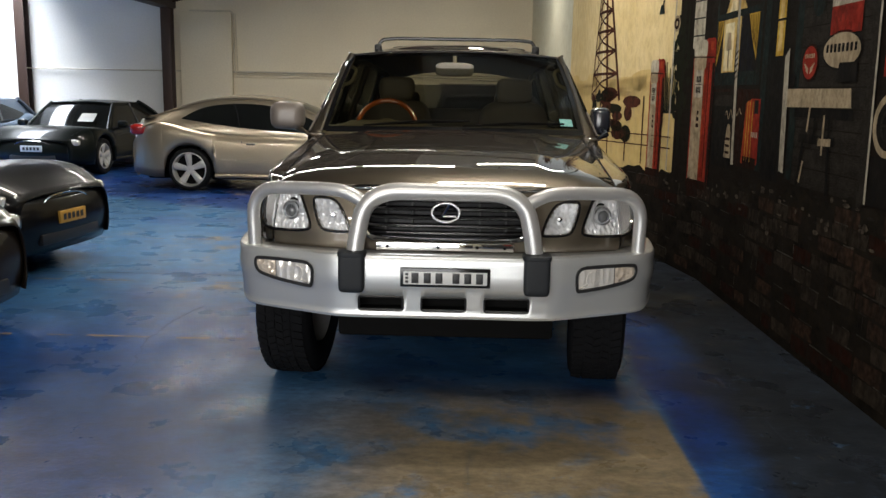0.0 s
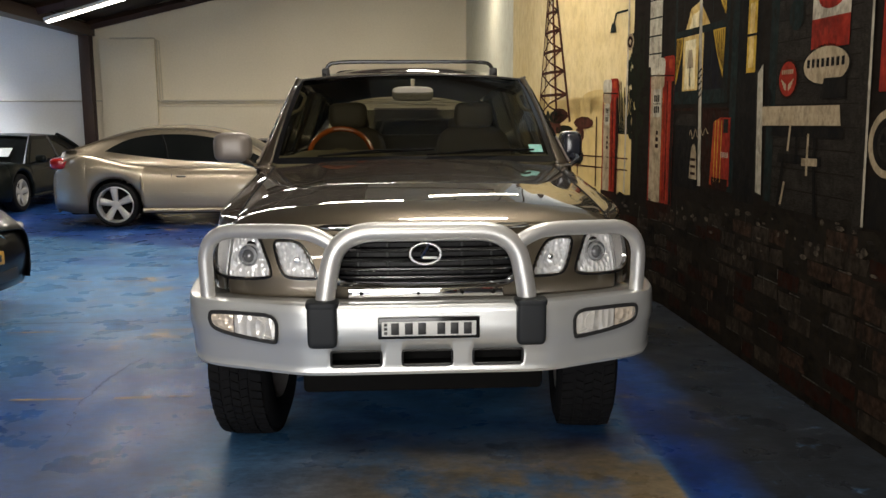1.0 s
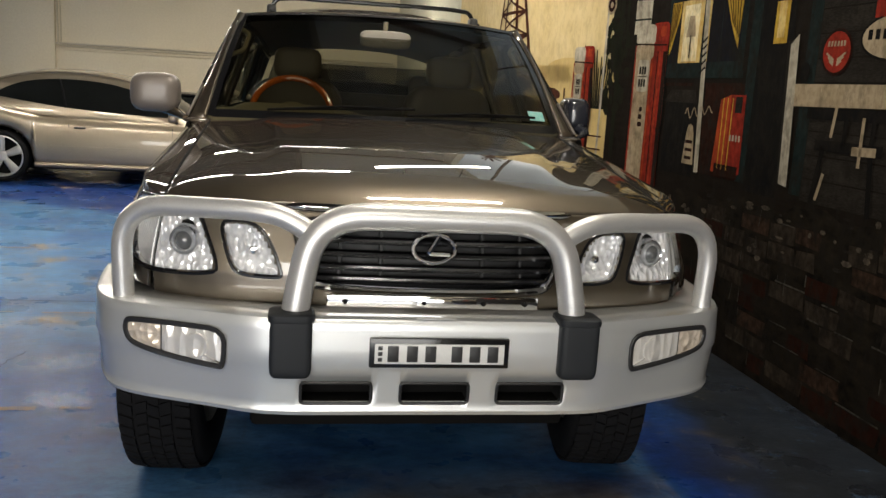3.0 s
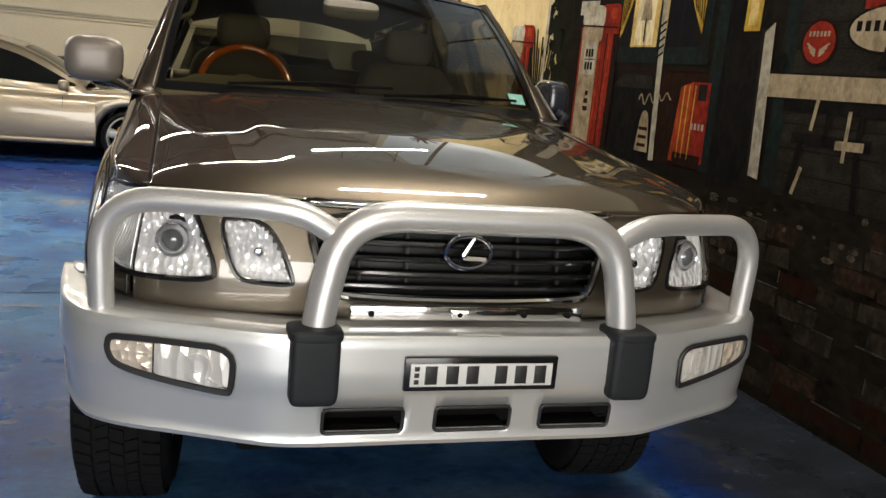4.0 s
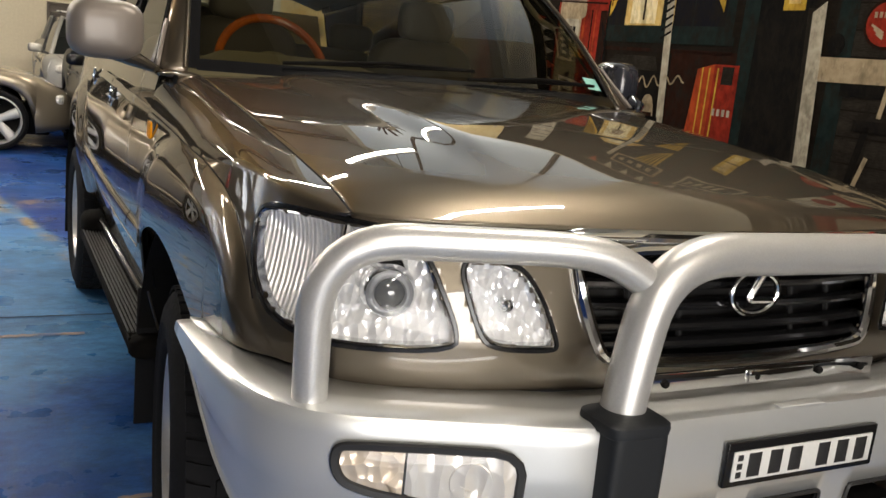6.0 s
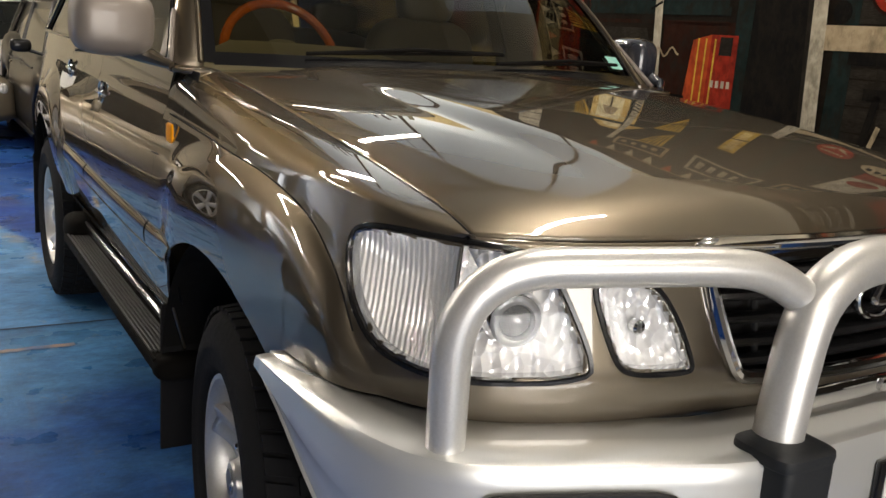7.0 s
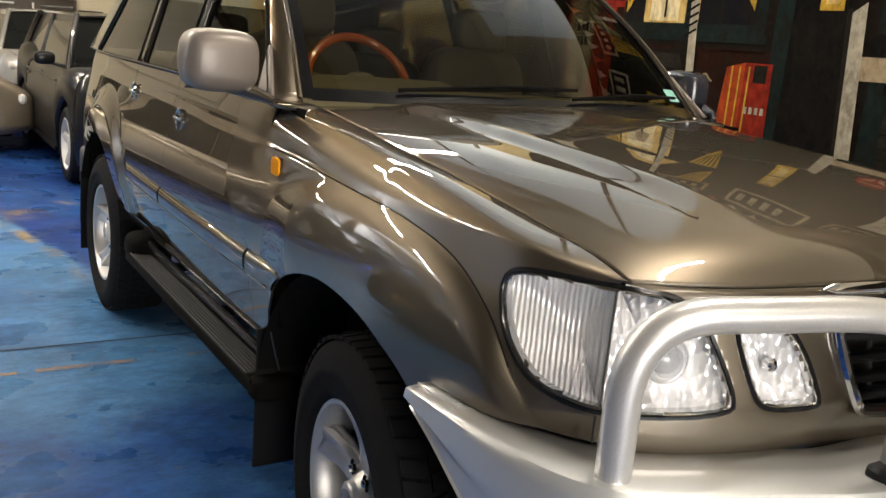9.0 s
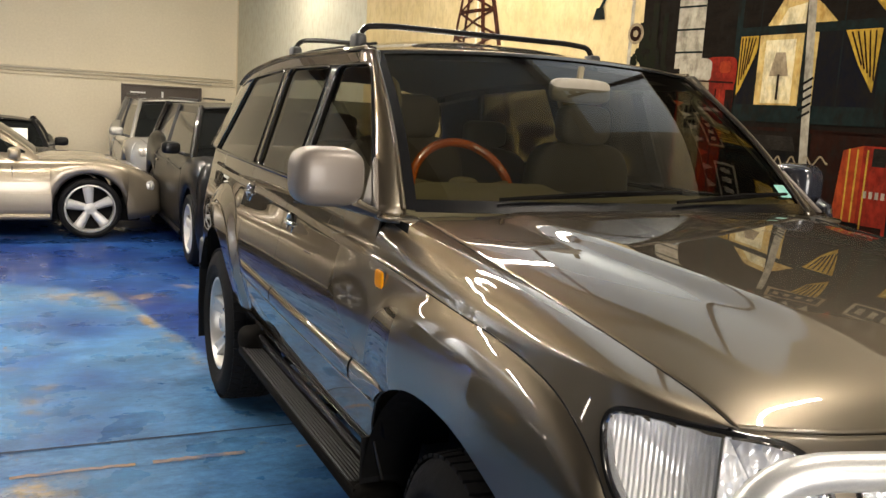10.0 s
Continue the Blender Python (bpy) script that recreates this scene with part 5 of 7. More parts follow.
ZB, ZT = 1.268, 1.700
SIDE_PARTS = {"b_pillar": [(2.545, ZB), (2.635, ZB), (2.655, ZT), (2.575, ZT)], "c_pillar": [(3.235, ZB), (3.325, ZB), (3.38, ZT), (3.30, ZT)],
              "d_pillar": [(4.36, ZB), (4.80, ZB), (4.62, ZT), (4.10, ZT)], "roof_side": [(2.19, ZT), (4.64, ZT), (4.62, 1.752), (2.25, 1.752)]}
for nm, q in SIDE_PARTS.items():
    both(nm, quad_on_side(q, 0.0, 16), GLOSS_BLACK if nm == "b_pillar" else PAINT, car, thick=0.03, sharp=50, about=MID_CAR)
WINDOWS = {"front_side_window": [(1.712, ZB), (2.545, ZB), (2.575, ZT), (2.195, ZT)], "rear_side_window": [(2.635, ZB), (3.235, ZB), (3.30, ZT), (2.655, ZT)], "quarter_window": [(3.325, ZB), (4.36, ZB), (4.10, ZT), (3.38, ZT)]}
for nm, q in WINDOWS.items():
    if nm == "front_side_window":
        both(nm, quad_on_side(q, -0.008, 8), CLEAR_SIDE, car, "clear side glass", about=MID_CAR)
    else:
        both(nm, quad_on_side(q, -0.008, 8), TINTED, car, "dark tinted side glass", about=MID_CAR)
    loop = [side_glass(*q[i], 0.001) for i in range(4)]
    both("window_seal", tube(rounded([tuple((Vector(loop[0]) + Vector(loop[1])) / 2), loop[1], loop[2], loop[3], loop[0], tuple((Vector(loop[0]) + Vector(loop[1])) / 2)], [0.03, 0.07, 0.06, 0.03], 5), 0.0055, 6), GLOSS_BLACK, car)
both("belt_moulding", tube([side_glass(y, 1.266, 0.004) for y in span(1.72, 4.32, 40)], 0.008, 8), GLOSS_BLACK, car)
both("drip_rail", tube([(0.708 - TAPER(y) + 0.002, y, 1.755 - droop(y)) for y in span(2.3, 4.70, 30)], 0.008, 8), PAINT, car)
both("mirror_triangle", quad_on_side([(1.68, ZB), (1.80, ZB), (1.845, 1.40), (1.84, 1.405)], 0.004, 6), MIRROR_PAINT, car, thick=0.01, about=MID_CAR)
# tail
tail = part("tailgate", grid(lambda u, z: (u * 0.74, 4.855 - 0.06 * abs(u) ** 3, z), span(-1, 1, 20), span(0.5, 1.27, 12)), PAINT, car, thick=0.02)
part("rear_window", grid(lambda u, v: (u * (0.70 - 0.10 * v), 4.81 - 0.12 * v - 0.05 * u * u, 1.27 + 0.30 * v), span(-1, 1, 12), span(0, 1, 6)), TINTED, tail, "dark tinted rear glass")
part("rear_bumper", box(-0.82, 0.82, 4.78, 4.97, 0.45, 0.68, 0.03, 3), BLACK, car)

# cowl and wipers
part("cowl_panel", grid(lambda u, v: (u * 0.77, 1.44 + 0.17 * u * u + 0.075 * v, 1.272 - 0.030 * u * u + 0.004 * math.sin(v * 9)), span(-1, 1, 24), span(-0.15, 1, 6)), BLACK, car, "black plastic cowl panel")
for x0, x1 in ((-0.52, 0.10), (0.06, 0.66)):
    wv = 0.045
    blade = [tuple(Vector(screen(x / 0.77, wv + 0.05 * (x - x0) / (x1 - x0))) + Vector((0, -0.016, 0.012))) for x in span(x0, x1, 12)]
    w = part("wiper", tube([blade[0], tuple(Vector(blade[6]) + Vector((0, -0.012, 0.012))), blade[-1]], 0.0055, 8), STEP, car, "black wiper arm")
    part("wiper_blade", tube(blade, 0.0045, 6), STEP, w)

# lamps
HUB_GREY = surface("hub_badge_grey", (0.35, 0.35, 0.34), 0.3, 0.9)
for side in (1, -1):
    def on(s, z, out=0.0, side=side):
        p = shell(s, z, out)
        return side * p[0], p[1], p[2]
    hl = part("headlamp", band(HEAD, on, -0.004, 0.0065, 0.003, 0.003), GLOSS_BLACK, car, "clear headlamp with projector and faceted reflector", about=MID_CAR)
    inner = inset(HEAD, 0.0065)
    split = S_G + 0.016
    main = [(min(p[0], split - 0.002), p[1]) for p in inner]
    corner = [(max(p[0], split + 0.002), p[1]) for p in inner]
    part("reflector", patch(main, on, 12, -0.022, -0.018), REFLECTOR, hl, "bright faceted reflector", sharp=180, about=MID_CAR)
    part("indicator_reflector", patch(corner, on, 14, -0.042, -0.014), RIBBED[side], hl, "ribbed corner lamp", sharp=180, about=MID_CAR)
    part("lamp_rim", band(HEAD, on, 0.0065, 0.0115, 0.001, -0.002, 0.02), CHROME, hl, about=MID_CAR)
    part("lamp_divider", tube([on(split, z, -0.006) for z in span(0.893, 1.075, 6)], 0.0028, 6), HUB_GREY, hl)
    c = (s_at_x(0.722), 0.972)
    c3 = Vector(on(*c, -0.024))
    axis = (Vector(on(*c, 0.1)) - c3).normalized()
    axis = Vector((axis.x * 0.6, axis.y, 0)).normalized()
    part("projector_bezel", lathe([(0.050, -0.03), (0.047, 0.0), (0.041, 0.010), (0.037, 0.007), (0.033, -0.004)], c3, axis, 36), CHROME, hl, sharp=50)
    part("projector_barrel", lathe([(0.035, -0.02), (0.034, 0.012), (0.029, 0.016), (0.026, 0.010)], c3, axis, 36), surface("grey_bezel", (0.62, 0.63, 0.65), 0.25, 0.5), hl, sharp=50)
    part("projector_lens", lathe([(0.027, 0.004), (0.0235, 0.012), (0.016, 0.018), (0.007, 0.021), (0.0005, 0.0215)], c3, axis, 30), surface("dark_lens", (0.12, 0.125, 0.13), 0.04, 0.0, coat=1.0, specular=0.9), hl)
    part("lamp_glass", patch(inset(HEAD, 0.0065), on, 10, 0.008, 0.001), LENS, hl, "clear lamp cover", shadow=False, sharp=180, about=MID_CAR)
    ml = part("driving_lamp", band(MID, on, -0.004, 0.0060, 0.003, 0.003), GLOSS_BLACK, car, "clear inner driving lamp", about=MID_CAR)
    part("reflector", patch(inset(MID, 0.0065), on, 12, -0.028, -0.016), REFLECTOR, ml, sharp=180, about=MID_CAR)
    part("lamp_rim", band(MID, on, 0.0065, 0.011, 0.001, -0.002, 0.02), CHROME, ml, about=MID_CAR)
    cm = Vector(on(centre(MID)[0], centre(MID)[1], -0.034))
    part("bulb_shield", lathe([(0.013, 0.0), (0.0125, 0.012), (0.009, 0.016), (0.001, 0.017)], cm, (0, -1, 0), 20), CHROME, ml)
    part("lamp_glass", patch(inset(MID, 0.0065), on, 8, 0.006, 0.001), LENS, ml, "clear lamp cover", shadow=False, sharp=180, about=MID_CAR)

# grille
nose = lambda x, z, out=0.0: (lambda p: (math.copysign(p[0], x) if abs(x) > 1e-6 else 0.0, p[1], p[2]))(shell(s_at_x(abs(x)), z, out))
gr = part("grille", patch(shrunk(GRILLE, 0.99), nose, 8, 0, -0.055), surface("grille_backing", (0.004, 0.004, 0.005), 0.5), car, "black slatted grille with a chrome surround", about=MID_CAR)
rim = GRILLE + GRILLE[:1]
part("chrome_surround", tube([nose(*p, 0.004) for p in rim], 0.0125, 10, caps=False), CHROME, gr, "chrome surround")
for z in (1.040, 1.003, 0.966, 0.929, 0.897):
    half = float(np.interp(z, [0.866, 0.888, 0.96, 1.072], [0.30, 0.335, 0.365, 0.395]))
    part("slat", grid(lambda x, a: (lambda p: (p[0], p[1], z + 0.011 * math.sin(a)))(nose(x, z, -0.020 + 0.018 * math.cos(a))), span(-half, half, 20), span(0, 2 * math.pi, 10)), surface("smoked_chrome", (0.07, 0.07, 0.075), 0.2, 0.9), gr)
for x in (-0.27, -0.15, 0.15, 0.27):
    part("mullion", tube([nose(x, 0.885, -0.03), nose(x, 1.06, -0.03)], 0.006, 6), BLACK, gr)
oval = [(0.060 * math.cos(a), -0.0, 0.042 * math.sin(a)) for a in span(0, 2 * math.pi, 40)]
bc = Vector(nose(0, 0.992, 0.012))
badge = part("badge", tube([tuple(bc + Vector(p)) for p in oval], 0.0065, 10, caps=False), CHROME, gr, "oval chrome badge")
part("badge_mark", tube(rounded([tuple(bc + Vector(p)) for p in ((0.014, 0, 0.038), (-0.016, 0, -0.014), (0.046, 0, -0.016))], 0.012), 0.0075, 8), CHROME, badge)
part("bonnet_chrome", grid(lambda x, a: (lambda p, k: (p[0], p[1] - 0.012 * k * math.cos(a), p[2] + 0.013 * k * math.sin(a)))(nose(x, 1.092, 0.008), math.sqrt(max(0.0, 1 - (abs(x) / 0.425) ** 16))), span(-0.425, 0.425, 40), span(0, 2 * math.pi, 10)), CHROME, car, "chrome strip over the grille")
br = part("number_plate_bracket", join(box(-0.30, 0.30, 0.095, 0.105, 0.832, 0.868, 0.003), box(-0.05, 0.12, 0.088, 0.098, 0.838, 0.862, 0.003)), CHROME, car, "bare metal bracket behind the bull bar")
for x in (-0.25, -0.03, 0.14, 0.26):
    part("bolt", lathe([(0.008, 0), (0.007, 0.006), (0.001, 0.008)], (x, 0.094, 0.85), (0, -1, 0), 10), DARK_METAL, br)

# bull bar
bar_pts = [(0, 0), (0.2, 0.0), (0.40, 0.002), (0.47, 0.010), (0.57, 0.043), (0.72, 0.100), (0.83, 0.146), (0.90, 0.20), (0.945, 0.29), (0.967, 0.40), (0.985, 0.645)]
bar_t = [0.0]
for p, q in zip(bar_pts, bar_pts[1:]):
    bar_t.append(bar_t[-1] + math.dist(p, q))
BX, BY = Curve(bar_t, [p[0] for p in bar_pts]), Curve(bar_t, [p[1] for p in bar_pts])


def beam(s, z, out=0.0):
    a = abs(s)
    dx, dy = (BX(a + 0.004) - BX(a - 0.004), BY(a + 0.004) - BY(a - 0.004)) if 0.004 < a < bar_t[-1] - 0.004 else (BX(a + 0.001) - BX(a - 0.001) or 1e-3, BY(a + 0.001) - BY(a - 0.001)) if a > 0.004 else (1, 0)
    k = math.hypot(dx, dy)
    return math.copysign(1, s) * (BX(a) + dy / k * out), BY(a) - dx / k * out, z


def lip(s):
    """Lower edge of the beam along it."""
    y = BY(abs(s))
    return float(np.interp(y, [0.0, 0.05, 0.2, 0.30, 0.42, 0.56, 0.645], [0.540, 0.543, 0.553, 0.575, 0.635, 0.735, 0.782]))


PROFILE = [(-0.17, 0.818), (-0.06, 0.824), (-0.020, 0.826), (-0.006, 0.822), (0.0, 0.812), (0.001, 0.79), (0.003, 0.74), (0.004, 0.70), (-0.001, 0.685), (-0.006, 0.645), (-0.012, 0.585), (-0.014, 0.566), (-0.010, 0.556), (-0.014, 0.545), (-0.03, 0.540), (-0.15, 0.535)]


def beam_at(s, i):
    out, z = PROFILE[int(i)]
    if BY(abs(s)) > 0.30:
        out *= 1 - 0.85 * smooth(0.30, 0.6, BY(abs(s))) if out < -0.1 else 1.0
    z = 0.826 + (0.826 - z) / (0.826 - 0.535) * (lip(s) - 0.826)
    return beam(s, z, out)


SLOTS = [(-0.365, -0.175), (-0.095, 0.095), (0.175, 0.365)]
L = bar_t[-1]
bs = sorted(set([round(v, 4) for v in span(-L, L, 110)] + [v for s in SLOTS for v in s]))
bar = part("bull_bar", grid(beam_at, bs, list(range(len(PROFILE))), lambda a, b, c, d: not (c == 9 and any(s[0] - 1e-4 <= a and b <= s[1] + 1e-4 for s in SLOTS))), SILVER, car, "silver painted bull bar with alloy hoops", thick=0.006, sharp=40, about=MID_CAR)
for a, b in SLOTS:
    part("slot", join(grid(lambda x, i: ((a, 0.012, 0.645), (a, 0.10, 0.645), (a, 0.10, 0.585), (a, 0.012, 0.585))[i] if x < (a + b) / 2 else ((b, 0.012, 0.645), (b, 0.10, 0.645), (b, 0.10, 0.585), (b, 0.012, 0.585))[i], [a, b], [0, 1, 2, 3])), DARK_METAL, bar)
    part("slot_rim", tube(rounded([((a + b) / 2, 0.004, 0.645), (b, 0.004, 0.645), (b, 0.010, 0.585), (a, 0.010, 0.585), (a, 0.004, 0.645), ((a + b) / 2, 0.004, 0.645)], 0.012, 4), 0.0045, 6), BLACK, bar)
B_TAB = span(0, L, 300)
BX_TAB = [BX(t) for t in B_TAB]


def su(x):
    return float(np.interp(x, BX_TAB, B_TAB))


hoop = rounded([(-0.392, 0.035, 0.70), (-0.385, 0.040, 0.86), (-0.335, 0.052, 1.094), (0.335, 0.052, 1.094), (0.385, 0.040, 0.86), (0.392, 0.035, 0.70)], [0.1, 0.15, 0.15, 0.1], 10)
part("hoop", tube(hoop, 0.0375, 22), TUBE_METAL, bar, "satin alloy centre hoop", sharp=60)
for s in (1, -1):
    wing = rounded([(s * 0.335, 0.058, 1.035), (s * 0.42, 0.075, 1.085), (s * 0.50, 0.095, 1.094), (s * 0.866, 0.215, 1.085), (s * 0.858, 0.222, 0.812)], [0.05, 0.06, 0.14], 10)
    part("wing_loop", tube(wing, 0.0285, 20), TUBE_METAL, bar, "satin alloy side loop", sharp=60)
    part("rubber_pad", pillow((s * 0.394, 0.010, 0.752), (0.056, 0.046, 0.088), 0.28, 20, 32), PAD, bar, "black rubber over-rider pad")
    part("pad_lip", pillow((s * 0.394, 0.018, 0.828), (0.062, 0.056, 0.014), 0.4, 10, 28), PAD, bar)

    def face(u, z, out=0.0, s=s):
        return (lambda p: (p[0], p[1], p[2]))(beam(s * u, z, out))
    FOG = chaikin([(su(0.560), 0.786), (su(0.70), 0.788), (su(0.79), 0.788), (su(0.836), 0.784), (su(0.842), 0.75), (su(0.828), 0.716), (su(0.785), 0.700), (su(0.70), 0.684), (su(0.59), 0.672), (su(0.562), 0.674)], 2)
    fog = part("fog_lamp", patch(FOG, face, 3, 0, 0.006), BLACK, bar, "bumper lamp in a black bezel", about=MID_CAR)
    part("fog_bezel", band(FOG, face, -0.002, 0.0135, 0.014, 0.013), BLACK, fog, "black plastic bezel", about=MID_CAR)
    inn = inset(FOG, 0.0125)
    sp = su(0.735)
    part("fog_reflector", patch([(min(p[0], sp), p[1]) for p in inn], face, 6, 0.002, 0.008), FOGREF, fog, about=MID_CAR, sharp=180)
    part("indicator_reflector", patch([(max(p[0], sp + 0.004), p[1]) for p in inn], face, 6, 0.002, 0.008), faceted("peach_reflector", (0.88, 0.76, 0.62), 40, 0.12, metal=0.3), fog, "faintly amber indicator half", about=MID_CAR, sharp=180)
    fc = Vector(face(su(0.640), 0.730, 0.0115))
    fax = Vector(face(su(0.640), 0.730, 0.1)) - fc
    part("fog_dish", lathe([(0.034, -0.002), (0.033, 0.0012), (0.030, 0.0012), (0.022, -0.001), (0.010, -0.0025), (0.0005, -0.003)], fc, fax, 28), FOGREF, fog)
    part("fog_glass", patch(inn, face, 6, 0.006, 0.014), LENS, fog, shadow=False, about=MID_CAR, sharp=180)
part("lamp_seal", box(-0.06, 0.05, -0.002, 0.02, 0.8265, 0.8285, 0.0005), PLATE_WHITE, bar, "small metal tag")
plate = part("number_plate", box(-0.186, 0.198, -0.016, -0.004, 0.694, 0.778, 0.004), GLOSS_BLACK, bar, "number plate in a black frame")
part("plate_face", box(-0.172, 0.184, -0.0185, -0.014, 0.706, 0.762, 0.002), PLATE_WHITE, plate, "white plate face")
for x in (-0.122, -0.070, -0.020, 0.052, 0.102, 0.152):
    part("plate_bar", box(x - 0.015, x + 0.015, -0.0198, -0.0165, 0.712, 0.757, 0.001), BLACK, plate)
for k in range(3):
    part("plate_bar", box(-0.163, -0.151, -0.0198, -0.0165, 0.713 + 0.016 * k, 0.724 + 0.016 * k, 0.0005), BLACK, plate)


# wheels


def wheel(y, s):
    cx = 0.800 if y < 2 else 0.775
    c = Vector((s * cx, y, HUB_Z))
    w = part("wheel", lathe([(0.222, -0.12), (0.228, -0.10), (0.226, 0.085), (0.236, 0.108), (0.241, 0.116), (0.238, 0.122), (0.228, 0.121), (0.219, 0.108), (0.212, 0.07), (0.208, 0.0), (0.20, -0.06)], c, (s, 0, 0), 64), ALLOY, car, "five-spoke alloy wheel with an off-road tyre", sharp=40)
    prof = [(0.226, -0.118), (0.245, -0.132), (0.29, -0.140), (0.345, -0.134), (0.372, -0.118), (0.386, -0.095), (0.388, 0.0), (0.386, 0.095), (0.372, 0.118), (0.345, 0.134), (0.315, 0.1405), (0.300, 0.1425), (0.296, 0.139), (0.262, 0.136), (0.246, 0.128), (0.238, 0.118)]
    tyre = part("tyre", lathe(prof, c, (s, 0, 0), 72), RUBBER, w, "black off-road tyre", sharp=60)
    blocks = []
    rnd = random.Random(3)
    for i in range(56):
        for j, (a, b) in enumerate(((-0.118, -0.070), (-0.058, -0.022), (-0.018, 0.018), (0.022, 0.058), (0.070, 0.118))):
            t0 = 2 * math.pi * (i + (0.45 if j % 2 else 0.0) + rnd.uniform(-0.05, 0.05)) / 56
            dt = 2 * math.pi / 56 * 0.74
            sk = 0.03 * (1 if j % 2 else -1)
            def q(h, t, r):
                return tuple(c + Vector((s * h, r * math.cos(t), r * math.sin(t))))
            r0, r1 = 0.380, 0.396
            ra, rb = (0.389 if j == 0 else r1), (0.389 if j == 4 else r1)
            vv = [q(a, t0, r0), q(b, t0 + sk, r0), q(b, t0 + dt + sk, r0), q(a, t0 + dt, r0), q(a, t0, ra), q(b, t0 + sk, rb), q(b, t0 + dt + sk, rb), q(a, t0 + dt, ra)]
            blocks.append((vv, [(4, 5, 6, 7), (0, 1, 5, 4), (1, 2, 6, 5), (2, 3, 7, 6), (3, 0, 4, 7)]))
    part("tread", join(*blocks), RUBBER, tyre, "chunky tread blocks", sharp=20)
    # spokes swept from the hub to the rim
    for k in range(5):
        a0 = 2 * math.pi * k / 5 + 0.3

        def spoke(t, u):
            r = 0.045 + 0.172 * t
            half = 0.030 + 0.020 * t ** 2.0 + 0.010 * (1 - t) ** 2
            dish = 0.070 + 0.040 * t - 0.016 * math.sin(math.pi * t)
            a = a0 + u * half / max(r, 0.06)
            h = dish - 0.020 * smooth(0.80, 0.90, abs(u)) - 0.010 * smooth(0.62, 0.0, abs(u)) * smooth(0.15, 0.5, t)
            return tuple(c + Vector((s * h, r * math.cos(a), r * math.sin(a))))
        part("spoke", grid(spoke, span(0, 1, 12), [-1, -0.91, -0.89, -0.81, -0.79, -0.63, -0.6, -0.3, 0, 0.3, 0.6, 0.63, 0.79, 0.81, 0.89, 0.91, 1]), ALLOY, w, thick=0.022, sharp=35, about=(0, y, HUB_Z))
    part("hub", lathe([(0.082, 0.02), (0.078, 0.062), (0.060, 0.078), (0.048, 0.090), (0.045, 0.104), (0.041, 0.108), (0.001, 0.110)], c, (s, 0, 0), 40), ALLOY, w, sharp=30)
    part("hub_badge", lathe([(0.030, 0.108), (0.029, 0.112), (0.001, 0.113)], c, (s, 0, 0), 30), HUB_GREY, w)
    # brake disc widened and dark, standing in for the shade between the spokes
    part("dark_brake_disc", lathe([(0.206, 0.0), (0.206, 0.030), (0.10, 0.034), (0.05, 0.036)], c, (s, 0, 0), 40), DARK_METAL, w)
    for k in range(5):
        a = 2 * math.pi * (k + 0.5) / 5 + 0.3
        n = c + Vector((s * 0.064, 0.072 * math.cos(a), 0.076 * math.sin(a)))
        nut = part("wheel_nut", lathe([(0.011, 0.0), (0.0105, 0.022), (0.007, 0.027), (0.001, 0.028)], n, (s, 0, 0), 6), CHROME, w, sharp=20)
        part("nut_well", lathe([(0.021, 0.016), (0.020, 0.0165), (0.012, 0.012)], n, (s, 0, 0), 16), DARK_METAL, nut)
    if y < 2:  # steered a little
        w.matrix_basis = Matrix.Translation(c) @ Matrix.Rotation(radians(-6), 4, "Z") @ Matrix.Translation(-c)


for y in (AXLE_F, AXLE_R):
    for s in (-1, 1):
        wheel(y, s)

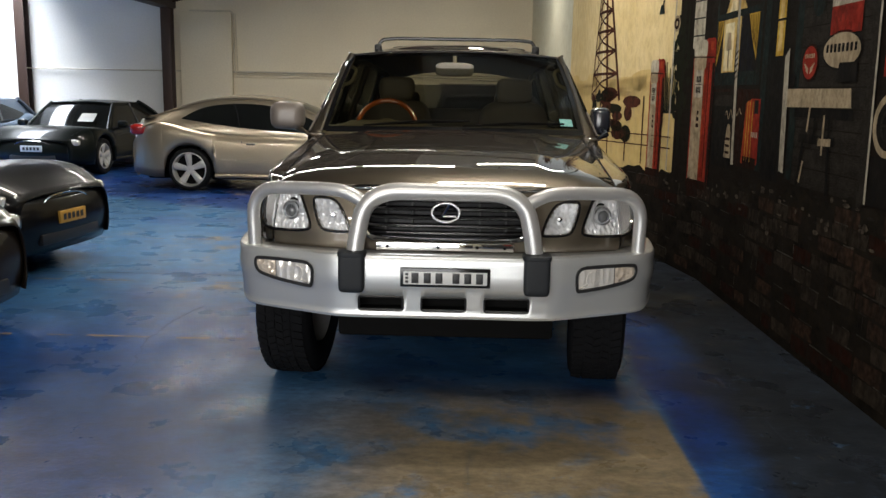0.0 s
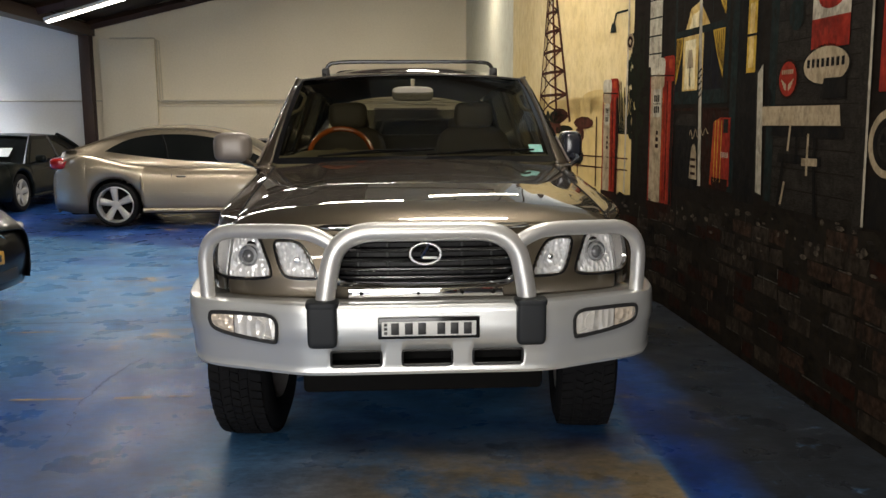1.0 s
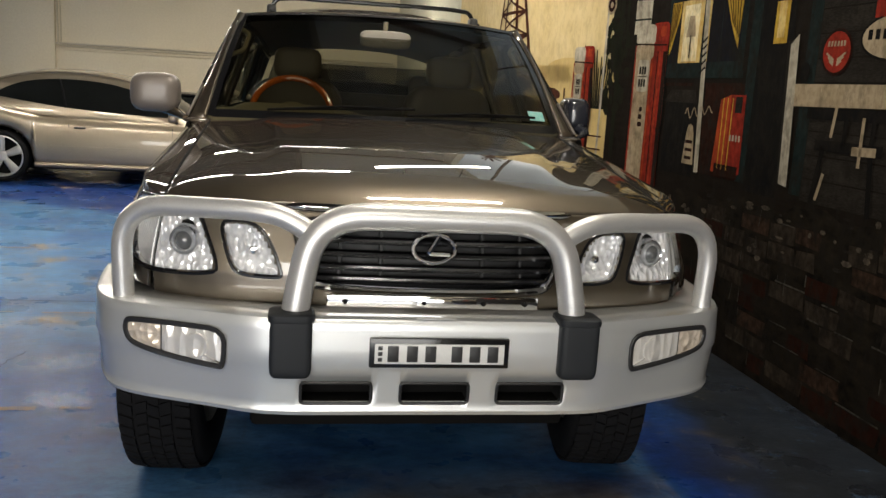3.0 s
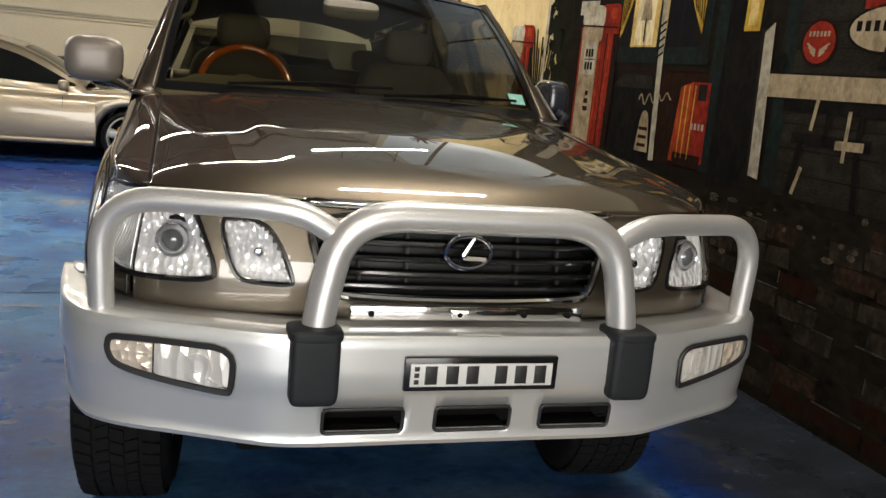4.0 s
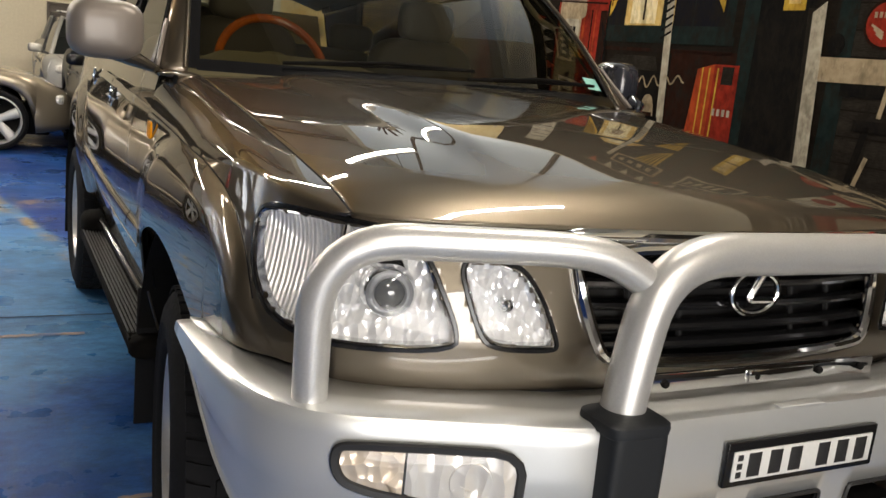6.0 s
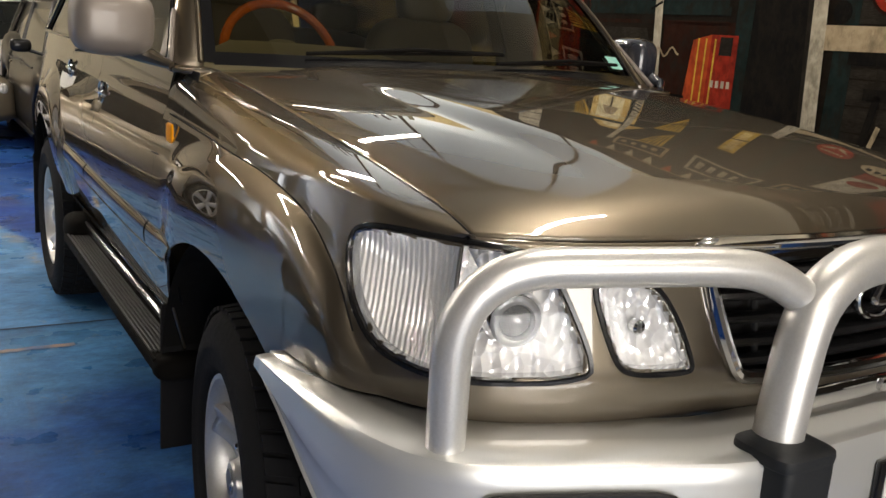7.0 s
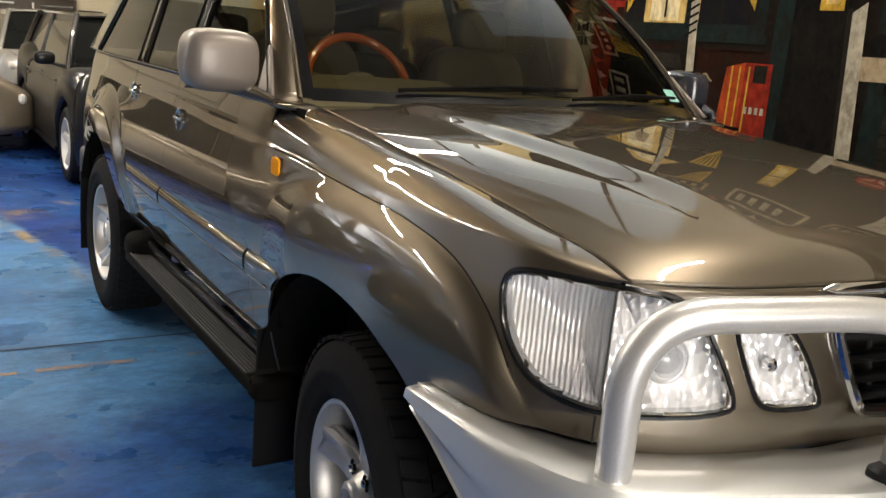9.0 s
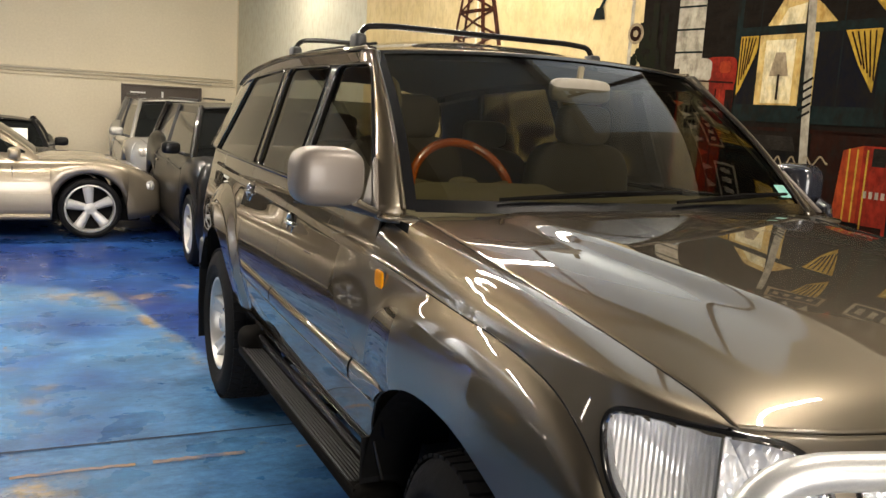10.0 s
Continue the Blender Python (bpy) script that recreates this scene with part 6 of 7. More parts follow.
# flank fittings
# dark tone: mural's reflection painted onto the right mirror; also colours handle cups
DARK_SHELL = surface("dark_reflection_and_cup", (0.020, 0.022, 0.030), 0.2, 0.0, (0.030, 0.030, 0.036), grain=300, coat=0.6)
for s in (-1, 1):
    def fl_at(y, z, out, s=s):
        p = shell(s_at_y(y), z, out)
        return s * p[0], p[1], p[2]
    step = part("side_step", box(min(s * 0.79, s * 0.940), max(s * 0.79, s * 0.940), 1.575, 3.17, 0.425, 0.470, 0.016, 3), STEP, car, "black ribbed side step")
    for k in range(7):
        x = s * (0.860 + 0.0118 * k)
        part("step_rib", box(x - 0.0035, x + 0.0035, 1.64, 3.10, 0.468, 0.477, 0.003), BLACK, step)
    part("step_edge", tube([(s * 0.935, 1.585, 0.467), (s * 0.935, 3.16, 0.467)], 0.006, 8), STEP, step)
    part("step_end", pillow((s * 0.865, 1.585, 0.445), (0.076, 0.045, 0.036), 0.6, 10, 20), STEP, step)
    part("step_end", pillow((s * 0.862, 3.150, 0.490), (0.078, 0.095, 0.062), 0.7, 12, 24), STEP, step)
    part("step_rail", tube([(s * 0.868, 3.14, 0.535), (s * 0.845, 2.98, 0.496), (s * 0.835, 2.2, 0.487), (s * 0.835, 1.70, 0.484), (s * 0.842, 1.61, 0.470)], 0.017, 10), GLOSS_BLACK, step, "glossy raised inner edge")
    for y in (1.75, 2.4, 3.05):
        part("bracket", tube([(s * 0.9, y, 0.43), (s * 0.6, y, 0.40)], 0.02, 8), DARK_METAL, step)
    for a, b in ((1.40, 1.644), (1.660, 2.628), (2.648, 3.262)):
        def strip_at(u, t, a=a, b=b):
            z = 0.802 + 0.036 * math.sin(t)
            y0 = a if a > 1.5 else float(np.interp(z, [0.76, 0.798, 0.843], [1.484, 1.436, 1.356]))
            k = 0.3 + 0.7 * smooth(0.0, 0.5, u) if a < 1.5 else 1.0 - 0.6 * smooth(0.9, 1.0, u) if a > 2.6 else 1.0
            return fl_at(y0 + (b - y0) * u, z, 0.013 * k * math.cos(t) + 0.002)
        mo = part("side_moulding", grid(strip_at, span(0, 1, 24), span(-math.pi / 2, math.pi / 2, 10)), PAINT, car, "body-coloured side moulding", sharp=60, about=MID_CAR)
        # bright strip drawn for the glint of light along the moulding's lower edge
        part("moulding_edge_glint", tube([fl_at(y, 0.772, 0.009) for y in span(max(a, 1.49), b, 24)], 0.0018, 6), CHROME, mo)
        part("moulding_gasket", tube([fl_at(y, 0.8405, 0.001) for y in span(max(a, 1.40), b, 24)], 0.0024, 6), BLACK, mo)
    for y, hz in ((2.515, 1.106), (3.30, 1.136)):
        hc = Vector(fl_at(y, hz, 0.0))
        ax = (Vector(fl_at(y, hz, 0.1)) - hc).normalized()
        cup = part("door_handle", lathe([(0.044, -0.002), (0.044, 0.004), (0.040, 0.007), (0.036, 0.005), (0.034, -0.001)], hc, ax, 30), CHROME, car, "chrome-rimmed round door handle")
        part("handle_cup", lathe([(0.036, 0.003), (0.030, 0.001), (0.016, 0.0006), (0.0005, 0.0005)], hc, ax, 26), DARK_SHELL, cup)
        part("handle_grip", tube([fl_at(y - 0.048, hz + 0.006, 0.004), fl_at(y - 0.036, hz + 0.007, 0.012), fl_at(y + 0.036, hz + 0.007, 0.012), fl_at(y + 0.048, hz + 0.006, 0.004)], 0.0075, 10), CHROME, cup)
    ind = part("side_indicator", pillow(fl_at(1.546, 1.093, 0.001), (0.008, 0.029, 0.025), 0.45, 14, 28), AMBER, car, "orange side indicator")
    part("indicator_bezel", pillow(fl_at(1.546, 1.093, -0.001), (0.004, 0.031, 0.027), 0.45, 10, 24), BLACK, ind)
    for axle in (AXLE_F, AXLE_R):
        y = axle + (0.62 if axle < 2 else 0.50)
        part("mudflap", box(min(s * 0.70, s * 0.915), max(s * 0.70, s * 0.915), y - 0.012, y + 0.0, 0.19, 0.62, 0.004), RUBBER, car, "black rubber mudflap")
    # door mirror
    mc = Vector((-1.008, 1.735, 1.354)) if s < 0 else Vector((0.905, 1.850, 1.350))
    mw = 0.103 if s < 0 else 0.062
    mi = part("door_mirror", pillow(mc, (mw, 0.080 if s < 0 else 0.100, 0.084), 0.58, 22, 36), MIRROR_PAINT if s < 0 else DARK_SHELL, car, "pale bronze painted door mirror" if s < 0 else "door mirror coloured dark for its reflection of the mural")
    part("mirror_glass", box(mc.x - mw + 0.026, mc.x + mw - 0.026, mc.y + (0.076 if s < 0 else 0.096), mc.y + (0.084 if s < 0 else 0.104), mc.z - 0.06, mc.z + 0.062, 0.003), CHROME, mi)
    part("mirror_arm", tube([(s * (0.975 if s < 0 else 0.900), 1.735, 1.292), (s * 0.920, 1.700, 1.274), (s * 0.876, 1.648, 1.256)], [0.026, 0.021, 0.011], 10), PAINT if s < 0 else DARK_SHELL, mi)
    part("mirror_seam", tube([(mc.x - mw + 0.013, mc.y, mc.z - 0.075), (mc.x + mw - 0.013, mc.y, mc.z - 0.075)], 0.004, 6), BLACK, mi)
    part("fender_seam", tube([fender_pt for fender_pt in [tuple(Vector(fl_at(0.325, z, -0.001))) for z in (0.826, 0.85, 0.875)]], 0.0028, 6), BLACK, car)
both("scuttle_corner", pillow((0.820, 1.652, 1.247), (0.060, 0.088, 0.013), 0.75, 14, 28), PAINT, car, "body-coloured corner below the screen pillar")
for y in (2.80, 3.75):
    zc = 1.880 - droop(y)
    rb = rounded([(-0.575, y, 1.79), (-0.54, y, zc - 0.01), (-0.43, y, zc), (0.43, y, zc), (0.54, y, zc - 0.01), (0.575, y, 1.79)], [0.03, 0.05, 0.05, 0.03], 5)
    bar_r = part("roof_bar", tube(rb, 0.0125, 10), GLOSS_BLACK, car, "black roof rack bar")
    for s in (-1, 1):
        part("bar_foot", pillow((s * 0.563, y, 1.805 - droop(y)), (0.026, 0.045, 0.035), 0.5, 10, 18), BLACK, bar_r)
for s in (-1, 1):
    part("roof_channel", tube([(s * 0.560, y, 1.793 - droop(y)) for y in span(2.6, 4.2, 12)], 0.006, 6), RUBBER, car)

# cabin
part("cabin_floor", box(-0.74, 0.74, 1.55, 4.72, 0.50, 0.60, 0.01), surface("dark_carpet", (0.05, 0.045, 0.04), 0.9), car)
part("dashboard", grid(lambda x, a: (x, 1.86 + 0.20 * math.cos(a) + (0.02 if abs(x + 0.4) < 0.25 else 0), 1.165 + 0.135 * math.sin(a) + (0.03 * smooth(0.3, 0.2, abs(x + 0.42)) if abs(x + 0.42) > 0.2 else 0.03)), span(-0.80, 0.80, 30), span(-0.9, math.pi, 16)), TRIM_BEIGE, car, "beige dashboard", about=MID_CAR)
part("dash_pad", box(-0.79, 0.79, 1.56, 1.80, 1.14, 1.235, 0.02), TRIM_BEIGE, car)
sw_c, sw_t = Vector((-0.43, 2.03, 1.282)), Matrix.Rotation(radians(62), 3, "X")
ring = [tuple(sw_c + sw_t @ Vector((0.188 * math.cos(a), 0.188 * math.sin(a), 0))) for a in span(0, 2 * math.pi, 40)]
sw = part("steering_wheel", tube(ring, 0.0155, 10, caps=False), WOOD, car, "polished orange wood steering wheel")
part("wheel_boss", pillow(sw_c, (0.06, 0.035, 0.055), 0.7), TRIM_BEIGE, sw)
for a in (0.2, math.pi - 0.2, -math.pi / 2):
    part("wheel_spoke", tube([tuple(sw_c), tuple(sw_c + sw_t @ Vector((0.18 * math.cos(a), 0.18 * math.sin(a), 0)))], 0.014, 8), TRIM_BEIGE, sw)
for sx_ in (-0.41, 0.41):
    seat = part("front_seat", pillow((sx_, 2.62, 1.12), (0.25, 0.085, 0.33), 0.45), LEATHER, car, "beige leather front seat")
    part("seat_cushion", pillow((sx_, 2.38, 0.78), (0.26, 0.28, 0.10), 0.45), LEATHER, seat)
    part("headrest", pillow((sx_, 2.60, 1.525), (0.125, 0.055, 0.085), 0.5), LEATHER, seat, "padded headrest")
    for d in (-0.05, 0.05):
        part("headrest_post", tube([(sx_ + d, 2.61, 1.40), (sx_ + d, 2.605, 1.50)], 0.007, 8), CHROME, seat)
bench = part("rear_bench", pillow((0, 3.52, 1.08), (0.66, 0.09, 0.30), 0.35), LEATHER, car, "beige leather rear bench")
part("seat_cushion", pillow((0, 3.28, 0.78), (0.66, 0.28, 0.10), 0.35), LEATHER, bench)
for x in (-0.42, 0.42):
    part("headrest", pillow((x, 3.54, 1.44), (0.12, 0.05, 0.07), 0.5), LEATHER, bench)
part("headlining", grid(lambda u, t: (lambda p: (p[0] * 0.97, p[1] + 0.06, p[2] - 0.035))(roof(u, t)), span(-1, 1, 16), span(0.01, 0.97, 16)), TRIM_BEIGE, car)
rm = part("rear_view_mirror", pillow((0.0, 2.02, 1.650), (0.122, 0.026, 0.043), 0.5), surface("pale_mirror_shell", (0.30, 0.27, 0.22), 0.5), car, "pale rear-view mirror")
part("mirror_stem", tube([(0, 2.03, 1.67), (0, 2.02, 1.735)], 0.012, 8), TRIM_BEIGE, rm)
both("pillar_trim", grid(lambda v, w: tuple(Vector(pillar_a(v, 0.15 + 0.7 * w)) + Vector((-0.03, 0.035, -0.01))), span(0.02, 0.98, 12), span(0, 1, 4)), TRIM_BEIGE, car)
both("grab_handle", tube(rounded([tuple(Vector(pillar_a(0.55, 0.5)) + Vector((-0.04, 0.05, -0.01))), tuple(Vector(pillar_a(0.6, 0.5)) + Vector((-0.09, 0.05, -0.01))), tuple(Vector(pillar_a(0.78, 0.5)) + Vector((-0.09, 0.05, -0.01))), tuple(Vector(pillar_a(0.84, 0.5)) + Vector((-0.04, 0.05, -0.01)))], 0.03, 5), 0.011, 8), TRIM_BEIGE, car)
both("door_card", flank(1.72, 3.30, lambda y: 0.62, lambda y: 1.25, 16, 4, out=-0.06), TRIM_BEIGE, car)
# the car stands a touch askew to the hall
car.matrix_basis = Matrix.Translation((0, 0.2, 0)) @ Matrix.Rotation(radians(-0.25), 4, "Z") @ Matrix.Translation((0, 2.2, 0))


# ---- the other parked cars ----
DARK_GLASS = surface("dark_car_glass", (0.008, 0.009, 0.009), 0.06, 0.0, (0.014, 0.015, 0.014), grain=3, blotch=2, specular=0.28)
RIM_SILVER = surface("silver_rim_paint", (0.62, 0.61, 0.59), 0.35, 0.35, (0.5, 0.49, 0.47), grain=120)
TYRE2 = surface("plain_tyre_rubber", (0.007, 0.007, 0.008), 0.6, 0.0, (0.014, 0.014, 0.014), grain=60, specular=0.15)
PLATE_YELLOW = surface("plate_yellow", (0.55, 0.30, 0.05), 0.4, 0.0, (0.45, 0.24, 0.04))
PAPER = surface("white_paper", (0.75, 0.75, 0.73), 0.8, 0.0, (0.68, 0.68, 0.66))
RED_LENS = surface("red_lens", (0.35, 0.012, 0.01), 0.15, 0.0, (0.25, 0.01, 0.01), coat=1.0)


def car_paint(name, colour, metal=0.6):
    return surface(name, colour, 0.35, metal if max(colour) > 0.2 else 0.0, tuple(0.85 * v for v in colour), grain=600, blotch=1.5, amount=0.5, coat=1.0 if max(colour) > 0.2 else 0.4, specular=0.5 if max(colour) > 0.2 else 0.1)


def arched_cabin(c, paint, arch, deck, w, front, kw):
    """A coupe's rounded cabin: one arched roofline, with a long side window drawn to a point."""
    back, rear_top, screen_top = -2.06, -1.25, 0.28
    sill_line = Curve([-1.42, -1.0, -0.57, 0.05, 0.86], [1.045, 0.985, 0.935, 0.89, 0.865])
    head_line = Curve([-1.42, -1.30, -1.15, -0.95, -0.6, -0.2, 0.25, 0.55, 0.86], [1.05, 1.125, 1.195, 1.245, 1.275, 1.26, 1.165, 1.03, 0.87])

    def flank_y(x, z):
        k = (z - deck(x)) / max(0.05, arch(x) - deck(x))
        return w - 0.105 - 0.20 * max(0.0, k) ** 1.3

    def crown(x, v):
        e = w - 0.305
        return x, v * e, arch(x) + 0.012 + 0.045 * (1 - abs(v) ** 2.2)
    part("roof", grid(crown, span(rear_top, screen_top, 20), span(-1, 1, 14)), paint, c, sharp=60, thick=0.012, **kw)
    part("windscreen", grid(crown, span(screen_top + 0.01, front - 0.02, 12), span(-0.97, 0.97, 12)), DARK_GLASS, c, **kw)
    part("rear_screen", grid(crown, span(back + 0.16, rear_top - 0.01, 12), span(-0.90, 0.90, 12)), DARK_GLASS, c, **kw)
    part("spoiler", grid(lambda y, t: (back + 0.02 + 0.10 * (abs(y) / w) ** 2 + 0.09 * (1 - math.cos(t)), y, 1.045 + 0.020 * math.sin(t)), span(-w * 0.78, w * 0.78, 16), span(0, 2 * math.pi, 10)), BLACK, c, "dark spoiler lip", **kw)
    for s in (-1, 1):
        def side(x, v):
            z = deck(x) - 0.01 + (arch(x) + 0.012 - deck(x) + 0.01) * v
            return x, s * flank_y(x, z), z
        part("cabin_side", grid(side, span(back, front, 44), span(0, 1, 12)), paint, c, sharp=60, thick=0.008, **kw)

        def light(x, v):
            z = sill_line(x) + (head_line(x) - sill_line(x)) * v
            return x, s * (flank_y(x, z) + 0.008), z
        glass_ob = part("side_glass", grid(light, span(-1.42, 0.84, 40), span(0, 1, 8)), DARK_GLASS, c, **kw)
        part("glass_divider", tube([(x, s * (flank_y(x, z) + 0.010), z) for x, z in ((-0.56, sill_line(-0.56)), (-0.60, 1.12), (-0.66, head_line(-0.66)))], 0.014, 6), RUBBER, glass_ob)
        part("roof_rib", tube([(x, s * (w - 0.305), arch(x) + 0.014) for x in span(back + 0.1, front - 0.05, 30)], 0.012, 6), paint, c, **kw)


def parked_car(name, label, at, turn, long, wide, high, paint, front_axle, rear_axle, radius=0.31, belt=0.82, bonnet_z=0.74, nose_z=0.62, boot_z=0.86, cab=(0.28, -0.02, -0.30, -0.44), tall=False,
               plate=PLATE_WHITE, paper=False, spokes=5, rear_glass=0.86, swept=0.75, lift=0.0, arch=None):
    """A plainer car: x forward from its middle. cab: windscreen foot, roof front, roof rear, rear screen foot, as shares of the length."""
    c = thing(name, label, "car", at, turn)
    kw = dict(world=False)
    h, w = long / 2, wide / 2
    deck = Curve([-h, -h * 0.93, -h * 0.6, 0, h * 0.45, h * 0.88, h], [boot_z - 0.16, boot_z - 0.02, boot_z, belt, belt - 0.01, bonnet_z, nose_z])

    def half(x):
        k = abs(x) / h
        return w * (1 - 0.30 * max(0, (k - 0.72) / 0.28) ** 2.4)

    def low(x):
        z = 0.20 + 0.05 * max(0, (abs(x) / h - 0.85) / 0.15)
        for a in (front_axle, rear_axle):
            r = radius + 0.055
            if abs(x - a) < r:
                z = max(z, radius + math.sqrt(r * r - (x - a) ** 2) * 1.0)
        return z
    xs = sorted(set([round(v, 4) for v in span(-h, h, 60)] + [round(a + (radius + 0.055) * s, 4) for a in (front_axle, rear_axle) for s in (-1, -0.999, 0.999, 1)]))

    def section(x, i):
        z0, z1, q = low(x), deck(x), half(x)
        rows = [(q - 0.03, z0), (q - 0.005, z0 + 0.18 * (z1 - z0)), (q, z0 + 0.42 * (z1 - z0)), (q - 0.005, z0 + 0.62 * (z1 - z0)), (q - 0.02, z0 + 0.82 * (z1 - z0)), (q - 0.05, z0 + 0.94 * (z1 - z0)), (q - 0.10, z1), (q * 0.5, z1 + 0.018), (0, z1 + 0.024)]
        y, z = rows[i] if i < 9 else rows[16 - i]
        return x, (y if i < 9 else -y), z
    body = part("body", join(grid(section, xs, list(range(17)))), paint, c, sharp=50, thick=0.01, **kw)
    for e in (-1, 1):
        part("bumper", grid(lambda y, t: (e * (h - 0.02 + 0.06 * math.sin(math.pi * t) - 0.16 * (abs(y) / w) ** 3), y, 0.20 + (deck(e * h) - 0.18) * t), span(-w * 0.74, w * 0.74, 16), span(0, 1, 8)), paint, c, sharp=60, thick=0.02, **kw)
    part("underside", box(-h * 0.9, h * 0.9, -w * 0.72, w * 0.72, 0.16, 0.42, 0.02), DARK_METAL, c, **kw)
    for s in (-1, 1):
        part("bonnet_line", tube([(x, s * half(x) * 0.82, deck(x) + 0.012) for x in span(long * cab[0], h * 0.93, 10)], 0.004, 5), BLACK, body)
    xf0, xf1, xr1, xr0 = (long * v for v in cab)
    top = high - 0.03

    def cabin(u, v):
        """u round the cabin, v up."""
        x0, x1 = (xf0, xf1) if u in (0, 1) else (xr0, xr1)
        s = -1 if u in (0, 3) else 1
        z = deck(x0) + 0.0
        b, t = (x0, s * (w - 0.13), z), (x1, s * (w - 0.30), top)
        return Vector(b) * (1 - v) + Vector(t) * v

    def pane(i, j, bulge, ins=0.0):
        def fn(u, v):
            a, b = cabin(i, v), cabin(j, v)
            p = a * (1 - u) + b * u
            d = Vector(bulge) * (math.sin(math.pi * u) * 0.9)
            e = Vector((0, 0, 0.03)) * math.sin(math.pi * v)
            return tuple(p + d + e)
        return grid(fn, span(ins, 1 - ins, 10), span(0.0, 1.0, 6))
    if arch:
        arched_cabin(c, paint, arch, deck, w, xf0, kw)
    else:
        part("windscreen", pane(0, 1, (0.09, 0, 0)), DARK_GLASS, c, **kw)
        part("rear_screen", pane(2, 3, (-0.09, 0, 0)), DARK_GLASS, c, **kw)
        for s, (i, j) in ((1, (1, 2)), (-1, (0, 3))):
            part("cabin_side", pane(i, j, (0, s * 0.03, 0)), paint, c, sharp=60, **kw)

            def light(u, v):
                k = 0.07 + (rear_glass - 0.07) * u
                lo = 0.05 + lift * u * u
                vv = lo + (0.84 - lo) * v * (1 - max(0.0, (u - 0.50) / 0.50) ** 1.5 * swept)
                a, b = cabin(i, vv), cabin(j, vv)
                return tuple(a * (1 - k) + b * k + Vector((0, s * (0.03 * math.sin(math.pi * k) * 0.9 + 0.012), 0.03 * math.sin(math.pi * vv))))
            part("side_glass", grid(light, span(0, 1, 14), span(0, 1, 6)), DARK_GLASS, c, **kw)

        def roof_fn(u, v):
            x = xr1 - 0.04 + (xf1 - xr1 + 0.10) * u
            return x + 0.06 * (1 - abs(v) ** 2) * (1 if u > 0.5 else -1) * abs(2 * u - 1), v * (w - 0.285), top - 0.005 + 0.055 * (1 - abs(v) ** 2.5) * (0.55 + 0.45 * math.sin(math.pi * u))
        part("roof", grid(roof_fn, span(0, 1, 14), span(-1, 1, 12)), paint, c, sharp=60, thick=0.02, **kw)
    for s, (i, j) in ((1, (1, 2)), (-1, (0, 3))):
        for k in () if arch else (i, j):
            part("pillar", tube([tuple(cabin(k, v) + Vector((0, s * 0.012, 0.02 * math.sin(math.pi * v)))) for v in span(0, 1, 8)], 0.030 if k in (0, 1) else 0.05, 8), paint, c, **kw)
        mid = [(cabin(i, v) * 0.48 + cabin(j, v) * 0.52) + Vector((0, s * 0.045, 0)) for v in span(0, 1, 4)]
        if not arch:
            part("pillar", tube([tuple(p) for p in mid], 0.022, 6), BLACK, c, **kw)
        if not arch:
            part("waist_trim", tube([(x, s * (half(x) - 0.015), deck(x) - 0.09) for x in span(xr0 + 0.1, xf0 - 0.1, 12)], 0.009, 6), BLACK, c, **kw)
        for xd in (0.72, -0.50) if arch else ((xf0 + xr0) / 2 + 0.62, (xf0 + xr0) / 2 - 0.35):
            part("door_gap", tube([(xd, s * (half(xd) + d), z) for d, z in ((-0.022, 0.32), (0.0, 0.55), (-0.018, belt - 0.06))], 0.005, 5), BLACK, body)
        part("door_handle", pillow((-0.37 if arch else (xf0 + xr0) / 2 - 0.18, s * (half(0) - 0.006), belt - 0.14 if not arch else 0.70), (0.07, 0.018, 0.014), 0.6, 8, 14), BLACK if not tall else CHROME, c, **kw)
        mir = part("door_mirror", pillow((xf0 - 0.22, s * (w + 0.06), deck(xf0) + 0.09), (0.06, 0.09, 0.06), 0.6, 10, 18), paint, c, **kw)
        part("mirror_arm", tube([(xf0 - 0.22, s * (w + 0.0), deck(xf0) + 0.05), (xf0 - 0.2, s * (w - 0.12), deck(xf0) + 0.02)], 0.018, 6), BLACK, mir)
        hl = part("headlamp", pillow((h * 0.925, s * w * 0.66, nose_z - 0.01), (0.09, w * 0.20, 0.062), 0.6, 12, 20), FOGREF, c, "clear headlamp", **kw)
        part("lamp_glass", pillow((h * 0.928, s * w * 0.66, nose_z - 0.01), (0.095, w * 0.205, 0.067), 0.6, 12, 20), LENS, hl, shadow=False)
        part("tail_lamp", pillow((-h * 0.945, s * w * 0.70, boot_z - (0.02 if arch else 0.14)), (0.13 if arch else 0.08, w * 0.20, 0.085 if arch else 0.07), 0.6, 12, 20), RED_LENS, c, "red tail lamp", **kw)
        part("fog_lamp", pillow((h * 0.965, s * w * 0.55, 0.33), (0.03, 0.07, 0.035), 0.7, 8, 14), FOGREF, c, **kw)
        if tall:
            part("roof_rail", tube([(x, s * (w - 0.27), high + 0.035) for x in span(xr1 + 0.05, xf1 - 0.05, 8)], 0.014, 8), BLACK, c, **kw)
        for a in (front_axle, rear_axle):
            part("arch_liner", grid(lambda t, y: (a + (radius + 0.06) * math.cos(t), s * y, radius + (radius + 0.06) * math.sin(t)), span(0, math.pi, 18), [w - 0.32, w - 0.04]), DARK_METAL, c, **kw)
            wc = Vector((a, s * (w - 0.115), radius))
            rw = 0.80 if arch else 0.70
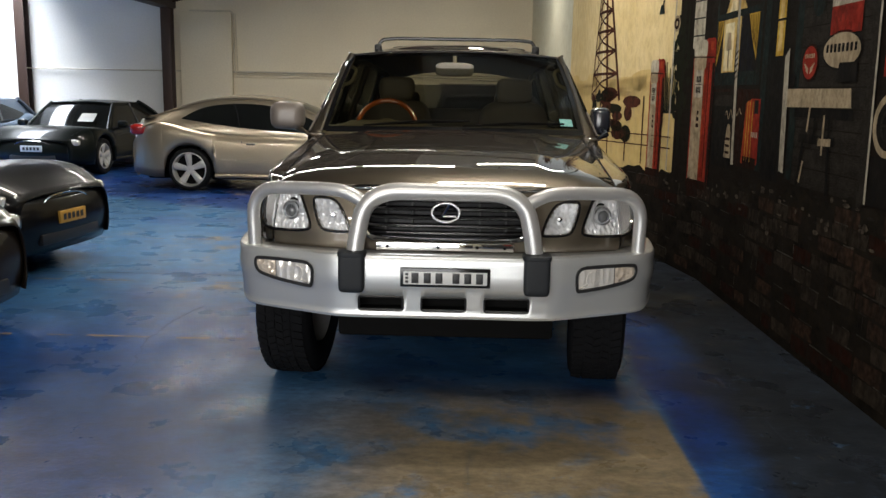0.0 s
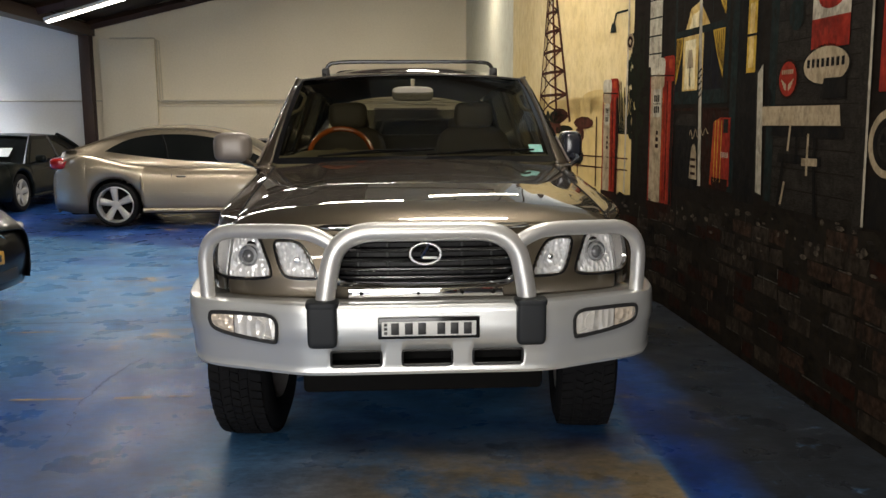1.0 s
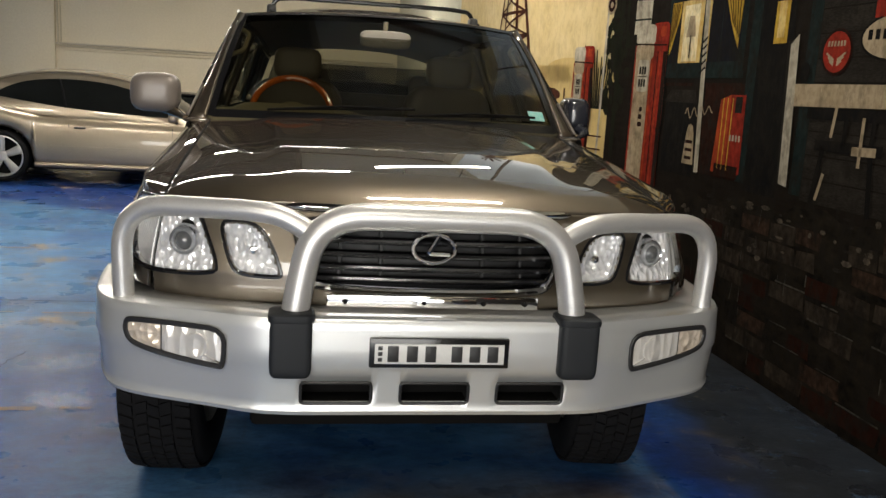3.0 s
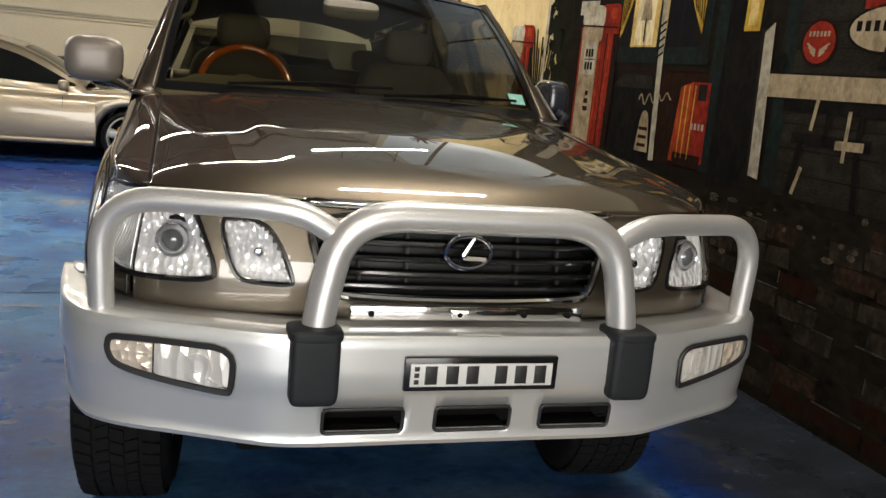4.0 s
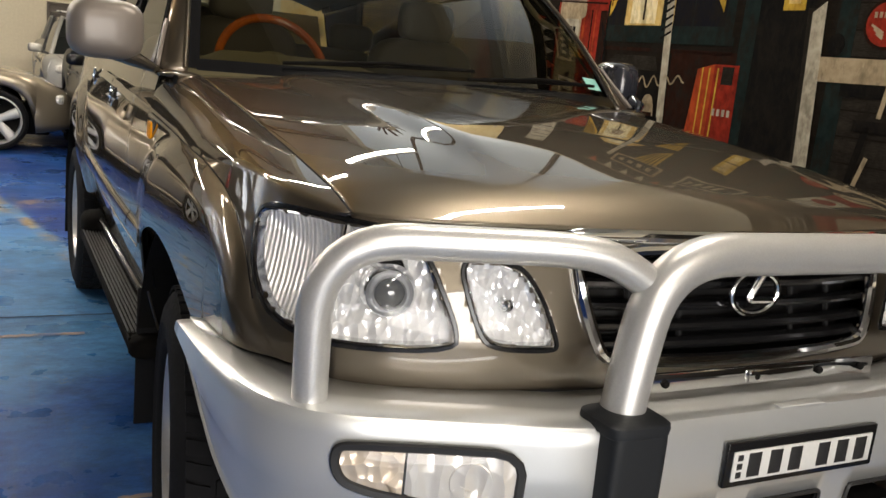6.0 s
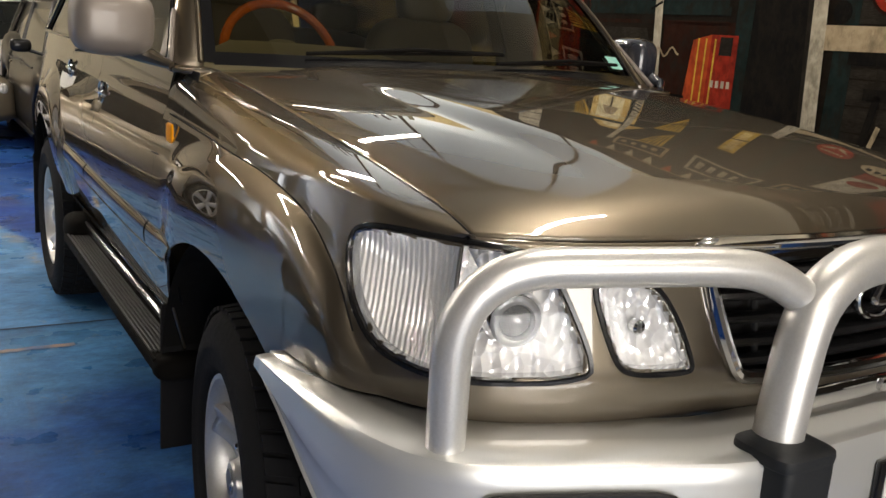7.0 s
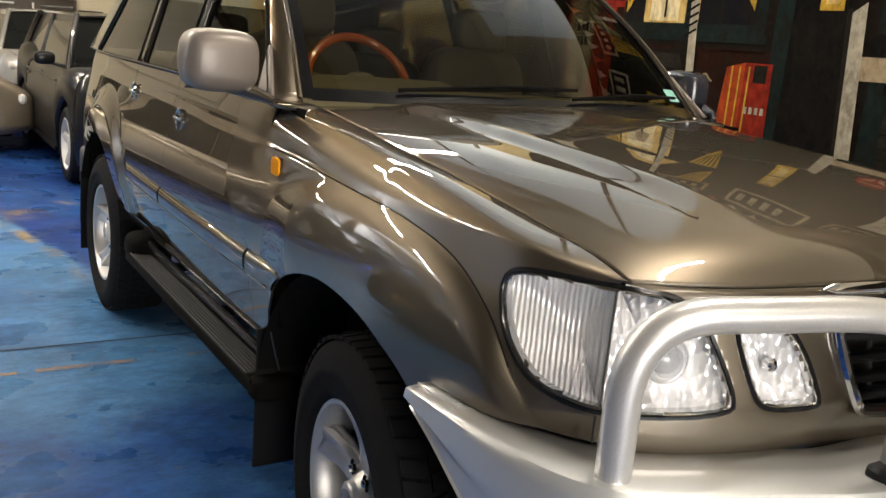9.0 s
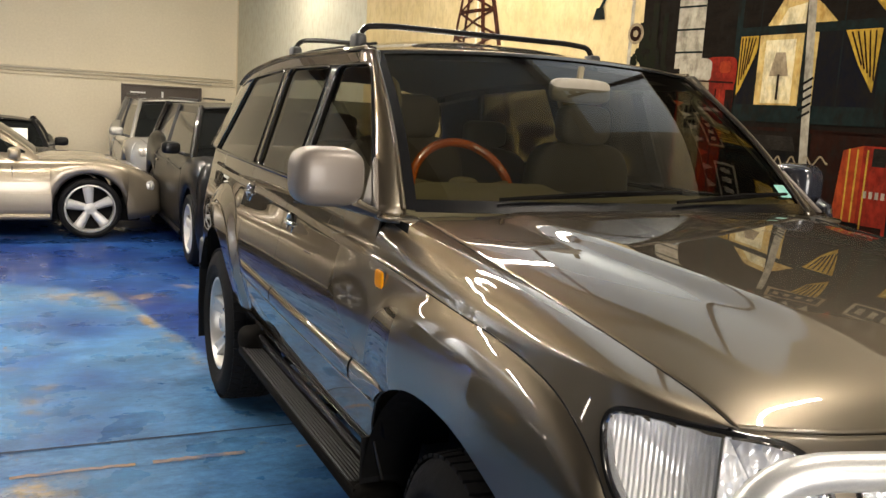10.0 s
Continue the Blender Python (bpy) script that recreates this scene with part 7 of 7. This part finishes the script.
            wh = part("wheel", lathe([(radius * rw - 0.012, -0.08), (radius * rw - 0.006, 0.07), (radius * rw, 0.095), (radius * rw - 0.012, 0.10), (radius * rw - 0.021, 0.08), (radius * rw - 0.024, -0.05)], wc, (0, s, 0), 36), RIM_SILVER, c, "alloy wheel", **kw)
            part("tyre", lathe([(radius * rw - 0.006, -0.09), (radius * 0.88, -0.108), (radius * 0.97, -0.095), (radius, -0.06), (radius, 0.06), (radius * 0.97, 0.09), (radius * 0.88, 0.105), (radius * rw, 0.095)], wc, (0, s, 0), 40), TYRE2, wh)
            part("dark_brake_disc", lathe([(radius * (rw - 0.10), -0.01), (0.02, -0.01)], wc, (0, s, 0), 30), DARK_METAL, wh)
            for k in range(spokes):
                t0 = 2 * math.pi * k / spokes + 0.4

                def sp(t, u):
                    r = radius * (0.10 + (rw - 0.14) * t)
                    aa = t0 + u * (0.028 + 0.016 * t) / r * 1.3
                    return tuple(wc + Vector((r * math.cos(aa), s * (0.06 + 0.025 * t - 0.014 * u * u), r * math.sin(aa))))
                part("spoke", grid(sp, span(0, 1, 5), span(-1, 1, 4)), RIM_SILVER, wh, thick=0.01, sharp=70)
            part("hub", lathe([(radius * 0.2, 0.03), (radius * 0.18, 0.072), (0.002, 0.08)], wc, (0, s, 0), 24), RIM_SILVER, wh)
    for s in (-1, 1):
        part("sill", grid(lambda x, a: (x, s * (w - 0.012 + 0.022 * math.cos(a)), 0.235 + 0.03 * math.sin(a)), span(rear_axle + radius + 0.07, front_axle - radius - 0.07, 10), span(0, 2 * math.pi, 8)), paint, c, **kw)
        part("side_moulding", grid(lambda x, a: (x, s * (half(x) - 0.006 + 0.016 * math.cos(a)), 0.47 + 0.02 * math.sin(a)), span(rear_axle + radius + 0.07, front_axle - radius - 0.07, 10), span(0, 2 * math.pi, 8)), paint, c, **kw)
    gr2 = part("grille", pillow((h * 0.985, 0, nose_z - 0.06), (0.03, w * 0.34, 0.075), 0.5, 10, 20), GLOSS_BLACK, c, "dark grille with chrome rim", **kw)
    part("grille_rim", tube([(h * 0.985 + 0.026, w * 0.35 * math.cos(a), nose_z - 0.06 + 0.078 * math.sin(a)) for a in span(0, 2 * math.pi, 30)], 0.008, 6, caps=False), CHROME, gr2)
    part("lower_intake", box(h * 0.985, h + 0.035, -w * 0.45, w * 0.45, 0.27, 0.36, 0.01), BLACK, c, **kw)
    for e, pz in ((1, 0.42), (-1, boot_z - 0.3)):
        pl = part("number_plate", box(min(e * (h + 0.03), e * (h + 0.055)), max(e * (h + 0.03), e * (h + 0.055)), -0.18, 0.18, pz, pz + 0.10, 0.004), plate, c, "number plate with plain bars", **kw)
        for k in range(5):
            part("plate_bar", box(min(e * (h + 0.054), e * (h + 0.057)), max(e * (h + 0.054), e * (h + 0.057)), -0.14 + 0.06 * k, -0.10 + 0.06 * k, pz + 0.025, pz + 0.075, 0), BLACK, pl)
    if paper:
        p0 = cabin(0, 0.25) * 0.45 + cabin(1, 0.25) * 0.55 + Vector((0.125, 0, 0.02))
        sl = (cabin(0, 1) - cabin(0, 0)).normalized()
        sl.y = 0
        part("paper_sheet", grid(lambda y, v: tuple(p0 + Vector((0.012, y, 0)) + sl * v), span(-0.18 + 0.3, 0.10 + 0.3, 3), span(0, 0.24, 3)), PAPER, c, "white price sheet behind the windscreen", **kw)
    return c


parked_car("coupe", "silver two-door coupe with five-spoke alloy wheels, parked side on", (-2.645, 9.99, 0), 0, 4.37, 1.74, 1.27, car_paint("champagne_silver_paint", (0.37, 0.31, 0.225)), 1.445, -1.285, 0.315, 0.80, 0.70, 0.56, 0.90, (0.22, 0.02, -0.28, -0.47), arch=Curve([-2.06, -1.8, -1.46, -1.02, -0.6, -0.2, 0.3, 0.65, 0.98], [1.02, 1.085, 1.20, 1.315, 1.345, 1.33, 1.225, 1.05, 0.80]))
parked_car("wagon", "black five-door wagon with roof rails, facing the hall", (0.40, 9.0, 0), -90, 4.3, 1.74, 1.46, car_paint("black_paint", (0.006, 0.006, 0.0065), 0.2), 1.40, -1.3, 0.33, 0.95, 0.93, 0.80, 1.0, (0.24, 0.10, -0.42, -0.485), True)
parked_car("compact_suv", "silver compact off-roader behind the black wagon", (0.22, 12.75, 0), -90, 3.5, 1.72, 1.46, car_paint("pale_silver_paint", (0.42, 0.41, 0.38)), 1.1, -1.05, 0.33, 0.92, 0.90, 0.80, 1.0, (0.24, 0.10, -0.42, -0.485), True)
parked_car("saloon", "dark green-black saloon with a price sheet, beside the white wall", (-6.85, 12.55, 0), -93, 3.9, 1.72, 1.22, car_paint("dark_green_paint", (0.007, 0.009, 0.008), 0.3), 1.15, -1.15, 0.31, 0.76, 0.72, 0.58, 0.80, (0.20, 0.04, -0.24, -0.40), paper=True)
parked_car("hatchback", "dark blue-grey hatchback at the far end of the row", (-9.4, 12.4, 0), -93, 3.9, 1.70, 1.24, car_paint("blue_grey_paint", (0.05, 0.065, 0.085), 0.4), 1.15, -1.15, 0.31, 0.78, 0.74, 0.60, 0.84, (0.22, 0.06, -0.36, -0.46))
parked_car("roadster", "dark soft-top roadster with a price sheet, behind the silver coupe", (-2.25, 12.85, 0), -90, 3.3, 1.64, 1.10, car_paint("charcoal_paint", (0.010, 0.010, 0.011), 0.3), 1.0, -1.0, 0.29, 0.74, 0.70, 0.58, 0.76, (0.16, 0.03, -0.20, -0.34), paper=True)
parked_car("black_saloon", "glossy black saloon with a yellow plate", (-5.33, 3.70, 0), -8, 4.4, 1.76, 1.28, car_paint("jet_black_paint", (0.004, 0.004, 0.0045), 0.2), 1.35, -1.3, 0.31, 0.82, 0.76, 0.64, 0.88, (0.20, 0.02, -0.24, -0.40), plate=PLATE_YELLOW)
parked_car("brown_saloon", "dark brown metallic saloon with bright lamps", (-4.86, 1.30, 0), -6, 4.3, 1.76, 1.30, car_paint("dark_brown_paint", (0.014, 0.010, 0.007), 0.5), 1.30, -1.3, 0.31, 0.84, 0.78, 0.66, 0.88, (0.20, 0.02, -0.24, -0.40))
